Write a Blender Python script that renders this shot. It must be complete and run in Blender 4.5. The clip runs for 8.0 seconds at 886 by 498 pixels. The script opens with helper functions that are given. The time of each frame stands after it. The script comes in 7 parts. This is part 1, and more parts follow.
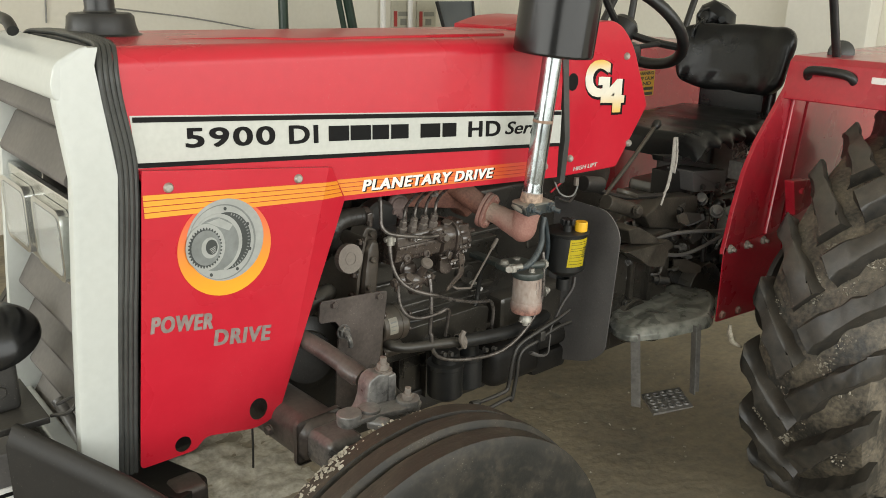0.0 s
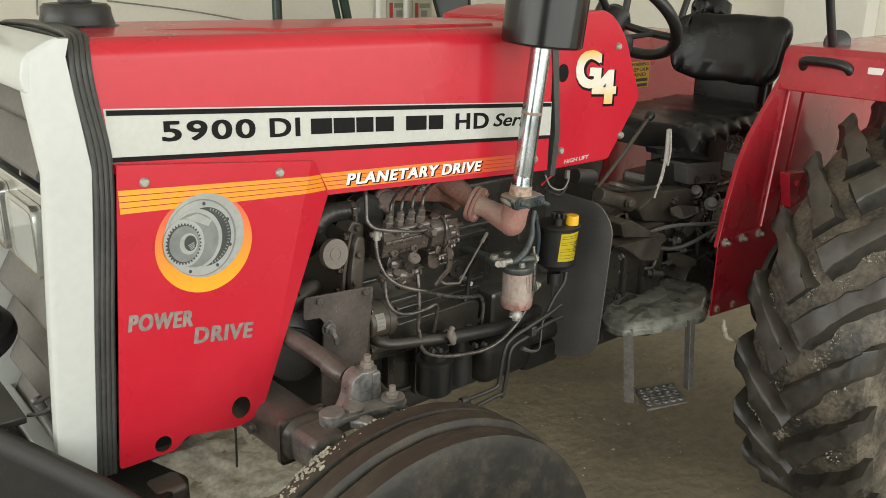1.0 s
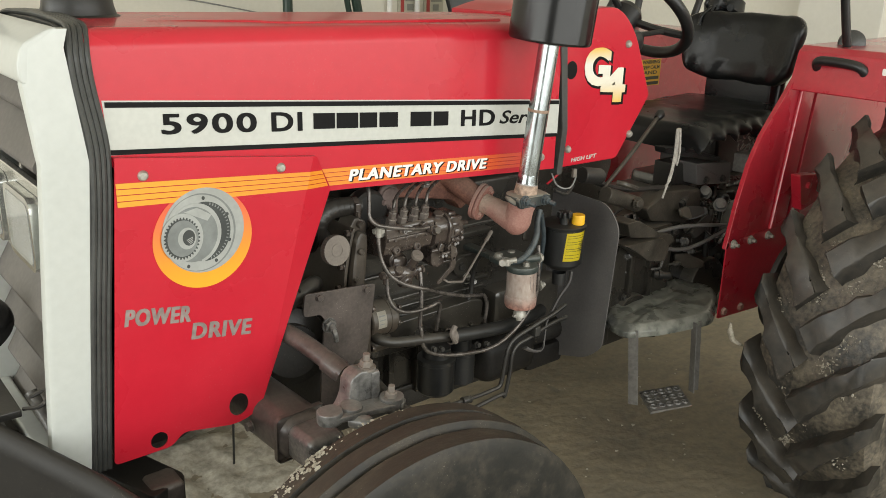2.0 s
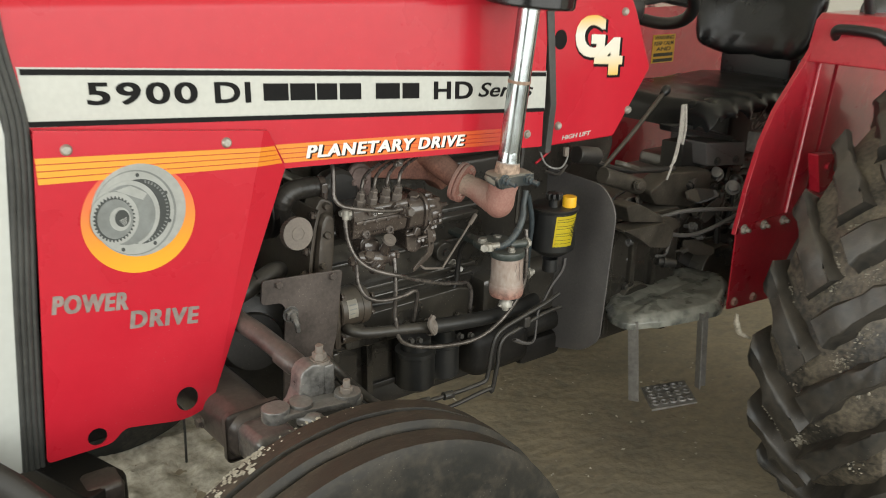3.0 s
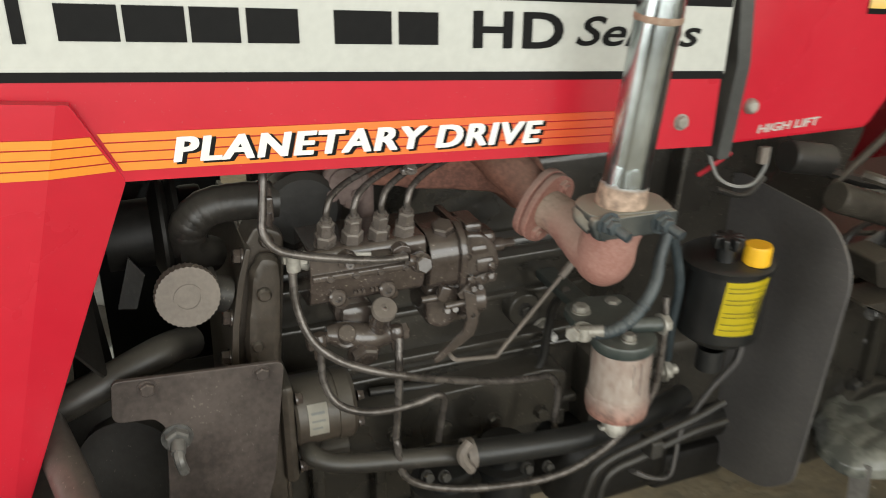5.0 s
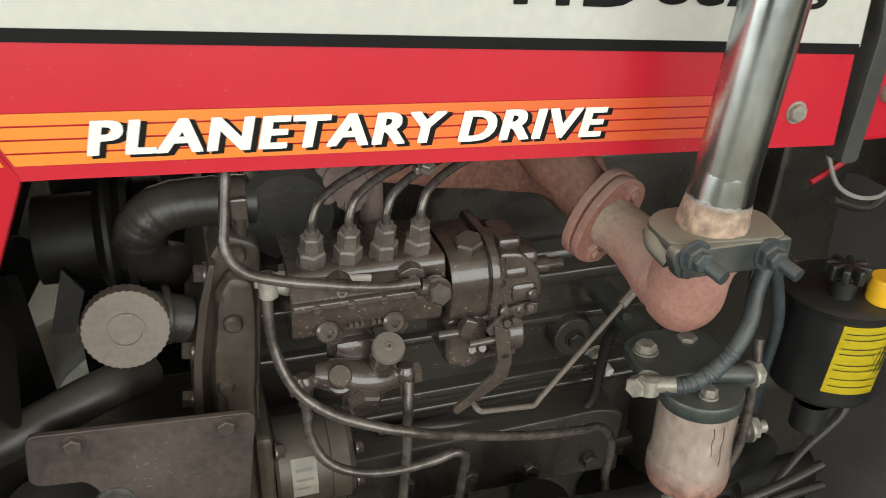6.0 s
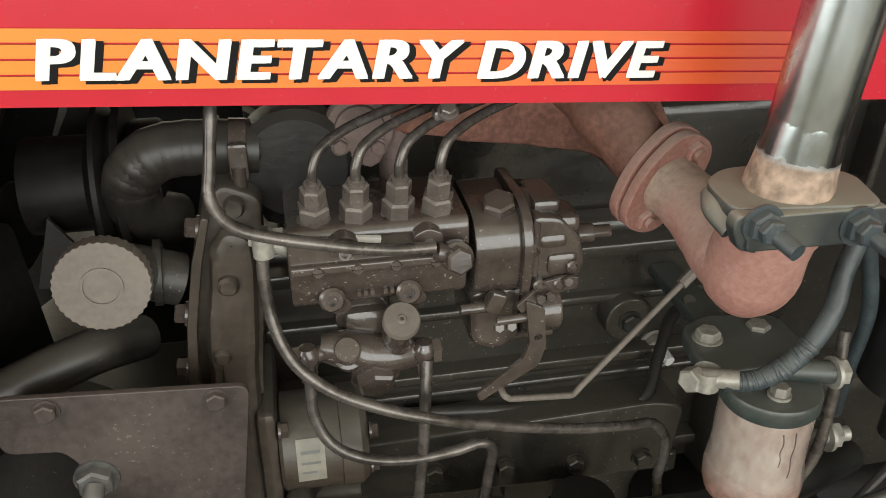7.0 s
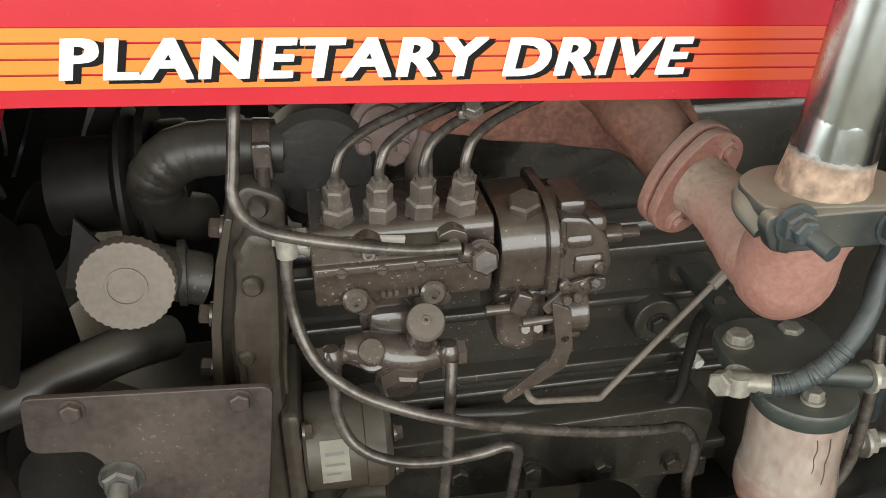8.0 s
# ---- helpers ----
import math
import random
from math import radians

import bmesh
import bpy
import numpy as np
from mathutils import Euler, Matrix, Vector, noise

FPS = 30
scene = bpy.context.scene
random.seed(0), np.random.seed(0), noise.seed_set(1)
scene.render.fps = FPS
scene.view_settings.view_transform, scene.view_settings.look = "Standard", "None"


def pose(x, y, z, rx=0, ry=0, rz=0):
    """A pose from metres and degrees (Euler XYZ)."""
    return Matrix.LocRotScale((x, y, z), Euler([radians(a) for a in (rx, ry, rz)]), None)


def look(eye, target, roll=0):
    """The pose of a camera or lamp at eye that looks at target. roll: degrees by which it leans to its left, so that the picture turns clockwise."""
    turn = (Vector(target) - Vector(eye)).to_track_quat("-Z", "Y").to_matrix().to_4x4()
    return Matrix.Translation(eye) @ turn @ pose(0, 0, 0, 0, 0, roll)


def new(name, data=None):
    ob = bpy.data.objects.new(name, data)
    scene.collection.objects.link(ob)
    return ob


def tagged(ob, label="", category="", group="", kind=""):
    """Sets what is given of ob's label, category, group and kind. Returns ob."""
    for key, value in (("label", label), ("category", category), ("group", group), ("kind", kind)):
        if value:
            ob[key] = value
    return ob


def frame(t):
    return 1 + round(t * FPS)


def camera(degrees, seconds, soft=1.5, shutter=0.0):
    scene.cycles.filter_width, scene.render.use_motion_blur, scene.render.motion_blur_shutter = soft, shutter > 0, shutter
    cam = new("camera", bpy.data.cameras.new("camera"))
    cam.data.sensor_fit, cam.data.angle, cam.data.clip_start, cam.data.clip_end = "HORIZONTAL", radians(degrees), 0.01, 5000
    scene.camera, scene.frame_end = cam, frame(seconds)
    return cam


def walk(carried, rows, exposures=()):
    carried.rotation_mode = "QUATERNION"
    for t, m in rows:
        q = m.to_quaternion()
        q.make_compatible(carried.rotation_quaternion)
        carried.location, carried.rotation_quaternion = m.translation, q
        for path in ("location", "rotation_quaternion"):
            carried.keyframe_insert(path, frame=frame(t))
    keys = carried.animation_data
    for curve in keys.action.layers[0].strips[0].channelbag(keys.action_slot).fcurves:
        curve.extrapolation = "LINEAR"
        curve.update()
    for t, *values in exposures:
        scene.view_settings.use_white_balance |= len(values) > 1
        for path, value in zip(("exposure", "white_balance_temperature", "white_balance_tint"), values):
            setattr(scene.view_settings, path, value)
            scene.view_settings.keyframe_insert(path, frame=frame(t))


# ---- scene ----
cam = camera(55.0, 8.0, 0.8, 0.5)
PATH = [
    (0, -0.9430, -1.4518, 1.5886, -40.22, -17.83, 1.11),
    (0.5, -0.9228, -1.4478, 1.5897, -40.26, -18.29, 1.05),
    (1, -0.8980, -1.4442, 1.5829, -40.20, -18.33, 0.92),
    (1.2, -0.8857, -1.4477, 1.5841, -40.07, -18.39, 0.98),
    (2.3, -0.8565, -1.4298, 1.5819, -39.45, -18.83, 1.80),
    (2.5, -0.8287, -1.4350, 1.5706, -39.13, -18.98, 1.58),
    (3, -0.6826, -1.4161, 1.5264, -36.88, -19.39, 0.84),
    (3.5, -0.5071, -1.2445, 1.4695, -32.78, -20.71, -0.65),
    (4, -0.3329, -1.0641, 1.4639, -31.65, -22.53, -0.83),
    (4.5, -0.1204, -0.9190, 1.4307, -28.71, -24.14, -0.22),
    (5, 0.0011, -0.7959, 1.4083, -21.46, -24.61, 0.47),
    (5.2, 0.0288, -0.7442, 1.3834, -19.58, -24.11, 0.43),
    (6.3, 0.1369, -0.5535, 1.3469, -15.77, -27.99, 0.69),
    (6.5, 0.1593, -0.5370, 1.3341, -13.65, -28.35, 0.44),
    (7, 0.1763, -0.5221, 1.2995, -11.07, -28.38, -0.13),
    (7.5, 0.1815, -0.5211, 1.2963, -9.52, -28.41, -0.86),
    (8, 0.1798, -0.5163, 1.2955, -8.93, -28.29, -1.09),
]
walk(cam, [(t, pose(x, y, z, 90 + pitch, 0, yaw) @ pose(0, 0, 0, 0, 0, roll)) for t, x, y, z, yaw, pitch, roll in PATH], exposures=((0, 0.14), (4.5, 0.2), (6.5, 0.18), (8, 0.45)))

# ---- world, lights, exposure ----
world = bpy.data.worlds.new("world")
scene.world = world
world.use_nodes = True
sky = world.node_tree.nodes.new("ShaderNodeTexSky")
sky.sky_type, sky.sun_disc = "NISHITA", False
sky.sun_elevation, sky.sun_rotation = radians(55), radians(200)
world.node_tree.links.new(sky.outputs[0], world.node_tree.nodes["Background"].inputs[0])
world.node_tree.nodes["Background"].inputs[1].default_value = 0.05
# daylight that comes in through the two open sides of the shed
for name, eye, target, size, watts in (("daylight_front", (0.5, -4.3, 1.75), (0.6, 3.0, 1.0), (7.0, 2.7), 205), ("daylight_side", (-5.6, 0.2, 1.75), (3.0, 0.6, 0.9), (7.5, 2.7), 270)):
    day = new(name, bpy.data.lights.new(name, "AREA"))
    day.data.shape, day.data.size, day.data.size_y = "RECTANGLE", *size
    day.data.energy, day.data.color = watts, (0.98, 0.985, 0.93)
    day.matrix_world = look(eye, target)


# ---- materials ----
def material(name, a, b=None, rough=0.5, metal=0.0, scale=6.0, grain=90.0, bump=0.1, coat=0.0, contrast=0.5, dust=None, dust_amount=0.0, spec=0.5, speck=0.0, stretch=None, shift=0.0):
    """A surface of colour a that drifts to b, with stains (scale) and fine grain, and dust on what faces up."""
    m = bpy.data.materials.new(name)
    m.use_nodes = True
    n, link = m.node_tree.nodes, m.node_tree.links
    p = n["Principled BSDF"]
    b = b or tuple(c * 0.75 for c in a)
    co = n.new("ShaderNodeTexCoord")
    big, fine = n.new("ShaderNodeTexNoise"), n.new("ShaderNodeTexNoise")
    place = co.outputs["Object"]
    if stretch:
        run = n.new("ShaderNodeMapping")
        run.inputs["Scale"].default_value = stretch
        link.new(place, run.inputs[0])
        place = run.outputs[0]
    for t, s, d in ((big, scale, 7), (fine, grain, 4)):
        t.inputs["Scale"].default_value, t.inputs["Detail"].default_value = s, d
        link.new(place, t.inputs["Vector"])
    ramp = n.new("ShaderNodeValToRGB")
    ramp.color_ramp.elements[0].position, ramp.color_ramp.elements[1].position = 0.5 + shift - contrast * 0.4, 0.5 + shift + contrast * 0.4
    ramp.color_ramp.elements[0].color, ramp.color_ramp.elements[1].color = (*b, 1), (*a, 1)
    mixer = n.new("ShaderNodeMath")
    mixer.operation = "MULTIPLY_ADD"
    mixer.inputs[1].default_value = 0.75
    link.new(fine.outputs[0], mixer.inputs[0])
    half = n.new("ShaderNodeMath")
    half.operation = "MULTIPLY_ADD"
    half.inputs[1].default_value, half.inputs[2].default_value = 1.0, -0.375
    link.new(big.outputs[0], half.inputs[0])
    link.new(half.outputs[0], mixer.inputs[2])
    link.new(mixer.outputs[0], ramp.inputs[0])
    colour = ramp.outputs[0]
    rough_value = n.new("ShaderNodeMapRange")
    rough_value.inputs["To Min"].default_value, rough_value.inputs["To Max"].default_value = max(0.03, rough - 0.14), min(1, rough + 0.16)
    link.new(big.outputs[0], rough_value.inputs[0])
    rough_out = rough_value.outputs[0]
    if speck:
        fleck, cut, paint = n.new("ShaderNodeTexNoise"), n.new("ShaderNodeMapRange"), n.new("ShaderNodeMix")
        fleck.inputs["Scale"].default_value, fleck.inputs["Detail"].default_value = 330, 2
        link.new(co.outputs["Object"], fleck.inputs["Vector"])
        spread = n.new("ShaderNodeMath")
        spread.operation = "MULTIPLY_ADD"
        spread.inputs[1].default_value = 0.35
        link.new(big.outputs[0], spread.inputs[0])
        link.new(fleck.outputs[0], spread.inputs[2])
        cut.inputs["From Min"].default_value, cut.inputs["From Max"].default_value, cut.inputs["To Max"].default_value = 0.88, 0.95, speck
        link.new(spread.outputs[0], cut.inputs[0])
        paint.data_type = "RGBA"
        link.new(cut.outputs[0], paint.inputs[0])
        link.new(colour, paint.inputs[6])
        paint.inputs[7].default_value = (0.34, 0.30, 0.25, 1)
        colour = paint.outputs[2]
    if dust:
        geo, sep, grow = n.new("ShaderNodeNewGeometry"), n.new("ShaderNodeSeparateXYZ"), n.new("ShaderNodeMapRange")
        link.new(geo.outputs["Normal"], sep.inputs[0])
        add = n.new("ShaderNodeMath")
        add.operation = "MULTIPLY_ADD"
        add.inputs[1].default_value = 0.9
        link.new(big.outputs[0], add.inputs[0])
        link.new(sep.outputs[2], add.inputs[2])
        grow.inputs["From Min"].default_value, grow.inputs["From Max"].default_value = 0.35, 1.35
        grow.inputs["To Max"].default_value = dust_amount
        link.new(add.outputs[0], grow.inputs[0])
        mix = n.new("ShaderNodeMix")
        mix.data_type = "RGBA"
        link.new(grow.outputs[0], mix.inputs[0])
        link.new(colour, mix.inputs[6])
        mix.inputs[7].default_value = (*dust, 1)
        colour = mix.outputs[2]
        rmix = n.new("ShaderNodeMath")
        rmix.operation = "MAXIMUM"
        link.new(grow.outputs[0], rmix.inputs[0])
        link.new(rough_out, rmix.inputs[1])
        rough_out = rmix.outputs[0]
    link.new(colour, p.inputs["Base Color"])
    link.new(rough_out, p.inputs["Roughness"])
    p.inputs["Metallic"].default_value = metal
    p.inputs["Coat Weight"].default_value = coat
    p.inputs["Coat Roughness"].default_value = 0.08
    p.inputs["Specular IOR Level"].default_value = spec
    if bump:
        bm_node = n.new("ShaderNodeBump")
        bm_node.inputs["Strength"].default_value, bm_node.inputs["Distance"].default_value = bump, 0.002
        link.new(fine.outputs[0], bm_node.inputs["Height"])
        link.new(bm_node.outputs[0], p.inputs["Normal"])
    return m


DUST = (0.185, 0.172, 0.142)
M_RED = material("red_enamel", (0.56, 0.016, 0.034), (0.49, 0.013, 0.028), 0.28, coat=0.15, scale=2.5, grain=40, bump=0.0, contrast=1.0, dust=(0.45, 0.2, 0.17), dust_amount=0.10, spec=0.3, speck=0.15)
M_REDF = material("red_fender_enamel", (0.50, 0.018, 0.036), (0.36, 0.013, 0.026), 0.28, coat=0.5, scale=6, grain=60, bump=0.04, contrast=0.8, dust=DUST, dust_amount=0.12, speck=0.4)
M_GREYP = material("pale_grey_paint", (0.55, 0.57, 0.54), (0.48, 0.50, 0.47), 0.34, coat=0.3, scale=4, grain=70, bump=0.02, contrast=0.9)
M_LOUVRE = material("dusty_grille_slat", (0.125, 0.114, 0.106), (0.080, 0.073, 0.068), 0.6, scale=7, bump=0.1, dust=DUST, dust_amount=0.4)
M_TRIM = material("black_rubber_trim", (0.058, 0.060, 0.056), (0.038, 0.039, 0.037), 0.36, scale=8, bump=0.05, speck=0.2)
M_ENGINE = material("dark_engine_paint", (0.027, 0.0255, 0.023), (0.013, 0.0122, 0.0112), 0.40, scale=9, grain=140, bump=0.2, contrast=0.8, dust=(0.12, 0.11, 0.092), dust_amount=0.42, speck=0.4)
M_BUMPER = material("dark_bumper_paint", (0.016, 0.015, 0.0135), (0.010, 0.0093, 0.0085), 0.48, scale=6, grain=120, bump=0.1, contrast=0.8, dust=(0.08, 0.073, 0.062), dust_amount=0.2, speck=0.3, spec=0.25)
M_BLOCK = material("engine_block_iron", (0.036, 0.032, 0.026), (0.014, 0.0127, 0.0105), 0.28, scale=7, grain=90, bump=0.25, contrast=0.9, dust=(0.15, 0.135, 0.108), dust_amount=0.55, speck=0.7, coat=0.5)
M_CLAMP = material("dusty_clamp_iron", (0.036, 0.044, 0.044), (0.018, 0.022, 0.022), 0.40, scale=18, grain=120, bump=0.15, contrast=0.8, dust=(0.30, 0.285, 0.235), dust_amount=0.85, speck=0.5)
M_PUMP = material("brown_pump_paint", (0.074, 0.057, 0.048), (0.034, 0.026, 0.022), 0.20, scale=26, grain=130, bump=0.14, contrast=0.7, dust=(0.20, 0.17, 0.14), dust_amount=0.26, speck=0.7, coat=0.7)
M_PLATE = material("brown_bracket_paint", (0.082, 0.066, 0.058), (0.044, 0.036, 0.032), 0.38, scale=10, grain=150, bump=0.1, dust=(0.2, 0.16, 0.14), dust_amount=0.4, speck=0.3)
M_CASE = material("dusty_timing_case", (0.078, 0.060, 0.045), (0.034, 0.0275, 0.021), 0.40, scale=14, grain=120, bump=0.2, contrast=0.8, dust=DUST, dust_amount=0.4, speck=0.3)
M_CAP = material("dusty_filler_cap", (0.195, 0.168, 0.143), (0.145, 0.124, 0.105), 0.62, scale=15, grain=200, bump=0.1)
M_NUT = material("oily_steel_nut", (0.15, 0.128, 0.113), (0.082, 0.069, 0.060), 0.26, scale=34, grain=160, bump=0.1, contrast=0.8, dust=(0.26, 0.23, 0.195), dust_amount=0.3, speck=0.6, coat=0.6)
M_FLANGE = material("pinkish_rusted_flange", (0.25, 0.185, 0.165), (0.15, 0.105, 0.09), 0.7, scale=18, grain=160, bump=0.25, contrast=0.7, speck=0.3)
M_PIPE = material("oily_steel_pipe", (0.17, 0.152, 0.137), (0.07, 0.061, 0.054), 0.26, metal=0.5, scale=25, grain=150, bump=0.06, speck=0.5)
M_ZINC = material("zinc_fitting", (0.46, 0.44, 0.39), (0.28, 0.265, 0.23), 0.42, metal=0.4, scale=30, grain=200, bump=0.1)
M_RUST = material("rusty_exhaust_casting", (0.40, 0.225, 0.185), (0.24, 0.098, 0.075), 0.74, scale=13, grain=220, bump=0.35, contrast=0.8, shift=0.02, dust=(0.40, 0.345, 0.285), dust_amount=0.5, speck=0.6)
M_MANIFOLD = material("brown_rust_manifold", (0.27, 0.12, 0.082), (0.12, 0.052, 0.037), 0.85, scale=22, grain=200, bump=0.35, contrast=0.5, dust=(0.32, 0.23, 0.175), dust_amount=0.35, speck=0.7)
M_COLLAR = material("rust_stained_weld", (0.34, 0.25, 0.185), (0.20, 0.108, 0.072), 0.8, scale=24, grain=200, bump=0.5, contrast=0.8, speck=0.5)
M_CHROME = material("chromed_pipe", (0.54, 0.59, 0.60), (0.30, 0.33, 0.33), 0.22, metal=1.0, scale=26, grain=60, bump=0.03, contrast=0.6, stretch=(1, 1, 0.5), speck=0.7)
M_MUFFLER = material("black_muffler_enamel", (0.010, 0.010, 0.010), (0.007, 0.007, 0.007), 0.2, scale=4, bump=0.02, spec=0.4)
M_HOSE = material("black_rubber_hose", (0.030, 0.0265, 0.0225), (0.017, 0.015, 0.0128), 0.40, scale=20, bump=0.1, dust=DUST, dust_amount=0.26, speck=0.2)
M_BLUEHOSE = material("dusty_blue_black_hose", (0.048, 0.064, 0.071), (0.024, 0.032, 0.037), 0.45, scale=30, grain=180, bump=0.3, contrast=0.7, dust=(0.16, 0.165, 0.15), dust_amount=0.4, speck=0.3)
M_BOWLBASE = material("dusty_fuel_bowl", (0.50, 0.45, 0.395), (0.26, 0.185, 0.155), 0.24, scale=13, grain=90, bump=0.06, coat=0.6, contrast=0.7, stretch=(1, 1, 0.5), speck=0.6)
# Black plastic; also stands for shade on the far panel and backing sheet.
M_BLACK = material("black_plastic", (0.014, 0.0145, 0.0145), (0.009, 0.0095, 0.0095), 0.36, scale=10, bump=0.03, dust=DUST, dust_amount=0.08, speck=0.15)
M_VINYL = material("black_seat_vinyl", (0.0095, 0.0105, 0.0105), (0.005, 0.0055, 0.0058), 0.30, scale=9, grain=110, bump=0.25, dust=(0.08, 0.075, 0.068), dust_amount=0.05, spec=0.32)
M_LINK = material("dusty_greasy_linkage", (0.060, 0.052, 0.041), (0.021, 0.0185, 0.015), 0.38, scale=22, grain=140, bump=0.3, contrast=0.9, dust=(0.15, 0.13, 0.10), dust_amount=0.4, speck=0.5)
# Iron with the shade under the bonnet put into its near-black colour.
M_BAYSHADE = material("black_oily_iron", (0.016, 0.0145, 0.0125), (0.0075, 0.0068, 0.006), 0.5, scale=12, grain=120, bump=0.1, spec=0.25)
M_HEAD = material("dark_filter_head", (0.050, 0.062, 0.057), (0.022, 0.029, 0.0265), 0.36, scale=18, grain=120, bump=0.15, contrast=0.7, dust=(0.20, 0.2, 0.172), dust_amount=0.35, speck=0.6)
M_YELLOW = material("yellow_plastic", (0.85, 0.48, 0.02), (0.75, 0.4, 0.015), 0.4, bump=0.02)
M_YLABEL = material("yellow_paper_label", (0.80, 0.66, 0.02), (0.72, 0.58, 0.02), 0.5, bump=0.02)
M_SHIELD = material("grey_sheet_guard", (0.125, 0.119, 0.117), (0.080, 0.076, 0.073), 0.46, scale=9, grain=180, bump=0.15, contrast=0.9, dust=DUST, dust_amount=0.3, speck=0.5)
M_TYRE = material("dusty_tyre_rubber", (0.058, 0.050, 0.040), (0.016, 0.017, 0.0165), 0.44, scale=7, grain=45, bump=0.6, contrast=0.6, dust=(0.125, 0.107, 0.083), dust_amount=0.28, speck=0.6)
M_TYREF = material("front_tyre_rubber", (0.042, 0.036, 0.027), (0.0105, 0.0112, 0.0100), 0.52, scale=14, grain=70, bump=0.35, contrast=0.5, shift=0.14, dust=(0.15, 0.122, 0.088), dust_amount=0.20, speck=0.25, spec=0.35, stretch=(1, 2.5, 1))
M_CARCASS = material("muddy_tyre_rubber", (0.185, 0.155, 0.112), (0.030, 0.028, 0.024), 0.46, scale=12, grain=90, bump=1.0, contrast=0.6, shift=0.10, dust=(0.10, 0.085, 0.068), dust_amount=0.12, speck=0.6)
M_MUD = material("dried_mud", (0.40, 0.37, 0.30), (0.22, 0.195, 0.15), 0.95, scale=40, grain=200, bump=0.6)
M_CASTGREY = material("greasy_grey_casting", (0.150, 0.146, 0.138), (0.050, 0.048, 0.045), 0.32, scale=38, grain=140, bump=0.3, contrast=0.6, dust=(0.26, 0.245, 0.22), dust_amount=0.35, speck=0.6, coat=0.35)
M_AXLE = material("brown_axle_paint", (0.085, 0.070, 0.062), (0.034, 0.028, 0.0255), 0.40, scale=9, grain=100, bump=0.25, contrast=0.5, dust=(0.15, 0.13, 0.112), dust_amount=0.3, speck=0.5, coat=0.2)
M_STEP = material("dusty_step_mat", (0.240, 0.244, 0.212), (0.054, 0.058, 0.052), 0.28, scale=16, grain=45, bump=0.5, contrast=0.45, dust=(0.24, 0.238, 0.20), dust_amount=0.26, speck=0.4, coat=0.2)
# Cement of crust and crumbs, its colour lifted to stand for daylight.
M_CEMENT = material("pale_cement_crust", (0.49, 0.455, 0.37), (0.25, 0.23, 0.182), 0.95, scale=14, grain=60, bump=1.0, contrast=0.6, speck=0.6)
M_STEPIRON = material("worn_step_iron", (0.19, 0.182, 0.168), (0.075, 0.071, 0.065), 0.34, scale=25, grain=100, bump=0.2, contrast=1.0)
M_DECALW = material("white_decal", (0.55, 0.56, 0.515), (0.49, 0.50, 0.46), 0.33, bump=0.01, scale=3)
M_DECALK = material("black_decal", (0.010, 0.010, 0.010), (0.007, 0.007, 0.007), 0.55, bump=0.0, spec=0.12)
M_LETTERW = material("white_letter", (0.86, 0.85, 0.82), (0.80, 0.79, 0.76), 0.35, bump=0.01)
M_SILVER = material("worn_silver_letter", (0.34, 0.285, 0.26), (0.25, 0.205, 0.185), 0.45, metal=0.3, scale=60, bump=0.05)
M_GEAR1 = material("printed_grey_light", (0.37, 0.38, 0.36), (0.31, 0.32, 0.30), 0.4, scale=20, bump=0.01)
M_LABEL = material("cream_label_print", (0.58, 0.55, 0.47), (0.48, 0.45, 0.38), 0.45, scale=60, bump=0.02)
M_GEAR2 = material("printed_grey_mid", (0.21, 0.225, 0.216), (0.16, 0.17, 0.163), 0.4, scale=20, bump=0.01)
M_GEAR3 = material("printed_grey_dark", (0.045, 0.05, 0.048), (0.035, 0.04, 0.038), 0.4, scale=20, bump=0.01)
M_CHROMEP = material("chrome_lamp_bezel", (0.7, 0.71, 0.69), (0.55, 0.56, 0.54), 0.15, metal=0.9, scale=20, bump=0.01)
M_LAMPREF = material("silvered_lamp_reflector", (0.86, 0.87, 0.85), (0.74, 0.75, 0.73), 0.32, metal=0.35, scale=40, bump=0.05)
M_STAR = material("white_rope", (0.46, 0.435, 0.39), (0.30, 0.28, 0.25), 0.9, scale=60, grain=300, bump=0.6)
M_WIRE = material("grey_wire", (0.3, 0.3, 0.29), (0.2, 0.2, 0.19), 0.5, bump=0.0)
M_GREENPOLE = material("dark_green_pole", (0.02, 0.045, 0.03), (0.012, 0.03, 0.02), 0.35, scale=14, bump=0.05)
M_WALL = material("cream_wall_plaster", (0.80, 0.77, 0.68), (0.73, 0.70, 0.61), 0.9, scale=2.2, grain=35, bump=0.12, contrast=0.8)
M_WALL2 = material("pale_wall_plaster", (0.76, 0.74, 0.67), (0.70, 0.68, 0.61), 0.9, scale=2, grain=35, bump=0.12, contrast=0.8)
M_GREYTRIM = material("slate_grey_trim", (0.13, 0.145, 0.155), (0.1, 0.112, 0.12), 0.35, scale=5, bump=0.02)
M_TIN = material("printed_tin", (0.56, 0.54, 0.44), (0.5, 0.48, 0.4), 0.4, scale=12, bump=0.02)
M_TINGREEN = material("green_print", (0.03, 0.1, 0.04), (0.025, 0.08, 0.03), 0.4, bump=0.0)
M_TINRED = material("red_print", (0.45, 0.06, 0.05), (0.4, 0.05, 0.05), 0.4, bump=0.0)
M_TINGREY = material("grey_print", (0.28, 0.28, 0.25), (0.24, 0.24, 0.2), 0.4, bump=0.0)
M_PRINTBLACK = material("black_print", (0.03, 0.025, 0.01), (0.02, 0.02, 0.01), 0.5, bump=0.0)
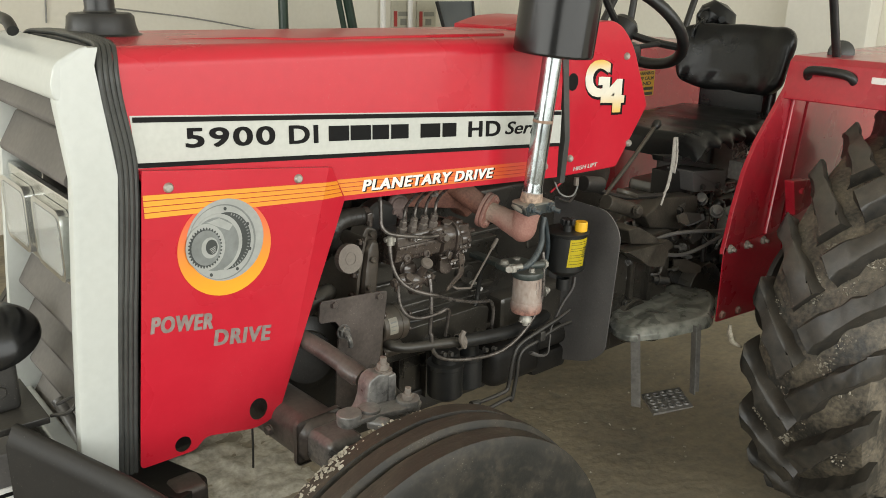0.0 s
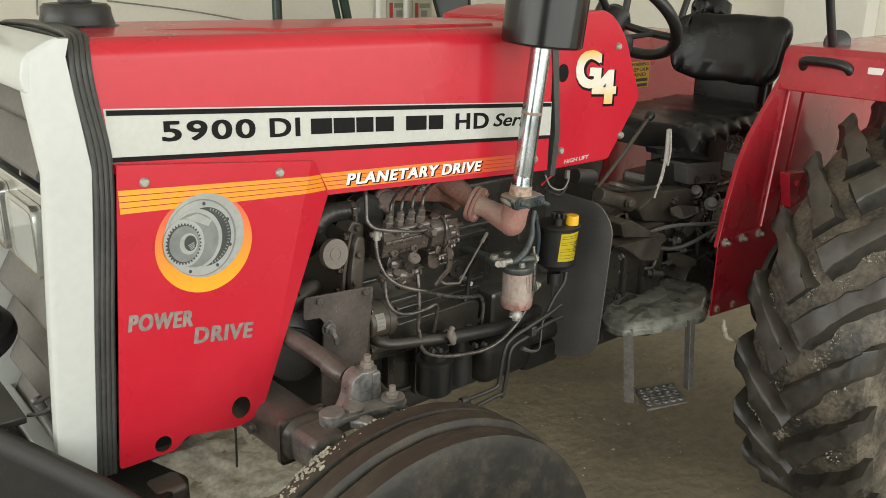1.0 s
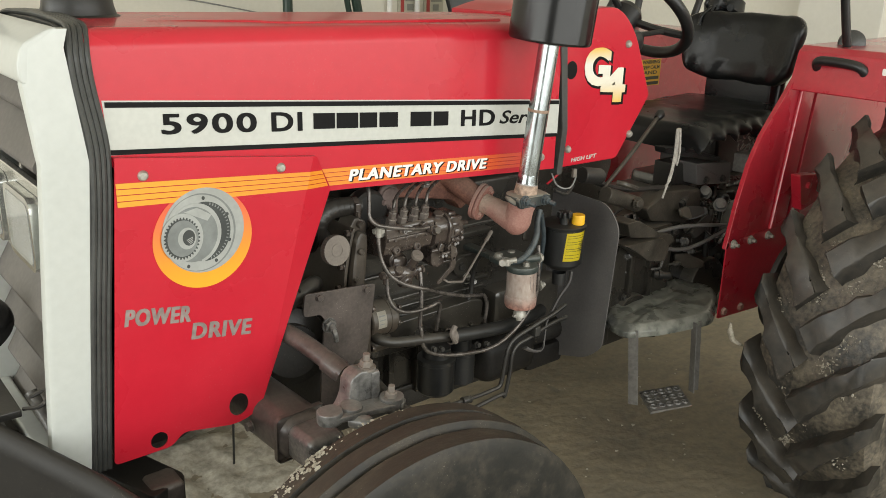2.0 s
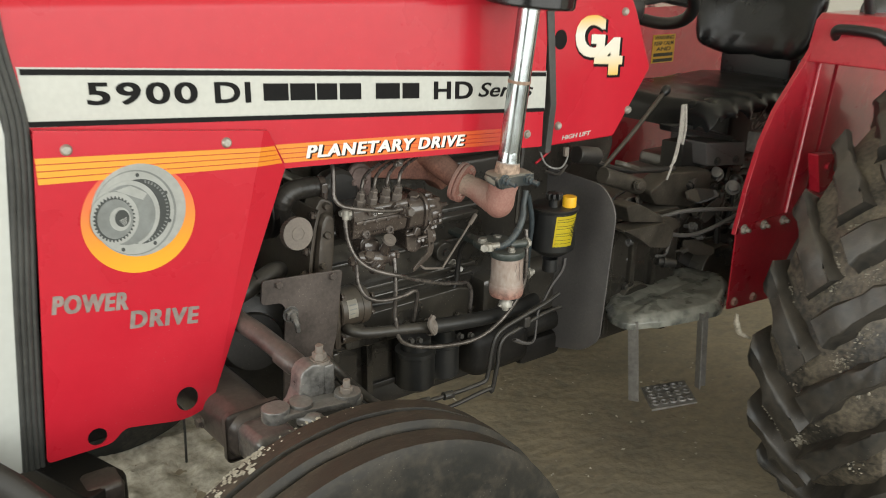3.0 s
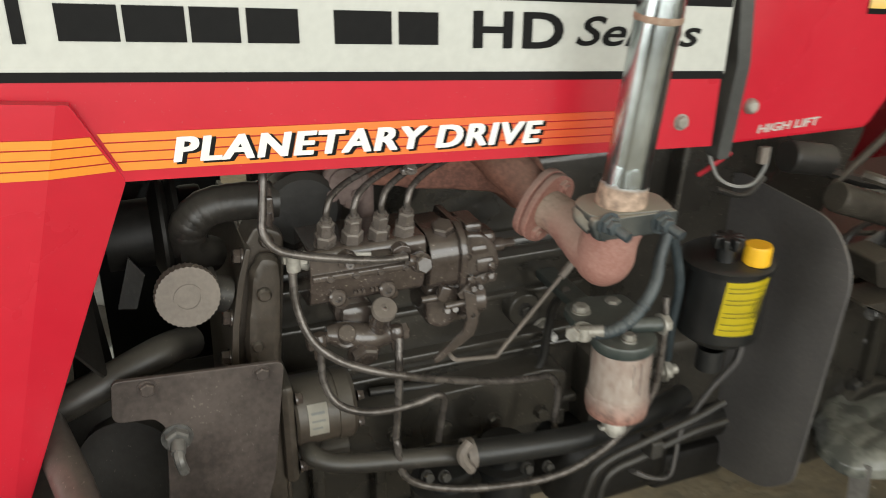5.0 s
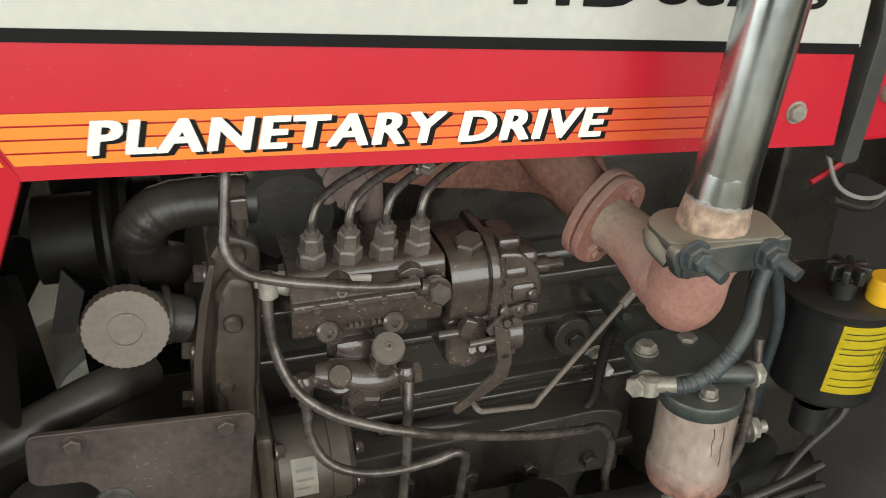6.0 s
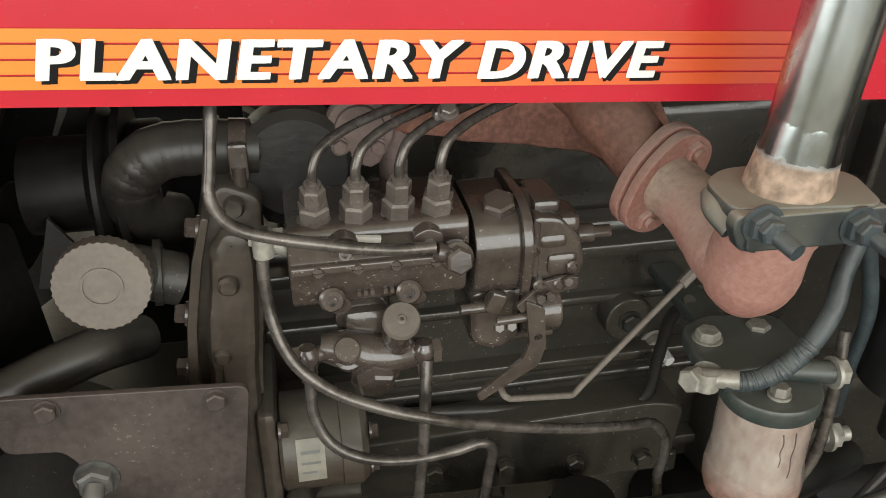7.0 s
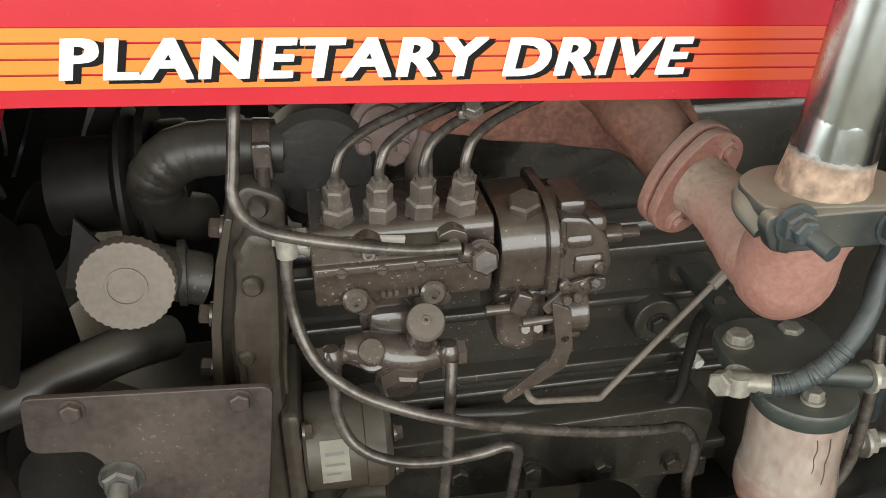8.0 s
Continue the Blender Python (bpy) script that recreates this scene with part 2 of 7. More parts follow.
M_WARN = material("amber_warning_print", (0.62, 0.34, 0.02), (0.54, 0.3, 0.02), 0.5, bump=0.0)


def floor_material():
    m = material("worn_concrete_floor", (0.292, 0.259, 0.202), (0.182, 0.162, 0.126), 0.66, scale=2.4, grain=60, bump=0.15, contrast=1.0, speck=0.3)
    n, link = m.node_tree.nodes, m.node_tree.links
    p = n["Principled BSDF"]
    base = p.inputs["Base Color"].links[0].from_socket
    co = n.new("ShaderNodeTexCoord")
    stretch = n.new("ShaderNodeMapping")
    stretch.inputs["Scale"].default_value = (3.6, 5.4, 4.0)
    stretch.inputs["Rotation"].default_value = (0, 0, radians(-32))
    link.new(co.outputs["Object"], stretch.inputs[0])
    shade, relief = base, p.inputs["Normal"].links[0].from_socket
    # faint trowel sweeps, scuffs, then small broken chips
    for place, size, detail, rough, low, high, edge, depth in ((stretch.outputs[0], 0.7, 5, 0.5, 0.84, 1.10, (0.36, 0.66), 0.012), (stretch.outputs[0], 5.0, 3, 0.45, 0.90, 1.08, (0.36, 0.66), 0.009), (co.outputs["Object"], 11.0, 4, 0.5, 0.80, 1.0, (0.29, 0.36), 0.007)):
        t = n.new("ShaderNodeTexNoise")
        t.inputs["Scale"].default_value, t.inputs["Detail"].default_value, t.inputs["Roughness"].default_value = size, detail, rough
        link.new(place, t.inputs["Vector"])
        ramp = n.new("ShaderNodeValToRGB")
        ramp.color_ramp.elements[0].position, ramp.color_ramp.elements[1].position = edge
        ramp.color_ramp.elements[0].color, ramp.color_ramp.elements[1].color = (low, low, low, 1), (high, high * 0.98, high * 0.93, 1)
        link.new(t.outputs[0], ramp.inputs[0])
        mul = n.new("ShaderNodeMix")
        mul.data_type, mul.blend_type = "RGBA", "MULTIPLY"
        mul.inputs[0].default_value = 1.0
        link.new(shade, mul.inputs[6])
        link.new(ramp.outputs[0], mul.inputs[7])
        shade = mul.outputs[2]
        b2 = n.new("ShaderNodeBump")
        b2.inputs["Strength"].default_value, b2.inputs["Distance"].default_value = 0.8, depth
        link.new(t.outputs[0], b2.inputs["Height"])
        link.new(relief, b2.inputs["Normal"])
        relief = b2.outputs[0]
    link.new(shade, p.inputs["Base Color"])
    link.new(relief, p.inputs["Normal"])
    return m


def print_fade(name, stops):
    """Printed film whose ink runs from one colour to the next along the tractor."""
    m = bpy.data.materials.new(name)
    m.use_nodes = True
    n, link = m.node_tree.nodes, m.node_tree.links
    co, sep, rng, ramp = n.new("ShaderNodeTexCoord"), n.new("ShaderNodeSeparateXYZ"), n.new("ShaderNodeMapRange"), n.new("ShaderNodeValToRGB")
    link.new(co.outputs["Object"], sep.inputs[0])
    stops = sorted(stops)
    rng.inputs["From Min"].default_value, rng.inputs["From Max"].default_value = stops[0][0], stops[-1][0]
    link.new(sep.outputs[stops[0][2]], rng.inputs[0])
    link.new(rng.outputs[0], ramp.inputs[0])
    span = stops[-1][0] - stops[0][0]
    for k, (x, c, axis) in enumerate(stops):
        e = ramp.color_ramp.elements[0] if k == 0 else ramp.color_ramp.elements[-1] if k == len(stops) - 1 else ramp.color_ramp.elements.new((x - stops[0][0]) / span)
        e.position, e.color = (x - stops[0][0]) / span, (*c, 1)
    link.new(ramp.outputs[0], n["Principled BSDF"].inputs["Base Color"])
    n["Principled BSDF"].inputs["Roughness"].default_value = 0.35
    return m


def stain(name, colour, along, low, high, edge, rough, base):
    """The base surface with an old stain that fades out, ragged, between two distances along a direction."""
    m = base.copy()
    m.name = name
    n, link = m.node_tree.nodes, m.node_tree.links
    p = n["Principled BSDF"]
    co, dot, tex, sum_, rng = n.new("ShaderNodeTexCoord"), n.new("ShaderNodeVectorMath"), n.new("ShaderNodeTexNoise"), n.new("ShaderNodeMath"), n.new("ShaderNodeMapRange")
    dot.operation, sum_.operation = "DOT_PRODUCT", "MULTIPLY_ADD"
    dot.inputs[1].default_value = along
    tex.inputs["Scale"].default_value, tex.inputs["Detail"].default_value = 110, 8
    link.new(co.outputs["Object"], dot.inputs[0])
    link.new(co.outputs["Object"], tex.inputs["Vector"])
    link.new(tex.outputs[0], sum_.inputs[0])
    sum_.inputs[1].default_value = edge
    link.new(dot.outputs["Value"], sum_.inputs[2])
    rng.inputs["From Min"].default_value, rng.inputs["From Max"].default_value = low + edge / 2, high + edge / 2
    rng.inputs["To Min"].default_value, rng.inputs["To Max"].default_value = 1.0, 0.0
    link.new(sum_.outputs[0], rng.inputs[0])
    tint = n.new("ShaderNodeMix")
    tint.data_type = "RGBA"
    shade = n.new("ShaderNodeValToRGB")
    shade.color_ramp.elements[0].position, shade.color_ramp.elements[1].position = 0.35, 0.65
    shade.color_ramp.elements[0].color, shade.color_ramp.elements[1].color = (*(c * 0.55 for c in colour), 1), (*(min(1, c * 1.25) for c in colour), 1)
    link.new(tex.outputs[0], shade.inputs[0])
    link.new(rng.outputs[0], tint.inputs[0])
    link.new(p.inputs["Base Color"].links[0].from_socket, tint.inputs[6])
    link.new(shade.outputs[0], tint.inputs[7])
    link.new(tint.outputs[2], p.inputs["Base Color"])
    for socket, end in (("Metallic", 0.0), ("Roughness", rough)):
        mix = n.new("ShaderNodeMix")
        link.new(rng.outputs[0], mix.inputs[0])
        if p.inputs[socket].links:
            link.new(p.inputs[socket].links[0].from_socket, mix.inputs[2])
        else:
            mix.inputs[2].default_value = p.inputs[socket].default_value
        mix.inputs[3].default_value = end
        link.new(mix.outputs[0], p.inputs[socket])
    return m


M_GLASSBOWL = stain("dusty_bowl_rusty_foot", (0.33, 0.17, 0.135), (0, 0, 1), 0.775, 0.806, 0.012, 0.4, M_BOWLBASE)
M_STACK = stain("chromed_pipe_rusted_foot", (0.39, 0.285, 0.215), (0.066, -0.065, 0.996), 1.137, 1.142, 0.012, 0.8, M_CHROME)
M_ELBOW = stain("rusty_elbow_dusty_neck", (0.40, 0.37, 0.29), (0.304, -0.931, -0.202), -0.125, -0.060, 0.060, 0.9, M_RUST)
M_STRIPE = print_fade("orange_stripe_print", [(-0.45, (0.80, 0.36, 0.02), 0), (0.55, (0.62, 0.05, 0.03), 0), (-0.05, (0.78, 0.27, 0.02), 0), (0.25, (0.76, 0.19, 0.03), 0)])
M_RING = print_fade("orange_ring_print", [(1.0, (0.85, 0.42, 0.02), 2), (1.2, (0.66, 0.05, 0.04), 2), (1.05, (0.82, 0.33, 0.02), 2), (1.13, (0.76, 0.17, 0.05), 2)])
M_G4 = print_fade("badge_print", [(1.24, (0.80, 0.5, 0.05), 2), (1.39, (0.80, 0.5, 0.06), 2), (1.30, (0.80, 0.75, 0.62), 2), (1.35, (0.80, 0.78, 0.7), 2)])
M_FLOOR = floor_material()


def glass_material():
    m = bpy.data.materials.new("lamp_glass")
    m.use_nodes = True
    p = m.node_tree.nodes["Principled BSDF"]
    p.inputs["Base Color"].default_value = (0.9, 0.92, 0.92, 1)
    p.inputs["Roughness"].default_value = 0.06
    p.inputs["Transmission Weight"].default_value = 0.9
    p.inputs["IOR"].default_value = 1.45
    return m


M_GLASS = glass_material()


# ---- mesh helpers ----
def aim(p, d):
    """A pose at p whose z axis points along d."""
    return Matrix.Translation(p) @ Vector(d).to_track_quat("Z", "Y").to_matrix().to_4x4()


def finish(bm, sharp=38):
    bmesh.ops.recalc_face_normals(bm, faces=bm.faces)
    for f in bm.faces:
        f.smooth = True
    for e in bm.edges:
        if len(e.link_faces) == 2 and e.calc_face_angle(0) > radians(sharp):
            e.smooth = False


def part(name, bm, mat, parent=None, label="", sharp=38):
    finish(bm, sharp)
    me = bpy.data.meshes.new(name)
    bm.to_mesh(me)
    bm.free()
    me.materials.append(mat)
    ob = new(name, me)
    ob.modifiers.new("even_normals", "WEIGHTED_NORMAL").keep_sharp = True
    if parent:
        ob.parent = parent
        if parent.type == "EMPTY":
            ob.matrix_parent_inverse = Matrix.Translation(-parent.location)
    return tagged(ob, label)


def thing(name, at, label, category, group=""):
    ob = new(name)
    ob.location = at
    ob.empty_display_size = 0.1
    return tagged(ob, label, category, group)


def merge(bm, tmp):
    me = bpy.data.meshes.new("tmp")
    tmp.to_mesh(me)
    tmp.free()
    bm.from_mesh(me)
    bpy.data.meshes.remove(me)
    return bm


def B():
    return bmesh.new()


def box(bm, lo, hi, bevel=0.0, m=None, seg=2):
    t = B()
    bmesh.ops.create_cube(t, size=1, matrix=Matrix.LocRotScale([(a + b) / 2 for a, b in zip(lo, hi)], None, [abs(b - a) for a, b in zip(lo, hi)]))
    if bevel:
        bmesh.ops.bevel(t, geom=t.edges[:], offset=bevel, segments=seg, profile=0.5, affect="EDGES")
    if m:
        bmesh.ops.transform(t, matrix=m, verts=t.verts)
    return merge(bm, t)


def cyl(bm, p0, p1, r0, r1=None, seg=24, bevel=0.0):
    p0, p1 = Vector(p0), Vector(p1)
    d = p1 - p0
    t = B()
    bmesh.ops.create_cone(t, segments=seg, radius1=r0, radius2=r0 if r1 is None else r1, depth=d.length, cap_ends=True, matrix=aim((p0 + p1) / 2, d))
    if bevel:
        caps = [e for e in t.edges if any(len(f.verts) > 4 or seg < 5 for f in e.link_faces)]
        bmesh.ops.bevel(t, geom=caps, offset=bevel, segments=2, profile=0.5, affect="EDGES")
    return merge(bm, t)


def hexa(bm, p, d, r, h, turn=0.0, washer=True):
    p, d = Vector(p), Vector(d).normalized()
    t = B()
    bmesh.ops.create_cone(t, segments=6, radius1=r, radius2=r, depth=h, cap_ends=True, matrix=aim(p + d * h / 2, d) @ pose(0, 0, 0, 0, 0, turn))
    top = [e for e in t.edges if all((aim(p, d).inverted() @ v.co).z > h * 0.9 for v in e.verts)]
    bmesh.ops.bevel(t, geom=top, offset=r * 0.14, segments=1, affect="EDGES")
    merge(bm, t)
    if washer:
        cyl(bm, p - d * 0.001, p + d * h * 0.18, r * 1.22, seg=20)
    return bm


def smooth_path(pts, res=8):
    pts = [Vector(p) for p in pts]
    if len(pts) == 2:
        return pts
    out = []
    for i in range(len(pts) - 1):
        a, b = pts[i], pts[i + 1]
        pa = pts[i - 1] if i else a + (a - b)
        pb = pts[i + 2] if i + 2 < len(pts) else b + (b - a)
        m0, m1 = (b - pa) * 0.5, (pb - a) * 0.5
        k = (b - a).length
        m0 = m0.normalized() * k if m0.length else b - a
        m1 = m1.normalized() * k if m1.length else b - a
        for j in range(res):
            s = j / res
            out.append((2 * s**3 - 3 * s**2 + 1) * a + (s**3 - 2 * s**2 + s) * m0 + (-2 * s**3 + 3 * s**2) * b + (s**3 - s**2) * m1)
    return out + [pts[-1]]


def tube(bm, pts, r, seg=10, res=8, radii=None, flat=1.0, caps=True):
    path = smooth_path(pts, res)
    d0 = (path[1] - path[0]).normalized()
    side = d0.orthogonal().normalized()
    rings = []
    for i, p in enumerate(path):
        d = (path[min(i + 1, len(path) - 1)] - path[max(i - 1, 0)]).normalized()
        side = (side - d * side.dot(d)).normalized()
        up = d.cross(side)
        if radii:
            f = i / (len(path) - 1) * (len(radii) - 1)
            k = min(int(f), len(radii) - 2)
            rr = radii[k] + (radii[k + 1] - radii[k]) * (f - k)
        else:
            rr = r
        rings.append([bm.verts.new(p + (side * math.cos(2 * math.pi * j / seg) + up * math.sin(2 * math.pi * j / seg) * flat) * rr) for j in range(seg)])
    for a, b in zip(rings, rings[1:]):
        for j in range(seg):
            bm.faces.new((a[j], a[(j + 1) % seg], b[(j + 1) % seg], b[j]))
    if caps:
        bm.faces.new(rings[0][::-1])
        bm.faces.new(rings[-1])
    return bm


def lathe(bm, profile, p, d, seg=48, scale=(1, 1)):
    """profile: (radius, height) along d from p."""
    m = aim(p, d)
    rings = []
    for r, h in profile:
        if r < 1e-6:
            rings.append([bm.verts.new(m @ Vector((0, 0, h)))])
        else:
            rings.append([bm.verts.new(m @ Vector((r * math.cos(2 * math.pi * j / seg) * scale[0], r * math.sin(2 * math.pi * j / seg) * scale[1], h))) for j in range(seg)])
    for a, b in zip(rings, rings[1:]):
        for j in range(seg):
            k = (j + 1) % seg
            q = [a[j], a[k], b[k], b[j]] if len(a) > 1 and len(b) > 1 else [a[0], b[k], b[j]] if len(a) == 1 else [a[j], a[k], b[0]]
            bm.faces.new(q)
    return bm


def rounded(poly, r, n=5):
    """Rounds the corners of a polygon of (u, v) or (u, v, radius)."""
    out = []
    k = len(poly)
    for i in range(k):
        p, a, b = Vector(poly[i][:2]), Vector(poly[i - 1][:2]), Vector(poly[(i + 1) % k][:2])
        rr = poly[i][2] if len(poly[i]) > 2 else r
        u, v = (a - p), (b - p)
        rr = min(rr, u.length * 0.45, v.length * 0.45)
        if rr < 1e-5:
            out.append(tuple(p))
            continue
        s, e = p + u.normalized() * rr, p + v.normalized() * rr
        for j in range(n + 1):
            t = j / n
            out.append(tuple((1 - t) ** 2 * s + 2 * t * (1 - t) * p + t * t * e))
    return out


def prism(bm, poly, lo, hi, axis="y", holes=(), bevel=0.0, m=None):
    """A polygon of (u, v) pushed out along an axis from lo to hi, with holes."""
    put = {"y": lambda u, v, w: (u, w, v), "x": lambda u, v, w: (w, u, v), "z": lambda u, v, w: (u, v, w)}[axis]
    t = B()
    edges = []
    for ring in (poly, *holes):
        vs = [t.verts.new(put(u, v, lo)) for u, v in ring]
        edges += [t.edges.new((vs[i], vs[(i + 1) % len(vs)])) for i in range(len(vs))]
    if holes:
        bmesh.ops.triangle_fill(t, edges=edges, use_beauty=True)
    else:
        t.faces.new(t.verts[:])
    got = bmesh.ops.extrude_face_region(t, geom=t.faces[:])
    move = Vector(put(0, 0, hi - lo))
    bmesh.ops.translate(t, vec=move, verts=[v for v in got["geom"] if isinstance(v, bmesh.types.BMVert)])
    bmesh.ops.recalc_face_normals(t, faces=t.faces)
    if bevel:
        rim = [e for e in t.edges if len(e.link_faces) == 2 and e.calc_face_angle(0) > radians(60)]
        bmesh.ops.bevel(t, geom=rim, offset=bevel, segments=2, profile=0.5, affect="EDGES")
    if m:
        bmesh.ops.transform(t, matrix=m, verts=t.verts)
    return merge(bm, t)


def disc(cx, cz, r, n=32, rz=None, turn=0.0):
    rz = rz or r
    return [(cx + r * math.cos(2 * math.pi * i / n + turn), cz + rz * math.sin(2 * math.pi * i / n + turn)) for i in range(n)]


def lumps(bm, amount, size, seed=0.0):
    """Presses soft unevenness into a mesh along its normals."""
    bm.normal_update()
    for v in bm.verts:
        v.co += v.normal * amount * noise.noise(v.co / size + Vector((seed, seed * 2, 0)))
    return bm


def letters(bm, text, x0, x1, z0, z1, slope, y, shear=0.0, bold=0.0, thick=0.0012, heavy=0.0):
    """Solid lettering on an upright face seen from -y: from x0 to x1, feet at z0 at x0, cap height z1 - z0."""
    cu = bpy.data.curves.new("letters", "FONT")
    cu.body, cu.offset, cu.extrude, cu.resolution_u = text, bold, 0.5, 4
    cu.space_character = 1.0 if heavy == 0 else 1.14
    ob = new("letters", cu)
    bpy.context.view_layer.update()
    me = bpy.data.meshes.new_from_object(ob.evaluated_get(bpy.context.evaluated_depsgraph_get()))
    bpy.data.objects.remove(ob)
    xs, ys = [v.co.x for v in me.vertices], [v.co.y for v in me.vertices]
    ax, bx, ay, by = min(xs), max(xs), min(ys), max(ys)
    h = z1 - z0
    for v in me.vertices:
        u, w = (v.co.x - ax) / (bx - ax), (v.co.y - ay) / (by - ay)
        x = x0 + u * (x1 - x0 - shear * h) + shear * h * w
        v.co = (x, y - (v.co.z + 0.5) * thick, z0 + (x - x0) * slope + w * h)
    bm.from_mesh(me)
    for dx, dz in ((1, 0.45), (-2, 0), (0, -0.9), (2, 0)):
        if heavy:
            for v in me.vertices:
                v.co += Vector((heavy * dx, 0.00005, heavy * dz))
            bm.from_mesh(me)
    bpy.data.meshes.remove(me)
    return bm


def slant_bar(bm, x0, x1, za0, za1, slope, y, thick=0.0008, cut0=0.0, cut1=0.0):
    """A flat printed bar on the side, following the slope of the stripes (z given at x = 0)."""
    prism(bm, [(x0, za0 + x0 * slope), (x1, za0 + x1 * slope), (x1 + cut1, za1 + x1 * slope), (x0 + cut0, za1 + x0 * slope)], y, y - thick, "y")
    return bm


# ---- the shed ----
def structure(name, bm, mat, label):
    return tagged(part(name, bm, mat), label, name.split("_")[0], kind="structure")


def floor():
    bm = B()
    xs = [-60, -20, -9, -6, -4, -3] + [-2 + 0.06 * i for i in range(84)] + [3.2, 4.2]
    ys = [-60, -20, -9, -6, -4] + [-3 + 0.06 * i for i in range(84)] + [2.2, 3.2, 4.4]
    grid = [[bm.verts.new((x, y, -0.004 + 0.004 * noise.noise(Vector((x * 3, y * 3, 1))) + 0.003 * noise.noise(Vector((x * 9, y * 9, 4))))) for x in xs] for y in ys]
    for a, b in zip(grid, grid[1:]):
        for i in range(len(xs) - 1):
            bm.faces.new((a[i], a[i + 1], b[i + 1], b[i]))
    return structure("floor", bm, M_FLOOR, "worn rough concrete floor with trowel marks and dirt")


floor()


def crust():
    """Broken cement left on the floor, low and lumpy, paled for the daylight there."""
    bm = B()
    n = 120
    grid = []
    for j in range(n):
        row = []
        for i in range(n):
            x, y = -0.95 + 1.55 * i / (n - 1), 0.35 + 1.5 * j / (n - 1)
            rim = min(i, j, n - 1 - i, n - 1 - j) / 22
            z = -0.030 + 0.034 * min(1, rim * (0.75 + 0.6 * noise.noise(Vector((x * 3, y * 3, 9))))) + 0.016 * noise.noise(Vector((x * 6, y * 6, 2))) + 0.012 * noise.noise(Vector((x * 17, y * 17, 5))) + 0.011 * abs(noise.noise(Vector((x * 34, y * 42, 7))))
            row.append(bm.verts.new((x, y, z)))
        grid.append(row)
    for a, b in zip(grid, grid[1:]):
        for i in range(n - 1):
            bm.faces.new((a[i], a[i + 1], b[i + 1], b[i]))
    ob = part("cement_crust", bm, M_CEMENT)
    return tagged(ob, "broken cement crust on the floor, paled to stand for daylight", "cement", kind="stuff")


def crumbs():
    bm = B()
    rnd = random.Random(8)
    for k in range(260):
        x, y = (rnd.uniform(0.5, 2.0), rnd.uniform(-0.7, 0.9)) if k % 3 else (rnd.uniform(-0.6, 0.6), rnd.uniform(0.3, 1.6))
        s = rnd.uniform(0.0015, 0.004) * rnd.choice((1, 1, 1, 1.8))
        t = B()
        bmesh.ops.create_icosphere(t, subdivisions=1, radius=s, matrix=pose(x, y, 0.0, rnd.uniform(-15, 15), rnd.uniform(-15, 15), rnd.uniform(0, 180)) @ Matrix.Diagonal((rnd.uniform(0.8, 2.4), 1, 0.35, 1)))
        merge(bm, lumps(t, s * 0.8, s))
    return tagged(part("floor_crumbs", bm, M_CEMENT), "pale cement crumbs and flakes on the floor", "crumbs", kind="stuff")


crust()
crumbs()
bm = B()
box(bm, (-6, 4.2, -0.1), (4.2, 4.4, 3.4))
structure("wall_back", bm, M_WALL, "cream plastered back wall of the shed")
bm = B()
box(bm, (4.2, -4.4, -0.1), (4.4, 4.4, 3.4))
structure("wall_end", bm, M_WALL, "cream plastered end wall, faintly stained")
bm = B()
box(bm, (4.05, 0.80, -0.02), (4.2, 1.30, 3.2), 0.01)
structure("pilaster", bm, M_WALL2, "pale plastered pilaster on the end wall")
bm = B()
box(bm, (-6, -4.4, 3.2), (4.4, 4.4, 3.4))
structure("ceiling", bm, M_WALL2, "plain pale plastered ceiling")


# ---- tractor: body ----
tractor = thing("tractor", (0.85, 0.21, 0), "red farm tractor with pale grey grille and dusty brown engine", "tractor")
YS = -0.02   # outer face of the bonnet's near side
YF = 0.44    # far side
YC = 0.21
SLOPE = -0.0735


def bonnet():
    bm = B()
    sections = []
    for x in [-0.445 + (0.642 + 0.445) * i / 16 for i in range(17)]:
        low = 1.1422 - 0.0572 * x if x > -0.02 else 1.1434 if x > -0.43 else 1.30
        top = 1.466 - 0.013 * (x + 0.4)
        outer = [(YS, low), (YS, 1.25), (YS, 1.36)]
        outer += [(YS + 0.035 - 0.035 * math.cos(a), top - 0.035 + 0.035 * math.sin(a)) for a in [radians(15 * k) for k in range(0, 7)]]
        outer += [(YS + 0.12, top + 0.003), (YC, top + 0.006)]
        outer += [(2 * YC - y, z) for y, z in outer[-2::-1]]
        inner = [(y + (0.004 if y < YC else -0.004), min(z, top - 0.004)) for y, z in outer[::-1]]
        sections.append([bm.verts.new((x, y, z)) for y, z in outer + inner])
    k = len(sections[0])
    for a, b in zip(sections, sections[1:]):
        for i in range(k):
            bm.faces.new((a[i], a[(i + 1) % k], b[(i + 1) % k], b[i]))
    for s in (sections[0], sections[-1]):
        h = k // 2
        for i in range(h - 1):
            bm.faces.new((s[i], s[i + 1], s[k - 2 - i], s[k - 1 - i]))
    return part("bonnet", bm, M_RED, tractor, "glossy red sheet-metal bonnet with printed side bands", 50)


bonnet_ob = bonnet()
# raised pressing on the bonnet's top
bm = B()
tube(bm, [(-0.30, 0.10, 1.462), (-0.12, 0.08, 1.462), (-0.06, 0.05, 1.46), (0.10, 0.05, 1.459), (0.5, 0.05, 1.455)], 0.006, 8)
part("pressed_rib", bm, M_RED, bonnet_ob)

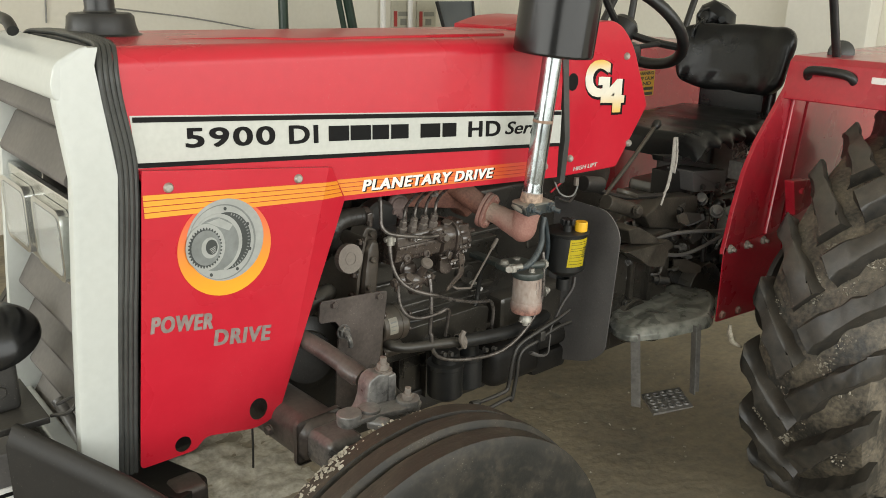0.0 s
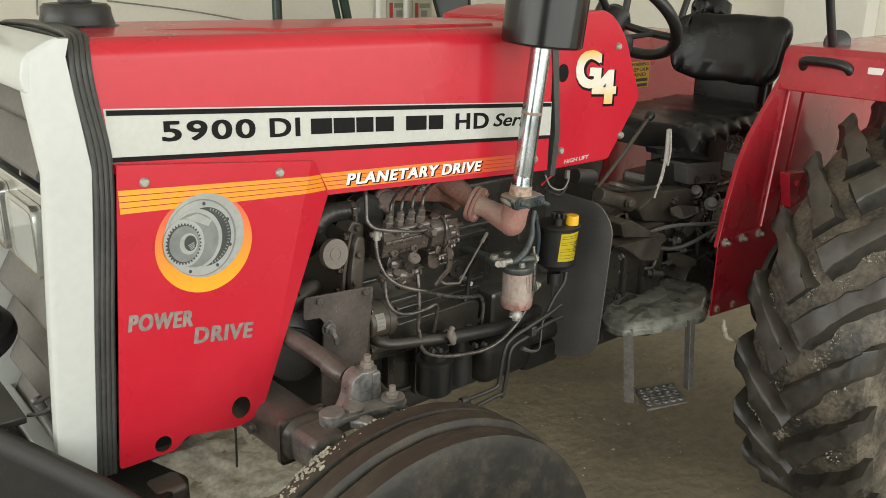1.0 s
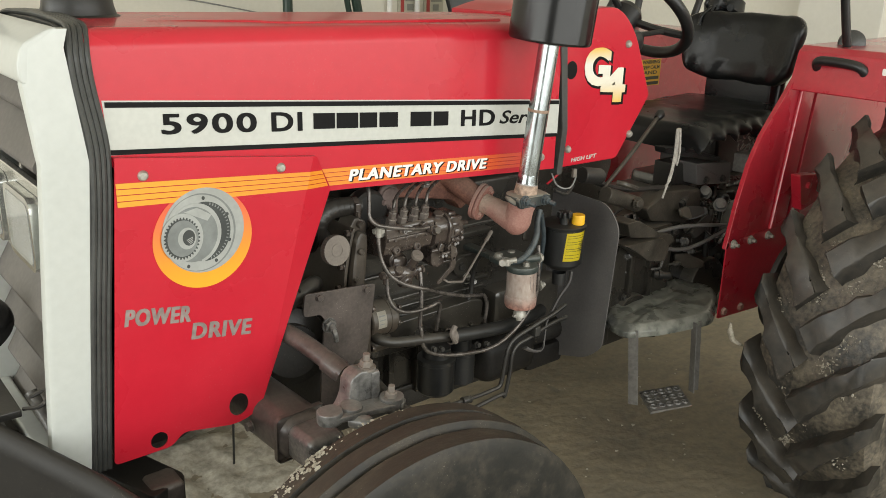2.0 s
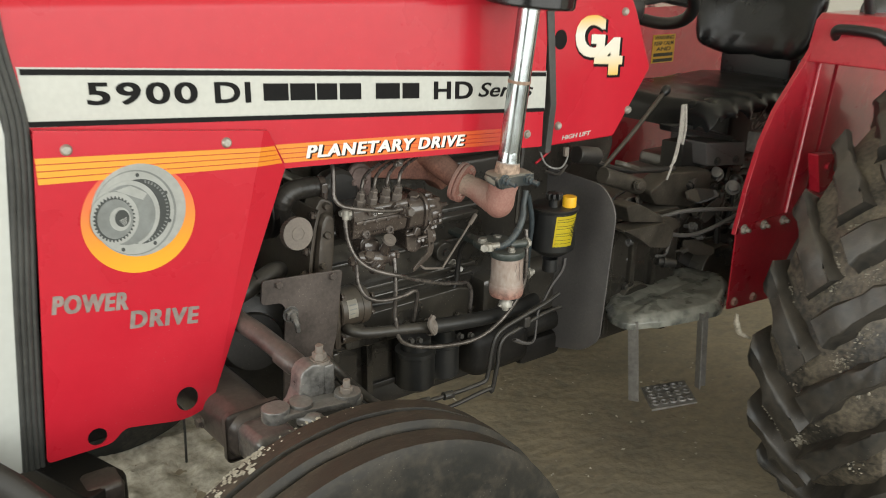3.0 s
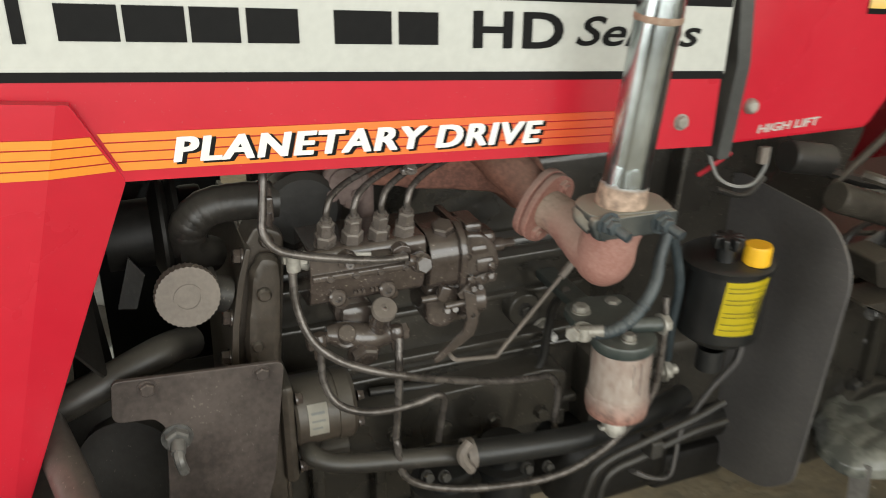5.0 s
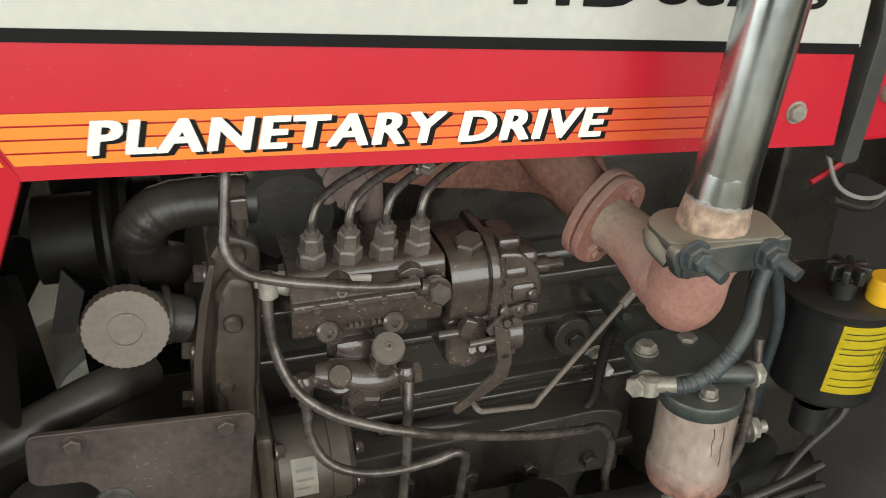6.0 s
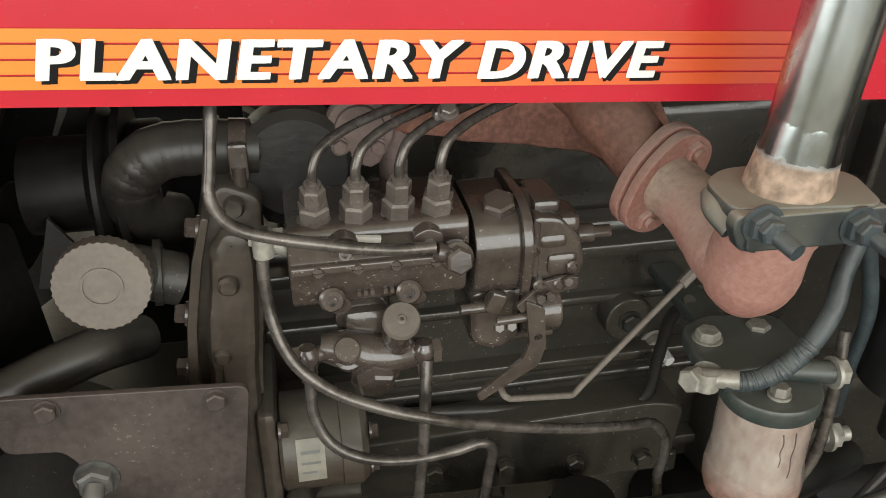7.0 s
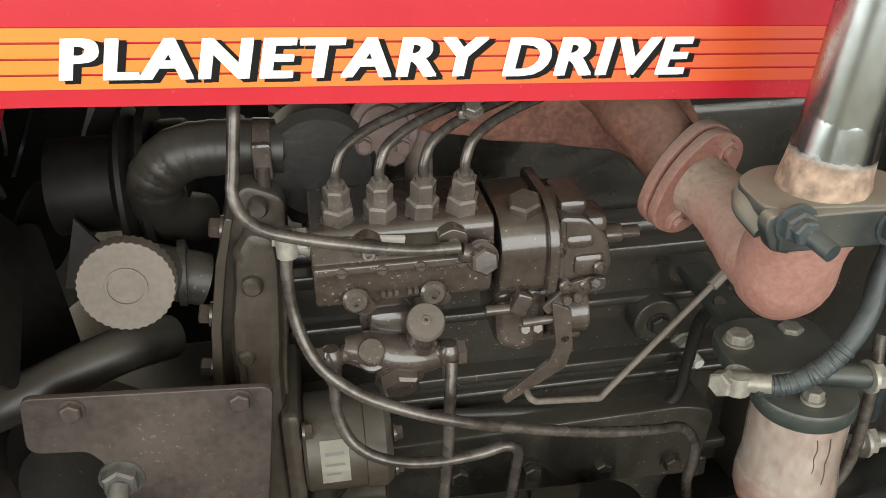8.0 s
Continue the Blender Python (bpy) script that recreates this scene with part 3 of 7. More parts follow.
# the pale band with its black lines
Y1 = YS - 0.0006
bm = B()
prism(bm, [(-0.428, 1.354), (0.645, 1.275), (0.645, 1.191), (-0.422, 1.263)], Y1 + 0.0012, Y1)
part("side_band", bm, M_DECALW, bonnet_ob, "pale grey printed band")
for za, zb in ((1.3205, 1.311), (1.2415, 1.2325)):
    bm = B()
    slant_bar(bm, -0.424, 0.643, za - 0.0005, zb, SLOPE, Y1 - 0.0004)
    part("band_line", bm, M_DECALK, bonnet_ob, "black printed line")
for text, x0, x1 in (("5900", -0.332, -0.157), ("DI", -0.124, -0.062), ("HD", 0.337, 0.434)):
    bm = B()
    z0 = 1.2885 + SLOPE * (x0 + 0.332) + 0.001
    letters(bm, text, x0, x1, z0, z0 + 0.0345, SLOPE, Y1 - 0.0004, bold=0.004, heavy=0.0015)
    part("lettering", bm, M_DECALK, bonnet_ob, "bold black numerals and capitals")
# the maker's marks are plain blocks of their size
BLOCKS = ((-0.036, 0.012), (0.016, 0.066), (0.070, 0.112), (0.118, 0.164), (0.197, 0.252), (0.259, 0.299))
for x0, x1 in BLOCKS:
    bm = B()
    z0 = 1.2885 + SLOPE * (x0 + 0.332) + 0.001
    slant_bar(bm, x0, x1, z0 - SLOPE * x0 + 0.002, z0 - SLOPE * x0 + 0.0325, SLOPE, Y1 - 0.0004)
    part("maker_mark", bm, M_DECALK, bonnet_ob, "plain black block mark")
bm = B()
letters(bm, "Series", 0.449, 0.612, 1.2345, 1.265, SLOPE, Y1 - 0.0004, shear=0.45, bold=0.012)
part("lettering", bm, M_DECALK, bonnet_ob, "slanted black script lettering")

# orange stripes with lettering along the lower edge
def seam(z, gap):
    """The slanted edge where the side panel meets the bonnet."""
    return -0.037 + (1.219 - z) * 0.4768 + gap


for k in range(4):
    bm = B()
    za, zb = 1.1875 - 0.0090 * k, 1.1875 - 0.0090 * k - 0.0077
    prism(bm, [(seam(za, 0.003), za - 0.0535 * seam(za, 0.003)), (0.56, za - 0.0535 * 0.56), (0.56, zb - 0.0535 * 0.56), (seam(zb, 0.003), zb - 0.0535 * seam(zb, 0.003))], Y1 - 0.0002, Y1 - 0.0010)
    part("stripe", bm, M_STRIPE, bonnet_ob, "orange printed stripe")
bm = B()
for text, x0, x1, z0 in (("PLANETARY", 0.043, 0.2865, 1.1567), ("DRIVE", 0.297, 0.4165, 1.1423)):
    letters(bm, text, x0 + 0.003, x1 + 0.004, z0 - 0.0022, z0 + 0.0208, -0.0545, Y1 - 0.0010, shear=0.24, bold=0.012, thick=0.0006, heavy=0.0018)
part("letter_shadow", bm, M_DECALK, bonnet_ob, "black printed drop shadow")
bm = B()
for text, x0, x1, z0 in (("PLANETARY", 0.043, 0.2865, 1.1567), ("DRIVE", 0.297, 0.4165, 1.1423)):
    letters(bm, text, x0, x1, z0, z0 + 0.0226, -0.0545, Y1 - 0.0016, shear=0.24, bold=0.006, thick=0.0006, heavy=0.0014)
part("lettering", bm, M_LETTERW, bonnet_ob, "white slanted capitals with black shadow")
for x, z in ((0.595, 1.139),):
    bm = B()
    hexa(bm, (x, YS, z), (0, -1, 0), 0.008, 0.006)
    part("bolt", bm, M_ZINC, bonnet_ob)

# lower side panel
PANEL = [(-0.474, 0.699, 0.01), (-0.447, 0.98, 0), (-0.421, 1.261, 0.0), (-0.037, 1.219, 0.004), (-0.001, 1.1435, 0.004), (-0.184, 0.716, 0.03), (-0.235, 0.702, 0.02), (-0.342, 0.722, 0.012), (-0.366, 0.700, 0.012)]


def fold(bm):
    """The panel's rear strip is pressed back towards the bonnet along a slanted crease."""
    at, across = Vector((-0.046, 0, 1.221)), Vector((1, 0, -0.263)).normalized()
    bmesh.ops.bisect_plane(bm, geom=bm.verts[:] + bm.edges[:] + bm.faces[:], plane_co=at, plane_no=across)
    for v in bm.verts:
        v.co.y += 0.24 * max(0.0, (v.co - at).dot(across))


def side_panel():
    bm = B()
    holes = [disc(-0.227, 0.743, 0.0205, 28, 0.0240), disc(-0.389, 0.721, 0.0165, 24, 0.0165)]
    prism(bm, rounded(PANEL, 0.004, 4), YS - 0.0155, YS - 0.0125, "y", holes)
    fold(bm)
    return part("side_panel", bm, M_RED, tractor, "red lower side panel with round holes and a slanted crease", 7)


panel = side_panel()
# folded top and rear edges
bm = B()
prism(bm, [(-0.421, 1.2605), (-0.037, 1.2185), (-0.037, 1.2125), (-0.421, 1.2545)], YS - 0.0130, YS - 0.0005)
part("folded_edge", bm, M_RED, panel)
bm = B()
prism(bm, [(-0.002, 1.1435), (-0.002, 1.1395), (-0.182, 0.716), (-0.186, 0.716)], YS - 0.0135, YS + 0.03)
fold(bm)
part("folded_edge", bm, M_RED, panel)
YP = YS - 0.0162
for x, z in ((-0.377, 1.226), (-0.117, 1.207)):
    bm = B()
    lathe(bm, [(0, 0.006), (0.006, 0.0058), (0.0085, 0.0035), (0.0095, 0.0), (0.0095, -0.003)], (x, YP + 0.001, z), (0, -1, 0), 24)
    part("panel_bolt", bm, M_ZINC, panel, "round dull zinc bolt head")
for k in range(4):
    bm = B()
    z0, z1 = 1.2185 - 0.0107 * k, 1.2185 - 0.0107 * k - 0.0092
    za, zb = 1.1888 - 0.0090 * k, 1.1888 - 0.0090 * k - 0.0077
    prism(bm, [(-0.424, z0), (seam(za, -0.002), za), (seam(zb, -0.002), zb), (-0.424, z1)], YP - 0.0003, YP - 0.0010)
    fold(bm)
    part("stripe", bm, M_STRIPE, panel, "golden printed stripe", 7)
# printed emblem of a gear hub
LAYERS = (
    ("emblem_ring", M_RING, disc(-0.277, 1.098, 0.094, 64), 0.0),
    ("emblem_flange", M_GEAR1, disc(-0.276, 1.112, 0.0775, 64, 0.079), 0.0006),
    ("emblem_flange_face", M_GEAR2, disc(-0.283, 1.109, 0.0675, 64, 0.0725), 0.0010),
    ("emblem_flange_rim", M_GEAR1, disc(-0.285, 1.109, 0.0655, 64, 0.0705), 0.0014),
    ("emblem_gap", M_GEAR3, disc(-0.275, 1.110, 0.049, 64, 0.0555), 0.0018),
    ("emblem_plate", M_GEAR1, disc(-0.294, 1.109, 0.050, 64, 0.0565), 0.0022),
)
for name, mat, ring, up in LAYERS:
    bm = B()
    prism(bm, ring, YP + 0.0005 - up, YP - 0.0006 - up)
    part(name, bm, mat, panel)
bm = B()
prism(bm, disc(-0.2975, 1.108, 0.046, 48, 0.051), YP - 0.0022, YP - 0.0034)
prism(bm, [(-0.322, 1.152), (-0.293, 1.158), (-0.285, 1.056), (-0.316, 1.062)], YP - 0.0020, YP - 0.0031)
part("emblem_hub", bm, M_GEAR2, panel)
bm = B()
prism(bm, disc(-0.318, 1.106, 0.0385, 48, 0.0445), YP - 0.003, YP - 0.0040)
part("emblem_hub_face", bm, M_GEAR1, panel)
bm = B()
teeth = []
for i in range(136):
    a, rr = 2 * math.pi * i / 136, 1.0 if (i // 2) % 2 else 0.9
    teeth.append((-0.319 + 0.0335 * rr * math.cos(a), 1.105 + 0.039 * rr * math.sin(a)))
prism(bm, teeth, YP - 0.0036, YP - 0.0046)
part("emblem_teeth", bm, M_GEAR3, panel)
bm = B()
prism(bm, disc(-0.3175, 1.105, 0.0285, 40, 0.0335), YP - 0.0040, YP - 0.00485)
part("emblem_recess", bm, M_GEAR2, panel)
bm = B()
prism(bm, disc(-0.310, 1.104, 0.017, 32, 0.02), YP - 0.0042, YP - 0.0052)
part("emblem_bore", bm, M_GEAR1, panel)
bm = B()
prism(bm, disc(-0.307, 1.105, 0.0115, 24, 0.0145), YP - 0.0048, YP - 0.0057)
part("emblem_bore", bm, M_GEAR3, panel)
for k in range(4):
    bm = B()
    prism(bm, [(-0.3115 + 0.0016 * k, 1.1005 - 0.0028 * k), (-0.3000, 1.1045 - 0.0028 * k), (-0.3000, 1.1058 - 0.0028 * k), (-0.3115 + 0.0016 * k, 1.1018 - 0.0028 * k)], YP - 0.0055, YP - 0.0061)
    part("emblem_spline", bm, M_GEAR1, panel)
for pts, ink in (([(-0.312, 1.152), (-0.288, 1.157), (-0.262, 1.140), (-0.270, 1.130)], M_GEAR1),):
    bm = B()
    prism(bm, pts, YP - 0.0032, YP - 0.0037)
    part("emblem_shade", bm, ink, panel)
bm = B()
for a in (80, 25, -20, -62, -115, 160):
    prism(bm, disc(-0.285 + 0.0595 * math.cos(radians(a)), 1.109 + 0.0645 * math.sin(radians(a)), 0.003, 12, 0.0035), YP - 0.0018, YP - 0.0027)
tagged(part("emblem_holes", bm, M_GEAR3, panel), kind="stuff")
bm = B()
for k in range(22):
    a = radians(-78 + 7.2 * k)
    u, v = math.cos(a), math.sin(a)
    prism(bm, [(-0.276 + 0.0435 * u - 0.0012 * v, 1.110 + 0.050 * v + 0.0012 * u), (-0.276 + 0.0478 * u - 0.0012 * v, 1.110 + 0.0545 * v + 0.0012 * u), (-0.276 + 0.0478 * u + 0.0010 * v, 1.110 + 0.0545 * v - 0.0010 * u), (-0.276 + 0.0435 * u + 0.0010 * v, 1.110 + 0.050 * v - 0.0010 * u)], YP - 0.0016, YP - 0.0026)
tagged(part("emblem_splines", bm, M_GEAR2, panel), kind="stuff")
for text, x0, x1, z0 in (("POWER", -0.431, -0.309, 0.9625), ("DRIVE", -0.3125, -0.1915, 0.9075)):
    bm = B()
    letters(bm, text, x0, x1, z0, z0 + 0.031, -0.165, YP + 0.0004, shear=0.18, bold=0.006, thick=0.0008, heavy=0.0017)
    part("lettering", bm, M_SILVER, panel, "worn silver slanted capitals")
bm = B()
tube(bm, [(-0.226, YS + 0.02, 0.70), (-0.227, YS + 0.02, 0.64), (-0.229, YS + 0.02, 0.59)], 0.0025, 6)
part("drain_wire", bm, M_TRIM, panel)

# the far side panel, coloured black for the shade inside the bay
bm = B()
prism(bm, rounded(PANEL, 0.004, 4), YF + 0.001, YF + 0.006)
part("far_side_panel", bm, M_BLACK, tractor, "inner face of the far side panel, coloured black for shade")

# Black sheet added to close off the dark bay beyond the engine.
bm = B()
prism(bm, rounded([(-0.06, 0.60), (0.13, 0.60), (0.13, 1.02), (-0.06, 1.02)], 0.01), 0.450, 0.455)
part("inner_shield", bm, M_BLACK, tractor, "black sheet added beyond the engine to keep the bay dark")
# black rubber strip between bonnet and dash
bm = B()
prism(bm, rounded([(0.640, 1.50), (0.628, 1.46), (0.660, 1.20), (0.650, 1.088), (0.668, 1.088), (0.678, 1.20), (0.650, 1.462), (0.655, 1.50)], 0.006), YS - 0.004, YS + 0.02, bevel=0.001)
part("bonnet_strap", bm, M_TRIM, tractor, "black rubber strap")

DASH = [(0.664, 1.097), (0.900, 1.096, 0.01), (1.016, 1.256, 0.008), (0.935, 1.425, 0.05), (0.865, 1.488, 0.05), (0.74, 1.482, 0.03), (0.664, 1.462)]
bm = B()
prism(bm, rounded(DASH, 0.004, 6), -0.002, 2 * YC + 0.002, "y", bevel=0.006)
dash = part("dash_shroud", bm, M_RED, tractor, "red dashboard cowl with a printed badge")
for x, z in ((0.905, 1.394), (0.943, 1.158), (0.706, 1.143)):
    bm = B()
    lathe(bm, [(0, 0.008), (0.006, 0.0075), (0.009, 0.004), (0.010, 0.0), (0.010, -0.004)], (x, -0.003, z), (0, -1, 0), 20)
    part("cowl_bolt", bm, M_ZINC, dash)
bm = B()
prism(bm, disc(0.700, 1.339, 0.019, 28, 0.022), -0.001, -0.0034)
part("cowl_hole_plug", bm, M_DECALK, dash, "black round plug")
bm = B()
letters(bm, "HIGH LIFT", 0.722, 0.818, 1.1075, 1.1180, 0.02, -0.002, shear=0.25, bold=0.02)
part("lettering", bm, M_DECALW, dash, "small pale slanted capitals")
for off, mat, bold, y, heavy in ((0.005, M_DECALK, 0.04, -0.0022, 0.0075), (0.0, M_G4, 0.03, -0.003, 0.0035)):
    bm = B()
    letters(bm, "G", 0.749 + off, 0.840 + off, 1.300 - off, 1.392 - off * 0.6, -0.08, y, bold=bold, thick=0.0008, heavy=heavy)
    letters(bm, "4", 0.814 + off, 0.904 + off, 1.255 - off, 1.340 - off * 0.6, -0.08, y - 0.0004, bold=bold, thick=0.0008, heavy=heavy)
    part("badge", bm, mat, dash, "gold and white badge with black shadow")

# grille surround
FRAME_X = [(0.690, -0.511, -0.578), (0.98, -0.4845, -0.557), (1.256, -0.458, -0.534), (1.385, -0.472, -0.546), (1.44, -0.478, -0.54), (1.468, -0.47, -0.50)]


def surround():
    bm = B()
    for side in (1, -1):
        rows = []
        yo = YS - 0.004 if side > 0 else YF + 0.004
        for z, xr, xf in FRAME_X:
            rows.append([bm.verts.new(p) for p in ((xr, yo, z), (xf + 0.012, yo, z), (xf + 0.003, yo + side * 0.004, z), (xf, yo + side * 0.014, z), (xf + 0.002, yo + side * 0.026, z), (xf + 0.03, yo + side * 0.03, z), (xr, yo + side * 0.03, z))])
        for a, b in zip(rows, rows[1:]):
            for i in range(7):
                bm.faces.new((a[i], a[(i + 1) % 7], b[(i + 1) % 7], b[i]))
        bm.faces.new(rows[0][::-1])
        bm.faces.new(rows[-1])
    t = B()
    prism(t, rounded([(-0.482, 1.472), (-0.50, 1.468), (-0.540, 1.446), (-0.549, 1.41), (-0.545, 1.385), (-0.52, 1.39), (-0.488, 1.44)], 0.012), YS - 0.003, YF + 0.003, "y", bevel=0.004)
    merge(bm, t)
    box(bm, (-0.578, YS, 0.688), (-0.54, YF, 0.715), 0.006)
    return part("grille_surround", bm, M_GREYP, tractor, "pale grey painted grille surround", 45)


grille = surround()
# ribbed rubber strip behind the surround
bm = B()
for k in range(4):
    off = 0.0045 + 0.0088 * k
    path = [(x_r + off, YS - 0.003, z) for z, x_r, x_f in FRAME_X[:4]] + [(-0.474 + off, YS - 0.001, 1.425), (-0.470 + off, YS + 0.010, 1.452), (-0.464 + off, YS + 0.034, 1.467), (-0.458 + off, YS + 0.10, 1.472), (-0.456 + off, YC, 1.475), (-0.458 + off, YF - 0.10, 1.472), (-0.464 + off, YF - 0.034, 1.467), (-0.470 + off, YF - 0.010, 1.450), (-0.474 + off, YF + 0.001, 1.42)]
    tube(bm, path, 0.0052, 8, 6)
prism(bm, [(x_r, z) for z, x_r, x_f in FRAME_X[:4]] + [(x_r + 0.036, z) for z, x_r, x_f in FRAME_X[3::-1]], YS - 0.003, YS + 0.02)
prism(bm, [(YS + 0.034, 1.462), (YS + 0.1, 1.468), (YC, 1.471), (YF - 0.1, 1.468), (YF - 0.034, 1.462), (YF - 0.034, 1.45), (YS + 0.034, 1.45)], -0.468, -0.425, "x")
part("ribbed_strip", bm, M_TRIM, grille, "black ribbed rubber strip")
for z in (1.385, 1.285, 0.995, 0.905, 0.815, 0.735):
    bm = B()
    prism(bm, rounded([(-0.50, z - 0.055), (-0.535, z - 0.045), (-0.538, z - 0.035), (-0.50, z + 0.03), (-0.47, z + 0.045), (-0.47, z + 0.03), (-0.49, z - 0.03)], 0.004), YS + 0.028, YF - 0.028, "y")
    part("slat", bm, M_LOUVRE, grille, "dusty dark grille slat")
bm = B()
box(bm, (-0.46, YS + 0.01, 0.69), (-0.45, YF - 0.01, 1.45))
part("radiator_core", bm, M_ENGINE, grille, "dark radiator core")
bm = B()
box(bm, (-0.53, YS + 0.03, 1.045), (-0.515, YF - 0.03, 1.215), 0.004)
part("lamp_panel", bm, M_CHROMEP, grille, "chromed lamp panel")
for y in (0.105, 0.315):
    bm = B()
    ring = rounded([(y - 0.085, 1.065), (y + 0.085, 1.065), (y + 0.085, 1.195), (y - 0.085, 1.195)], 0.025)
    inner = rounded([(y - 0.075, 1.075), (y + 0.075, 1.075), (y + 0.075, 1.185), (y - 0.075, 1.185)], 0.02)
    prism(bm, ring, -0.531, -0.548, "x", [inner])
    lamp = part("headlamp_bezel", bm, M_CHROMEP, grille, "chrome headlamp bezel")
    bm = B()
    back = [[(y + (p[0] - y) * k, 1.13 + (p[1] - 1.13) * k) for p in inner] for k in (1.0, 0.8, 0.45, 0.12)]
    rings = [[bm.verts.new((x, *p)) for p in ring_at] for x, ring_at in zip((-0.540, -0.5365, -0.5335, -0.5325), back)]
    for a, b in zip(rings, rings[1:]):
        for i in range(len(inner)):
            bm.faces.new((a[i], a[(i + 1) % len(inner)], b[(i + 1) % len(inner)], b[i]))
    bm.faces.new(rings[-1])
    part("reflector", bm, M_LAMPREF, lamp, "bright silvered reflector")
    bm = B()
    prism(bm, inner, -0.544, -0.549, "x", bevel=0.002)
    part("lens", bm, M_GLASS, lamp, "clear headlamp lens")

# air pre-cleaner on the bonnet
bm = B()
lathe(bm, [(0.075, -0.004), (0.078, 0.0), (0.066, 0.006), (0.062, 0.02), (0.060, 0.036), (0.054, 0.042), (0.03, 0.044), (0.027, 0.05), (0.027, 0.17), (0.0, 0.17)], (-0.375, 0.228, 1.468), (0, 0, 1), 40)
part("pre_cleaner_boot", bm, M_BLACK, tractor, "black rubber air intake boot on the bonnet")
bm = B()
tube(bm, [(-0.52, 0.27, 1.478), (-0.52, 0.30, 1.494), (-0.52, 0.38, 1.497), (-0.52, 0.44, 1.48)], 0.011, 10)
part("bonnet_handle", bm, M_BLACK, tractor, "black plastic bonnet handle")

# front bumper, lamp and plate box
bm = B()
prism(bm, rounded([(-0.66, 0.55), (-0.615, 0.40), (-0.43, -0.10), (-0.35, -0.06), (-0.44, 0.20), (-0.52, 0.55)], 0.02), 0.53, 0.648, "z", bevel=0.008)
bumper = part("front_bumper", bm, M_BUMPER, tractor, "dark swept front bumper")
# wing of the bumper, swept back beside the grille
bm = B()
rows = []
for i in range(15):
    y = 0.055 - 0.36 * i / 14
    x, z = -0.616 - 0.58 * y - 0.10 * max(0, -0.15 - y), 0.806 + 0.255 * y
    rows.append([bm.verts.new(p) for p in ((x, y, z - 0.004), (x - 0.006, y - 0.004, z), (x - 0.014, y - 0.008, z - 0.002), (x - 0.030, y - 0.018, z - 0.030), (x - 0.030, y - 0.018, z - 0.25), (x, y, z - 0.25))])
for p, q in zip(rows, rows[1:]):
    for j in range(6):
        bm.faces.new((p[j], p[(j + 1) % 6], q[(j + 1) % 6], q[j]))
bm.faces.new(rows[0])
bm.faces.new(rows[-1][::-1])
part("bumper_wing", bm, M_BUMPER, bumper, "dark smooth bumper wing", 50)
bm = B()
lumps(box(bm, (-0.43, -0.085, 0.60), (-0.365, -0.02, 0.652), 0.012), 0.004, 0.02)
part("bumper_end", bm, M_AXLE, bumper)
bm = B()
lathe(bm, [(0, 0.05), (0.03, 0.047), (0.055, 0.036), (0.072, 0.012), (0.078, -0.005), (0.078, -0.015), (0.0, -0.015)], (-0.640, 0.19, 0.935), (-0.3, -0.3, 0.9), 40)
work_lamp = part("bumper_lamp", bm, M_MUFFLER, bumper, "black domed lamp on a bracket")
bm = B()
box(bm, (-0.68, 0.14, 0.80), (-0.62, 0.24, 0.90), 0.01)
hexa(bm, (-0.655, 0.14, 0.845), (0, -1, 0), 0.012, 0.008)
box(bm, (-0.70, 0.08, 0.785), (-0.59, 0.28, 0.80), 0.003)
tube(bm, [(-0.585, 0.09, 0.795), (-0.56, 0.05, 0.815), (-0.545, 0.07, 0.83), (-0.57, 0.10, 0.81)], 0.004, 6)
part("lamp_bracket", bm, M_ENGINE, work_lamp)
bm = B()
tube(bm, [(-0.56, 0.14, 0.80), (-0.545, 0.10, 0.75), (-0.53, 0.05, 0.69)], 0.012, 10)
part("support_rod", bm, M_CASTGREY, bumper)
bm = B()
box(bm, (-0.72, 0.13, 0.58), (-0.60, 0.36, 0.725), 0.008)
plate_box = part("plate_box", bm, M_SHIELD, bumper, "scuffed grey sheet box")
bm = B()
box(bm, (-0.70, 0.1265, 0.60), (-0.612, 0.1302, 0.655))
part("number_plate", bm, M_LETTERW, plate_box, "white plate with a plain dark bar")
bm = B()
box(bm, (-0.69, 0.1255, 0.637), (-0.615, 0.1270, 0.645))
part("plate_bar", bm, M_DECALK, plate_box)


# ---- tractor: engine ----
def fitting(parent, p, d, r, h, mat=None, name="bolt"):
    bm = B()
    hexa(bm, p, d, r, h)
    return part(name, bm, mat or M_PUMP, parent)


def nudge(ob, x, y, z):
    """Sets a part, with all that it carries, at its place beside the block."""
    ob.location += Vector((x, y, z))
    return ob


UP, OUT, AFT = (0, 0, 1), (0, -1, 0), (1, 0, 0)
bm = B()
box(bm, (0.11, 0.175, 0.50), (0.88, 0.46, 0.93), 0.01)
block = part("engine_block", bm, M_BLOCK, tractor, "dark oily cast-iron engine block")
for name, lo, hi, bev in (("cylinder_head", (0.16, 0.20, 0.925), (0.80, 0.40, 1.035), 0.012), ("rocker_cover", (0.18, 0.225, 1.03), (0.76, 0.37, 1.09), 0.015), ("cast_pad", (0.60, 0.12, 0.52), (0.86, 0.2, 0.74), 0.02)):
    bm = B()
    box(bm, lo, hi, bev)
    part(name, bm, M_BLOCK, block)
for z, h, dd in ((0.905, 0.014, 0.03), (0.842, 0.010, 0.012), (0.772, 0.012, 0.02), (0.745, 0.008, 0.008), (0.645, 0.014, 0.02)):
    bm = B()
    box(bm, (0.14, 0.175 - dd, z), (0.60, 0.18, z + h), 0.003)
    part("cast_rib", bm, M_BLOCK, block)
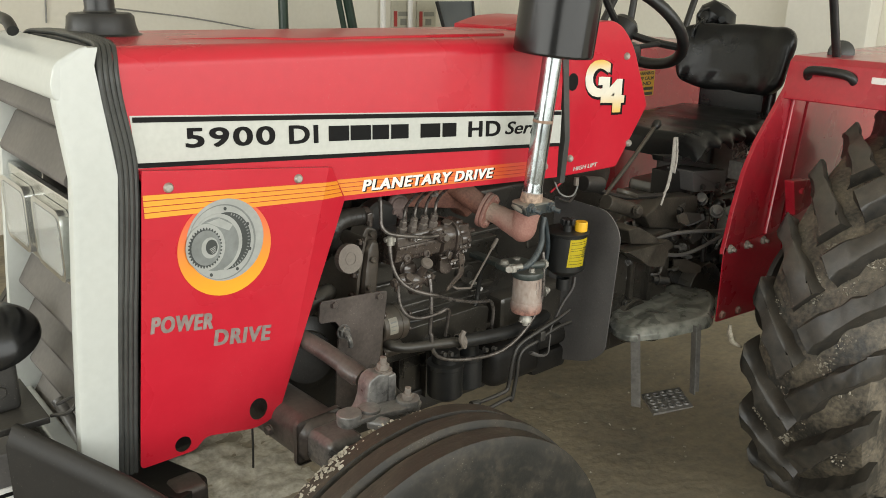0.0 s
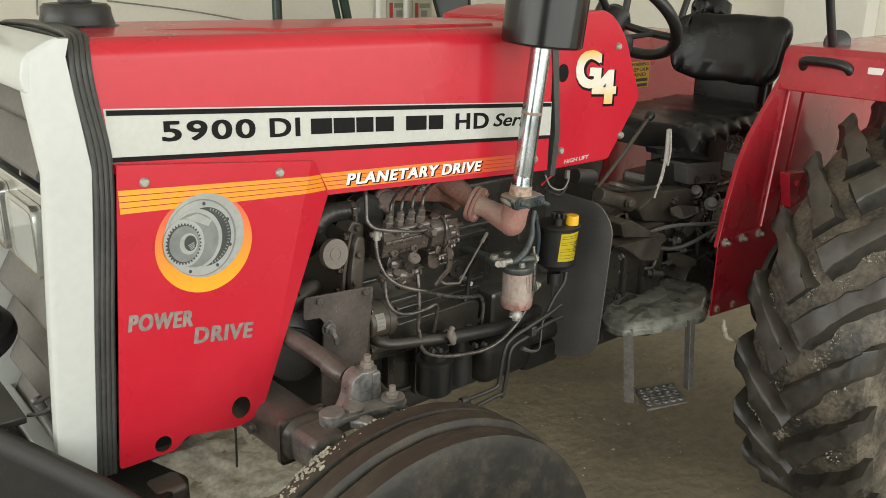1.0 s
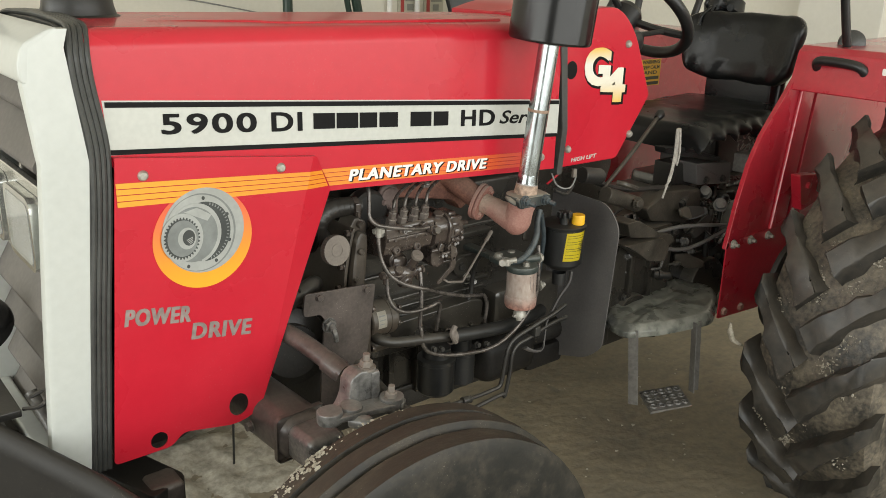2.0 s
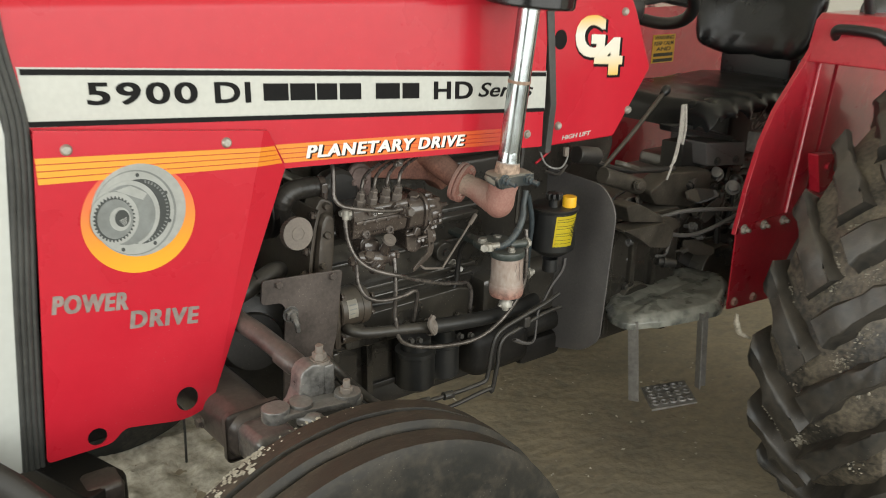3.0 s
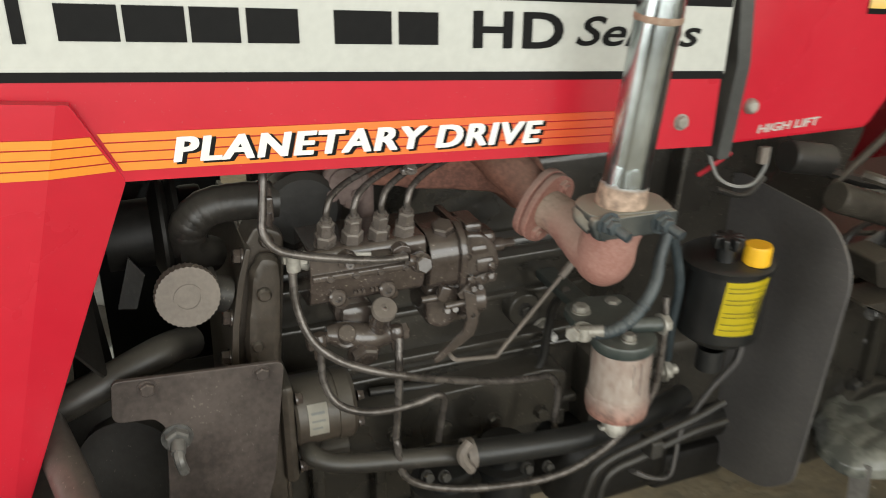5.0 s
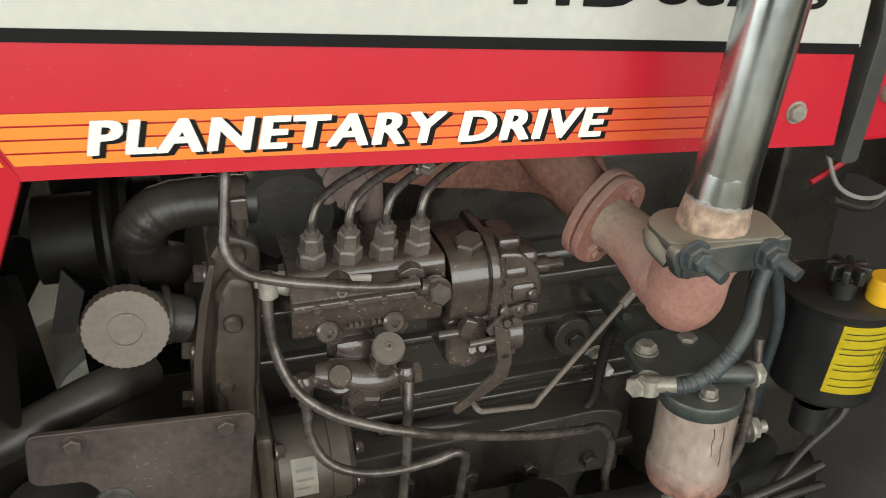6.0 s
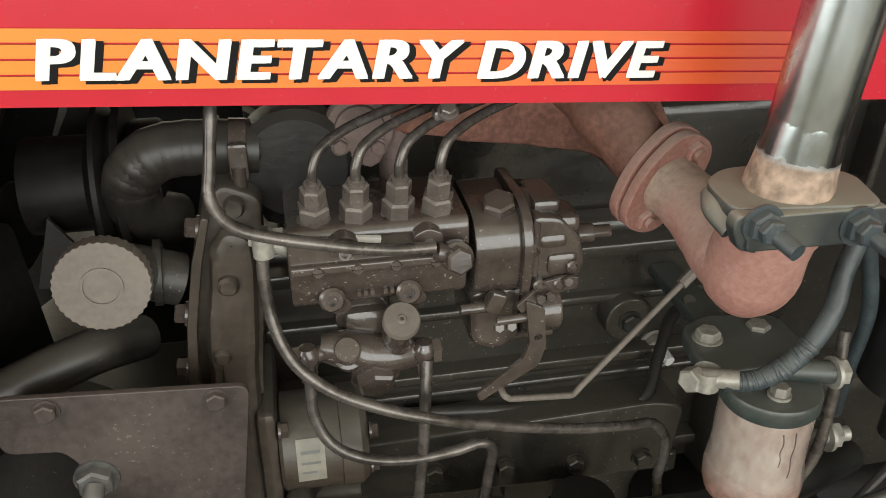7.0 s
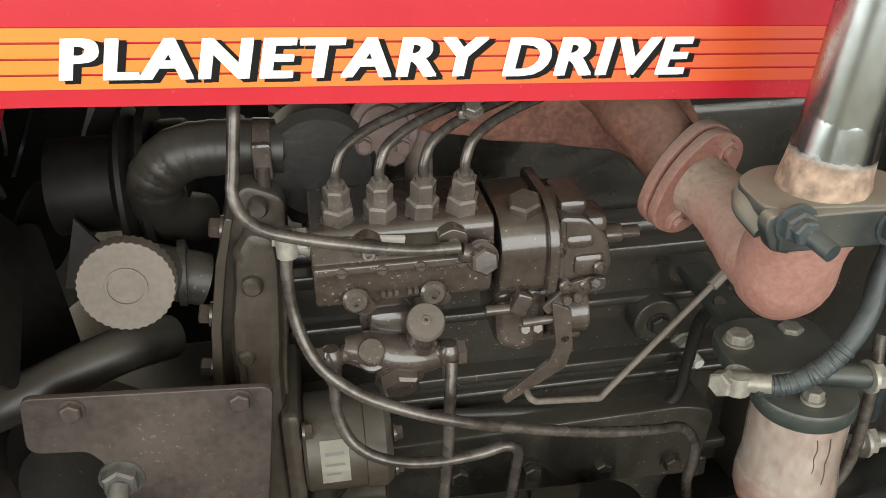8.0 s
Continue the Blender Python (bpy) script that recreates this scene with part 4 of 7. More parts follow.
for x in (0.18, 0.27, 0.36, 0.45, 0.56, 0.68):
    bm = B()
    box(bm, (x, 0.150, 0.50), (x + 0.018, 0.18, 0.64), 0.004)
    part("cast_rib", bm, M_BLOCK, block)
bm = B()
cyl(bm, (0.50, 0.15, 0.826), (0.50, 0.18, 0.826), 0.026, seg=28, bevel=0.004)
part("core_plug", bm, M_BLOCK, block)
bm = B()
prism(bm, rounded([(0.20, 0.652), (0.555, 0.640), (0.565, 0.725), (0.53, 0.735), (0.20, 0.728)], 0.014), 0.128, 0.178, "y", bevel=0.004)
cover = part("side_cover", bm, M_BLOCK, block, "dark engine side cover")
for x, z in ((0.293, 0.683), (0.369, 0.676), (0.445, 0.669), (0.522, 0.663)):
    fitting(cover, (x, 0.128, z), OUT, 0.0095, 0.010, M_BLOCK, "cover_bolt")
fitting(block, (0.50, 0.150, 0.826), OUT, 0.010, 0.008, M_ENGINE)
bm = B()
box(bm, (0.10, 0.20, 0.42), (0.66, 0.42, 0.52), 0.03)
box(bm, (0.10, 0.165, 0.505), (0.80, 0.47, 0.522), 0.004)
part("sump", bm, M_ENGINE, tractor, "dark oil sump")

bm = B()
prism(bm, rounded([(0.072, 0.60), (0.136, 0.60), (0.134, 0.86), (0.147, 0.985), (0.149, 1.030), (0.118, 1.044), (0.104, 1.022), (0.094, 0.985), (0.083, 0.929), (0.078, 0.880)], 0.010), 0.078, 0.130, "y", bevel=0.005)
case = part("timing_case", lumps(bm, 0.001, 0.02), M_CASE, tractor, "dusty brown timing case")
bm = B()
cover_edge = rounded([(0.086, 0.60), (0.130, 0.60), (0.128, 0.80), (0.134, 0.906), (0.141, 0.985), (0.140, 1.008), (0.118, 1.016), (0.106, 0.995), (0.099, 0.952), (0.094, 0.900), (0.088, 0.80)], 0.012)
prism(bm, cover_edge, 0.056, 0.082, "y", bevel=0.011)
part("case_cover", lumps(lumps(bm, 0.003, 0.03), 0.001, 0.008), M_CASE, case, "rounded brown cast cover")
bm = B()
lathe(bm, [(0.008, -0.010), (0.008, 0.003), (0.006, 0.006), (0, 0.006)], (0.128, 0.074, 1.026), OUT, 24)
part("case_boss", lumps(bm, 0.0006, 0.006), M_CASE, case)
for at, r in (((0.118, 0.055, 0.970), 0.008), ((0.106, 0.057, 0.905), 0.007)):
    bm = B()
    lathe(bm, [(r, -0.010), (r, 0.003), (r * 0.7, 0.006), (0, 0.006)], at, OUT, 24)
    part("case_boss", lumps(bm, 0.0006, 0.006), M_CASE, case)
bm = B()
prism(bm, rounded([(0.070, 0.60), (0.0780, 0.60), (0.0840, 0.880), (0.0890, 0.929), (0.1000, 0.985), (0.1100, 1.022), (0.1040, 1.024), (0.0920, 0.986), (0.0810, 0.930), (0.0755, 0.880)], 0.003), 0.064, 0.30, "y", bevel=0.002)
part("case_flange", bm, M_CASE, case)
for x, z in ((0.076, 0.885), (0.082, 0.936), (0.100, 1.010)):
    bm = B()
    hexa(bm, (x, 0.076, z), (-1, 0, 0.15), 0.0085, 0.010)
    part("case_bolt", bm, M_PUMP, case)

# water pump, fan and hose
bm = B()
cyl(bm, (0.045, 0.17, 1.02), (0.072, 0.17, 1.02), 0.045, seg=32, bevel=0.005)
cyl(bm, (-0.04, 0.17, 1.02), (0.05, 0.17, 1.02), 0.024, seg=24)
lathe(bm, [(0.0, 0), (0.040, 0), (0.040, 0.05), (0.048, 0.053), (0.066, 0.060), (0.066, 0.064), (0.054, 0.07), (0.066, 0.076), (0.066, 0.082), (0.0, 0.082)], (-0.038, 0.17, 1.015), (1, 0, 0), 40)
# Pump and fan blades carry the bonnet's shade in their colour.
water = part("water_pump", bm, M_BAYSHADE, tractor, "water pump pulley and hub, coloured near black for bay shade")
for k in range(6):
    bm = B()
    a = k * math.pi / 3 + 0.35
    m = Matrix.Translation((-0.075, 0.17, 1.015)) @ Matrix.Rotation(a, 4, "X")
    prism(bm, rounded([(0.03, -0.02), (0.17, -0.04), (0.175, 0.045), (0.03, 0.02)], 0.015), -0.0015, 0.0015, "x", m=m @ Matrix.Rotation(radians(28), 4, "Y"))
    part("fan_blade", bm, M_BAYSHADE, water)
bm = B()
hose = [(0.075, 0.15, 0.985), (0.052, 0.128, 1.005), (0.050, 0.118, 1.035), (0.070, 0.115, 1.056), (0.105, 0.115, 1.060), (0.150, 0.115, 1.056)]
tube(bm, hose, 0.0215, 20, 10)
path, hose_ribs = smooth_path(hose, 10), []
for i in range(18, len(path) - 8, 4):
    d = path[i + 1] - path[i - 1]
    rib = B()
    lathe(rib, [(0.0211, -0.0055), (0.0217, -0.003), (0.0220, 0), (0.0217, 0.003), (0.0211, 0.0055)], path[i], d, 24)
    hose_ribs.append(rib)
hose_ob = part("coolant_hose", bm, M_HOSE, tractor, "bent black rubber coolant hose with a clamp")
for rib in hose_ribs:
    part("hose_rib", rib, M_HOSE, hose_ob)
bm = B()
lathe(bm, [(0.0218, -0.007), (0.0234, -0.0065), (0.0234, 0.0065), (0.0218, 0.007)], (0.134, 0.115, 1.057), (1, 0, -0.08), 28)
box(bm, (0.127, 0.088, 1.040), (0.142, 0.096, 1.070), 0.003)
cyl(bm, (0.134, 0.089, 1.032), (0.134, 0.089, 1.052), 0.0055, seg=12)
part("hose_clamp", bm, M_PUMP, hose_ob, "worm-drive hose clamp")
bm = B()
lathe(bm, [(0, 0), (0.040, 0), (0.047, 0.006), (0.048, 0.03), (0.040, 0.05), (0.02, 0.07)], (0.182, 0.10, 1.040), (0, 1, 0), 36)
cyl(bm, (0.14, 0.117, 1.056), (0.17, 0.125, 1.052), 0.021, seg=24)
box(bm, (0.15, 0.12, 0.98), (0.20, 0.17, 1.05), 0.012)
part("thermostat_housing", bm, M_ENGINE, tractor, "dark cast thermostat housing")
bm = B()
lathe(bm, [(0, 0), (0.028, 0), (0.031, 0.004), (0.031, 0.02), (0.026, 0.024)], (0.262, 0.12, 1.095), (0.1, 1, 0), 32)
cyl(bm, (0.262, 0.13, 1.095), (0.262, 0.13, 1.0), 0.012)
hexa(bm, (0.2400, 0.1100, 1.0450), OUT, 0.009, 0.01)
flange_at = Vector((0.2330, 0.1000, 1.0680))
lathe(bm, [(0, 0), (0.019, 0), (0.020, 0.003), (0.0255, 0.003), (0.028, 0.006), (0.028, 0.014), (0.024, 0.018), (0, 0.02)], flange_at, (0.1, 1, 0), 36)
hexa(bm, flange_at + Vector((0.013, -0.002, -0.014)), OUT, 0.006, 0.005)
hexa(bm, flange_at + Vector((-0.016, 0.0, -0.012)), OUT, 0.006, 0.005)
part("breather_body", lumps(bm, 0.0008, 0.01), M_FLANGE, tractor, "dusty brown breather body")
# radiator hose, strips added in place of the bay's gap, and guard behind
bm = B()
tube(bm, [(-0.1310, 0.0600, 0.8600), (-0.0620, 0.0600, 0.8860), (0.0060, 0.0800, 0.9040), (0.0420, 0.1200, 0.8890)], 0.019, 16)
part("lower_hose", bm, M_HOSE, tractor, "dusty lower radiator hose")
bm = B()
prism(bm, [(-0.0070, 1.0590), (0.0250, 1.0560), (-0.0040, 1.0020), (-0.0370, 1.0060)], 0.26, 0.266)
part("tensioner_strip", bm, M_ENGINE, tractor, "dark sheet strip added in place of the gap in the bay")
bm = B()
prism(bm, [(-0.0120, 1.0060), (0.0030, 0.9830), (-0.0110, 0.9420), (-0.0310, 0.9450)], 0.12, 0.124)
part("tensioner_strip", bm, M_ENGINE, tractor, "dark sheet strip added in place of the gap in the bay")
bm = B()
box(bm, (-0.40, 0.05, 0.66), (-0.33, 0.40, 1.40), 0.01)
# Radiator colour holds the bay's shade.
part("radiator", bm, M_BAYSHADE, tractor, "radiator coloured near black for bay shade")

for ob in (case, water, hose_ob):
    nudge(ob, 0.005, 0.0, -0.002)

# oil filler
CAPC = (0.041, 0.022, 0.9955)
bm = B()
teeth = []
for i in range(72):
    a = 2 * math.pi * i / 72
    r = 0.0335 if i % 2 else 0.0325
    teeth.append((r * math.cos(a), r * math.sin(a)))
m = aim(CAPC, (0.05, -1, 0.12))
prism(bm, teeth, -0.016, 0.0, "z", bevel=0.0012, m=m)
lathe(bm, [(0.0145, -0.001), (0.0145, 0.0012), (0.0125, 0.0012), (0.0125, -0.001)], m @ Vector((0, 0, 0)), (0.05, -1, 0.12), 32)
filler = part("oil_filler_cap", bm, M_CAP, tractor, "dusty grey ribbed oil filler cap")
bm = B()
tube(bm, [(0.042, 0.032, 0.990), (0.046, 0.06, 0.986), (0.064, 0.078, 0.972), (0.085, 0.083, 0.962)], 0.021, 18)
lathe(bm, [(0.026, 0), (0.026, 0.006), (0.02, 0.008)], (0.066, 0.083, 0.970), (1, 0.1, -0.1), 24)
part("filler_neck", bm, M_ENGINE, filler)

# bracket plate
bm = B()
PL = [(-0.052, 0.868, 0.012), (-0.046, 0.918, 0.008), (0.132, 0.905, 0.01), (0.112, 0.758, 0), (0.080, 0.64, 0), (-0.014, 0.64, 0), (-0.008, 0.750, 0), (0.001, 0.850, 0.012), (-0.010, 0.864, 0.005)]
prism(bm, rounded(PL, 0.006), 0.011, 0.017, "y", bevel=0.0012)
plate = part("bracket_plate", bm, M_PLATE, tractor, "flat brown bracket plate with bolts")
for x, z in ((-0.0125, 0.904), (0.1065, 0.8965)):
    fitting(plate, (x, 0.011, z), OUT, 0.008, 0.007, M_PLATE, "plate_bolt")
bm = B()
hexa(bm, (0.0100, 0.011, 0.836), OUT, 0.014, 0.012)
cyl(bm, (0.0100, 0.001, 0.836), (0.0085, -0.011, 0.830), 0.008, seg=14)
tube(bm, [(0.009, -0.007, 0.833), (0.009, -0.017, 0.824), (0.012, -0.015, 0.808)], 0.006, 8)
part("plate_union", bm, M_CASTGREY, plate, "dusty grey pipe union")

# starter motor
SY, SZ, SR = 0.083, 0.787, 0.0440
bm = B()
lathe(bm, [(0, 0), (SR - 0.003, 0), (SR, 0.003), (SR, 0.052), (SR + 0.0015, 0.053), (SR + 0.0015, 0.070), (SR - 0.004, 0.076), (0, 0.078)], (0.146, SY, SZ), AFT, 44)
box(bm, (0.129, 0.046, 0.705), (0.147, 0.160, 0.846), 0.008)
cyl(bm, (0.145, 0.078, 0.722), (0.215, 0.078, 0.722), 0.020, seg=20, bevel=0.003)
starter = part("starter_motor", bm, M_CASE, tractor, "brown painted starter motor with a label plate")
for name, mat, x0, x1, a0, a1, up in (("label_plate", M_LABEL, 0.1600, 0.1840, -14, 39, 0.0008), ("label_bar", M_GEAR1, 0.1635, 0.1800, 22, 26, 0.0011), ("label_bar", M_GEAR1, 0.1635, 0.1800, 10, 13, 0.0011), ("label_bar", M_GEAR1, 0.1635, 0.1760, -2, 1, 0.0011)):
    bm = B()
    rows = [[bm.verts.new((x, SY - (SR + up) * math.cos(radians(a0 + (a1 - a0) * k / 6)), SZ + (SR + up) * math.sin(radians(a0 + (a1 - a0) * k / 6)))) for x in (x0, x1)] for k in range(7)]
    for a, b in zip(rows, rows[1:]):
        bm.faces.new((a[0], a[1], b[1], b[0]))
    bmesh.ops.solidify(bm, geom=bm.faces[:], thickness=-0.0005)
    made = part(name, bm, mat, starter if name == "label_plate" else label, "pale cream riveted label plate" if name == "label_plate" else "")
    label = made if name == "label_plate" else label
for z in (0.812, 0.774):
    fitting(starter, (0.224, 0.052, z), AFT, 0.006, 0.007, M_PUMP)
for y, z in ((0.050, 0.826), (0.050, 0.728)):
    fitting(starter, (0.148, y, z), AFT, 0.007, 0.008, M_PUMP)

# ---- injection pump ----
bm = B()
prism(bm, rounded([(0.022, 0.998), (0.023, 1.022), (0.027, 1.028), (0.105, 1.028), (0.105, 0.945), (0.050, 0.950), (0.034, 0.960), (0.024, 0.990)], 0.004), 0.164, 0.2985, "x", bevel=0.003)
prism(bm, rounded([(0.017, 0.994), (0.017, 1.001), (0.03, 1.003), (0.03, 0.992)], 0.002), 0.166, 0.2965, "x")
pump = part("injection_pump", bm, M_PUMP, tractor, "brown four-plunger fuel injection pump")
VD = Vector((0.02, -0.30, 0.95)).normalized()
for k, x in enumerate((0.1855, 0.2160, 0.2470, 0.2765)):
    foot = Vector((x, 0.040, 1.026))
    bm = B()
    cyl(bm, foot - VD * 0.004, foot + VD * 0.003, 0.0125, seg=24)
    hexa(bm, foot, VD, 0.0122, 0.0185, 12 * k, False)
    valve = part("delivery_valve", bm, M_NUT, pump, "brown hexagonal valve holder")
    bm = B()
    cyl(bm, foot + VD * 0.0175, foot + VD * 0.020, 0.0088, seg=20)
    hexa(bm, foot + VD * 0.0195, VD, 0.0095, 0.015, 8 * k + 15, False)
    cyl(bm, foot + VD * 0.033, foot + VD * 0.038, 0.0062, seg=16)
    part("union_nut", bm, M_NUT, valve)
    bm = B()
    tip = foot + VD * 0.036
    tube(bm, [tip, tip + Vector((0.0005, -0.001, 0.012)), tip + Vector((0.008, 0.004, 0.026)), tip + Vector((0.038, 0.024, 0.036)), tip + Vector((0.10, 0.06, 0.042)), tip + Vector((0.19, 0.10, 0.056))], 0.0038, 12)
    part("injection_pipe", bm, M_PIPE, valve, "bent bare steel injection pipe")
bm = B()
box(bm, (0.274, 0.034, 1.099), (0.292, 0.046, 1.106), 0.002)
hexa(bm, (0.284, 0.036, 1.105), (0, -0.6, 0.8), 0.0062, 0.007)
part("pipe_clip", bm, M_NUT, pump, "dusty steel clip across the injection pipes")
for x in (0.2045, 0.2655):
    bm = B()
    prism(bm, rounded([(x - 0.011, 1.010), (x - 0.011, 1.022), (x, 1.027), (x + 0.011, 1.022), (x + 0.011, 1.010)], 0.004), 0.0125, 0.034, "y", bevel=0.0015)
    clamp = part("valve_clamp", bm, M_PUMP, pump)
    bm = B()
    lathe(bm, [(0.0050, -0.006), (0.0050, 0.002), (0.0044, 0.003), (0.0026, 0.003), (0.0026, -0.001), (0, -0.001)], (x, 0.0095, 1.0145), (0, -1, 0.15), 16)
    part("socket_screw", bm, M_NUT, clamp)
bm = B()
prism(bm, [(0.1970, 1.0130), (0.1990, 1.0240), (0.2320, 1.0200), (0.2300, 1.0090)], 0.0185, 0.0225)
part("pump_label", bm, M_LETTERW, pump, "pale worn label strip")
for x in (0.185, 0.214, 0.242, 0.272):
    bm = B()
    lathe(bm, [(0, 0.002), (0.0035, 0.002), (0.0045, 0), (0.0055, -0.002)], (x, 0.0175, 0.9965), (0, -1, 0.1), 16)
    box(bm, (x - 0.004, 0.0143, 0.9958), (x + 0.004, 0.0158, 0.9972))
    part("slotted_screw", bm, M_PUMP, pump)
for x in (0.194, 0.2520):
    bm = B()
    lathe(bm, [(0.010, -0.004), (0.010, 0.004), (0.008, 0.006), (0.0045, 0.006), (0.0045, 0.002), (0, 0.002)], (x, 0.028, 0.9680), (0, -1, 0.1), 20)
    lathe(bm, [(0.0085, -0.004), (0.0085, 0.003), (0.006, 0.004), (0, 0.003)], (x + 0.006, 0.034, 0.9585), (0, -1, -0.2), 20)
    part("pump_boss", bm, M_PUMP, pump)
bm = B()
for k in range(7):
    if k != 3:
        box(bm, (0.213 + 0.005 * k, 0.0262, 0.968), (0.216 + 0.005 * k, 0.0300, 0.972))
part("cast_mark", bm, M_PUMP, pump)

# governor end
GOV = rounded([(0.024, 0.962), (0.018, 1.000), (0.026, 1.018), (0.044, 1.025), (0.105, 1.025), (0.105, 0.950), (0.040, 0.952)], 0.010)
bm = B()
prism(bm, GOV, 0.302, 0.339, "x", bevel=0.003)
governor = part("governor_housing", bm, M_PUMP, pump, "brown cast governor housing")
bm = B()
prism(bm, [(0.062 + (y - 0.062) * 1.13, 0.988 + (z - 0.988) * 1.16) for y, z in GOV], 0.338, 0.3465, "x", bevel=0.002)
part("governor_seam", bm, M_PUMP, governor)
bm = B()
prism(bm, rounded([(0.346, 0.956), (0.380, 0.958), (0.392, 0.978), (0.386, 1.004), (0.370, 1.021), (0.346, 1.024)], 0.008), 0.022, 0.10, "y", bevel=0.006)
box(bm, (0.350, 0.034, 1.018), (0.372, 0.080, 1.030), 0.004)
part("governor_cover", bm, M_PUMP, governor)
bm = B()
box(bm, (0.362, 0.024, 1.004), (0.386, 0.06, 1.020), 0.006)
cyl(bm, (0.345, 0.06, 1.0), (0.36, 0.06, 1.0), 0.03, seg=24)
box(bm, (0.352, 0.020, 0.995), (0.375, 0.05, 1.008), 0.005)
box(bm, (0.358, 0.018, 0.972), (0.384, 0.05, 0.992), 0.006)
cyl(bm, (0.386, 0.045, 0.985), (0.391, 0.045, 0.985), 0.010, seg=20)
part("governor_boss", bm, M_PUMP, governor)
bm = B()
cyl(bm, (0.380, 0.05, 0.991), (0.405, 0.05, 0.991), 0.0085, seg=16, bevel=0.001)
cyl(bm, (0.400, 0.05, 0.991), (0.420, 0.05, 0.991), 0.0055, seg=16, bevel=0.001)
part("governor_shaft", bm, M_PUMP, governor)
bm = B()
lathe(bm, [(0.0155, -0.002), (0.0155, 0.003), (0.013, 0.004)], (0.325, 0.045, 1.019), (-0.1, -0.35, 1), 24)
hexa(bm, (0.325, 0.044, 1.021), (-0.1, -0.35, 1), 0.0135, 0.012, 10, False)
part("filler_bolt", bm, M_PUMP, governor)
for x, z in ((0.352, 0.967), (0.368, 0.966), (0.378, 0.981), (0.346, 0.998)):
    bm = B()
    lathe(bm, [(0.0052, -0.004), (0.0052, 0.004), (0.0035, 0.005), (0.0025, 0.003), (0, 0.003)], (x, 0.019, z), (0, -1, 0.1), 16)
    part("socket_screw", bm, M_PUMP, governor)
bm = B()
prism(bm, rounded([(0.300, 0.955), (0.345, 0.955), (0.345, 0.905), (0.325, 0.895), (0.302, 0.905)], 0.012), 0.035, 0.10, "y", bevel=0.008)
cyl(bm, (0.292, 0.025, 0.947), (0.318, 0.025, 0.947), 0.0045, seg=14)
box(bm, (0.312, 0.018, 0.943), (0.326, 0.03, 0.962), 0.003, Matrix.Translation((0.319, 0.024, 0.952)) @ Matrix.Rotation(radians(25), 4, "Y") @ Matrix.Translation((-0.319, -0.024, -0.952)))
cyl(bm, (0.32, 0.02, 0.936), (0.348, 0.02, 0.937), 0.004, seg=12)
for x in (0.322, 0.332):
    hexa(bm, (x, 0.022, 0.930), (0, -1, 0.3), 0.0045, 0.006, 0, False)
cyl(bm, (0.345, 0.05, 0.925), (0.380, 0.05, 0.925), 0.02, seg=20, bevel=0.004)
box(bm, (0.335, 0.04, 0.902), (0.375, 0.06, 0.909), 0.002)
part("governor_base", bm, M_PUMP, pump, "reddish brown governor base")
# stop lever and throttle rod
bm = B()
prism(bm, rounded([(0.3310, 0.9520), (0.3540, 0.9720), (0.3700, 0.9750), (0.3810, 0.9730), (0.3800, 0.9630), (0.3690, 0.9620), (0.3540, 0.9570), (0.3360, 0.9450)], 0.002), 0.004, 0.008, "y", bevel=0.0008)
prism(bm, rounded([(0.3380, 0.9580), (0.3540, 0.9500), (0.3570, 0.9140), (0.3520, 0.8960), (0.3040, 0.8660), (0.3000, 0.8730), (0.3380, 0.9030), (0.3430, 0.9180)], 0.003), 0.001, 0.0055, "y", [disc(*(0.3500, 0.9230), 0.0032, 16)], bevel=0.0006)
lever = part("stop_lever", bm, M_PUMP, pump, "flat brown stop lever")
for a in ((0.3490, 0.0000, 0.9600), (0.3570, 0.0000, 0.9610), (0.3710, 0.0020, 0.9720)):
    bm = B()
    hexa(bm, a, (0, -1, 0.2), 0.0042, 0.004, 0, False)
    part("lever_bolt", bm, M_PUMP, lever)
bm = B()
tube(bm, [(0.3290, 0.0140, 0.8700), (0.3300, 0.0060, 0.8690), (0.3350, 0.0060, 0.8650)], 0.0028, 10)
tube(bm, [(0.3340, 0.0060, 0.8652), (0.3900, 0.0190, 0.8500)], 0.0028, 10)
tube(bm, [(0.3880, 0.0185, 0.8503), (0.3945, 0.0210, 0.8490), (0.4010, 0.0240, 0.8530)], 0.0028, 10)
tube(bm, [(0.4000, 0.0235, 0.8525), (0.5240, 0.0680, 0.9390)], 0.0028, 10)
tube(bm, [(0.5000, 0.0594, 0.9222), (0.5260, 0.0690, 0.9400)], 0.0052, 8)
nudge(lever, 0.003, 0.012, -0.002)
nudge(pump, 0.005, 0.0, -0.004)
part("throttle_rod", bm, M_CAP, tractor, "bent grey throttle rod")

# lift pump
bm = B()
box(bm, (0.206, 0.046, 0.886), (0.250, 0.10, 0.938), 0.012)
tube(bm, [(0.188, 0.046, 0.908), (0.206, 0.044, 0.906), (0.236, 0.042, 0.898), (0.268, 0.045, 0.894)], 0.016, 20, 8, radii=[0.0115, 0.0165, 0.0175, 0.0115])
cyl(bm, (0.224, 0.056, 0.926), (0.224, 0.090, 0.926), 0.023, seg=28, bevel=0.003)
lift = part("lift_pump", lumps(bm, 0.0006, 0.012), M_PUMP, tractor, "brown fuel lift pump with a priming knob")
bm = B()
hexa(bm, (0.2290, 0.0350, 0.8840), (0.05, -0.8, -0.35), 0.0165, 0.013, 10)
part("plug_nut", bm, M_PUMP, lift)
bm = B()
PL0, PLD = Vector((0.2090, 0.0360, 0.9050)), Vector((-0.08, -0.62, 0.72)).normalized()
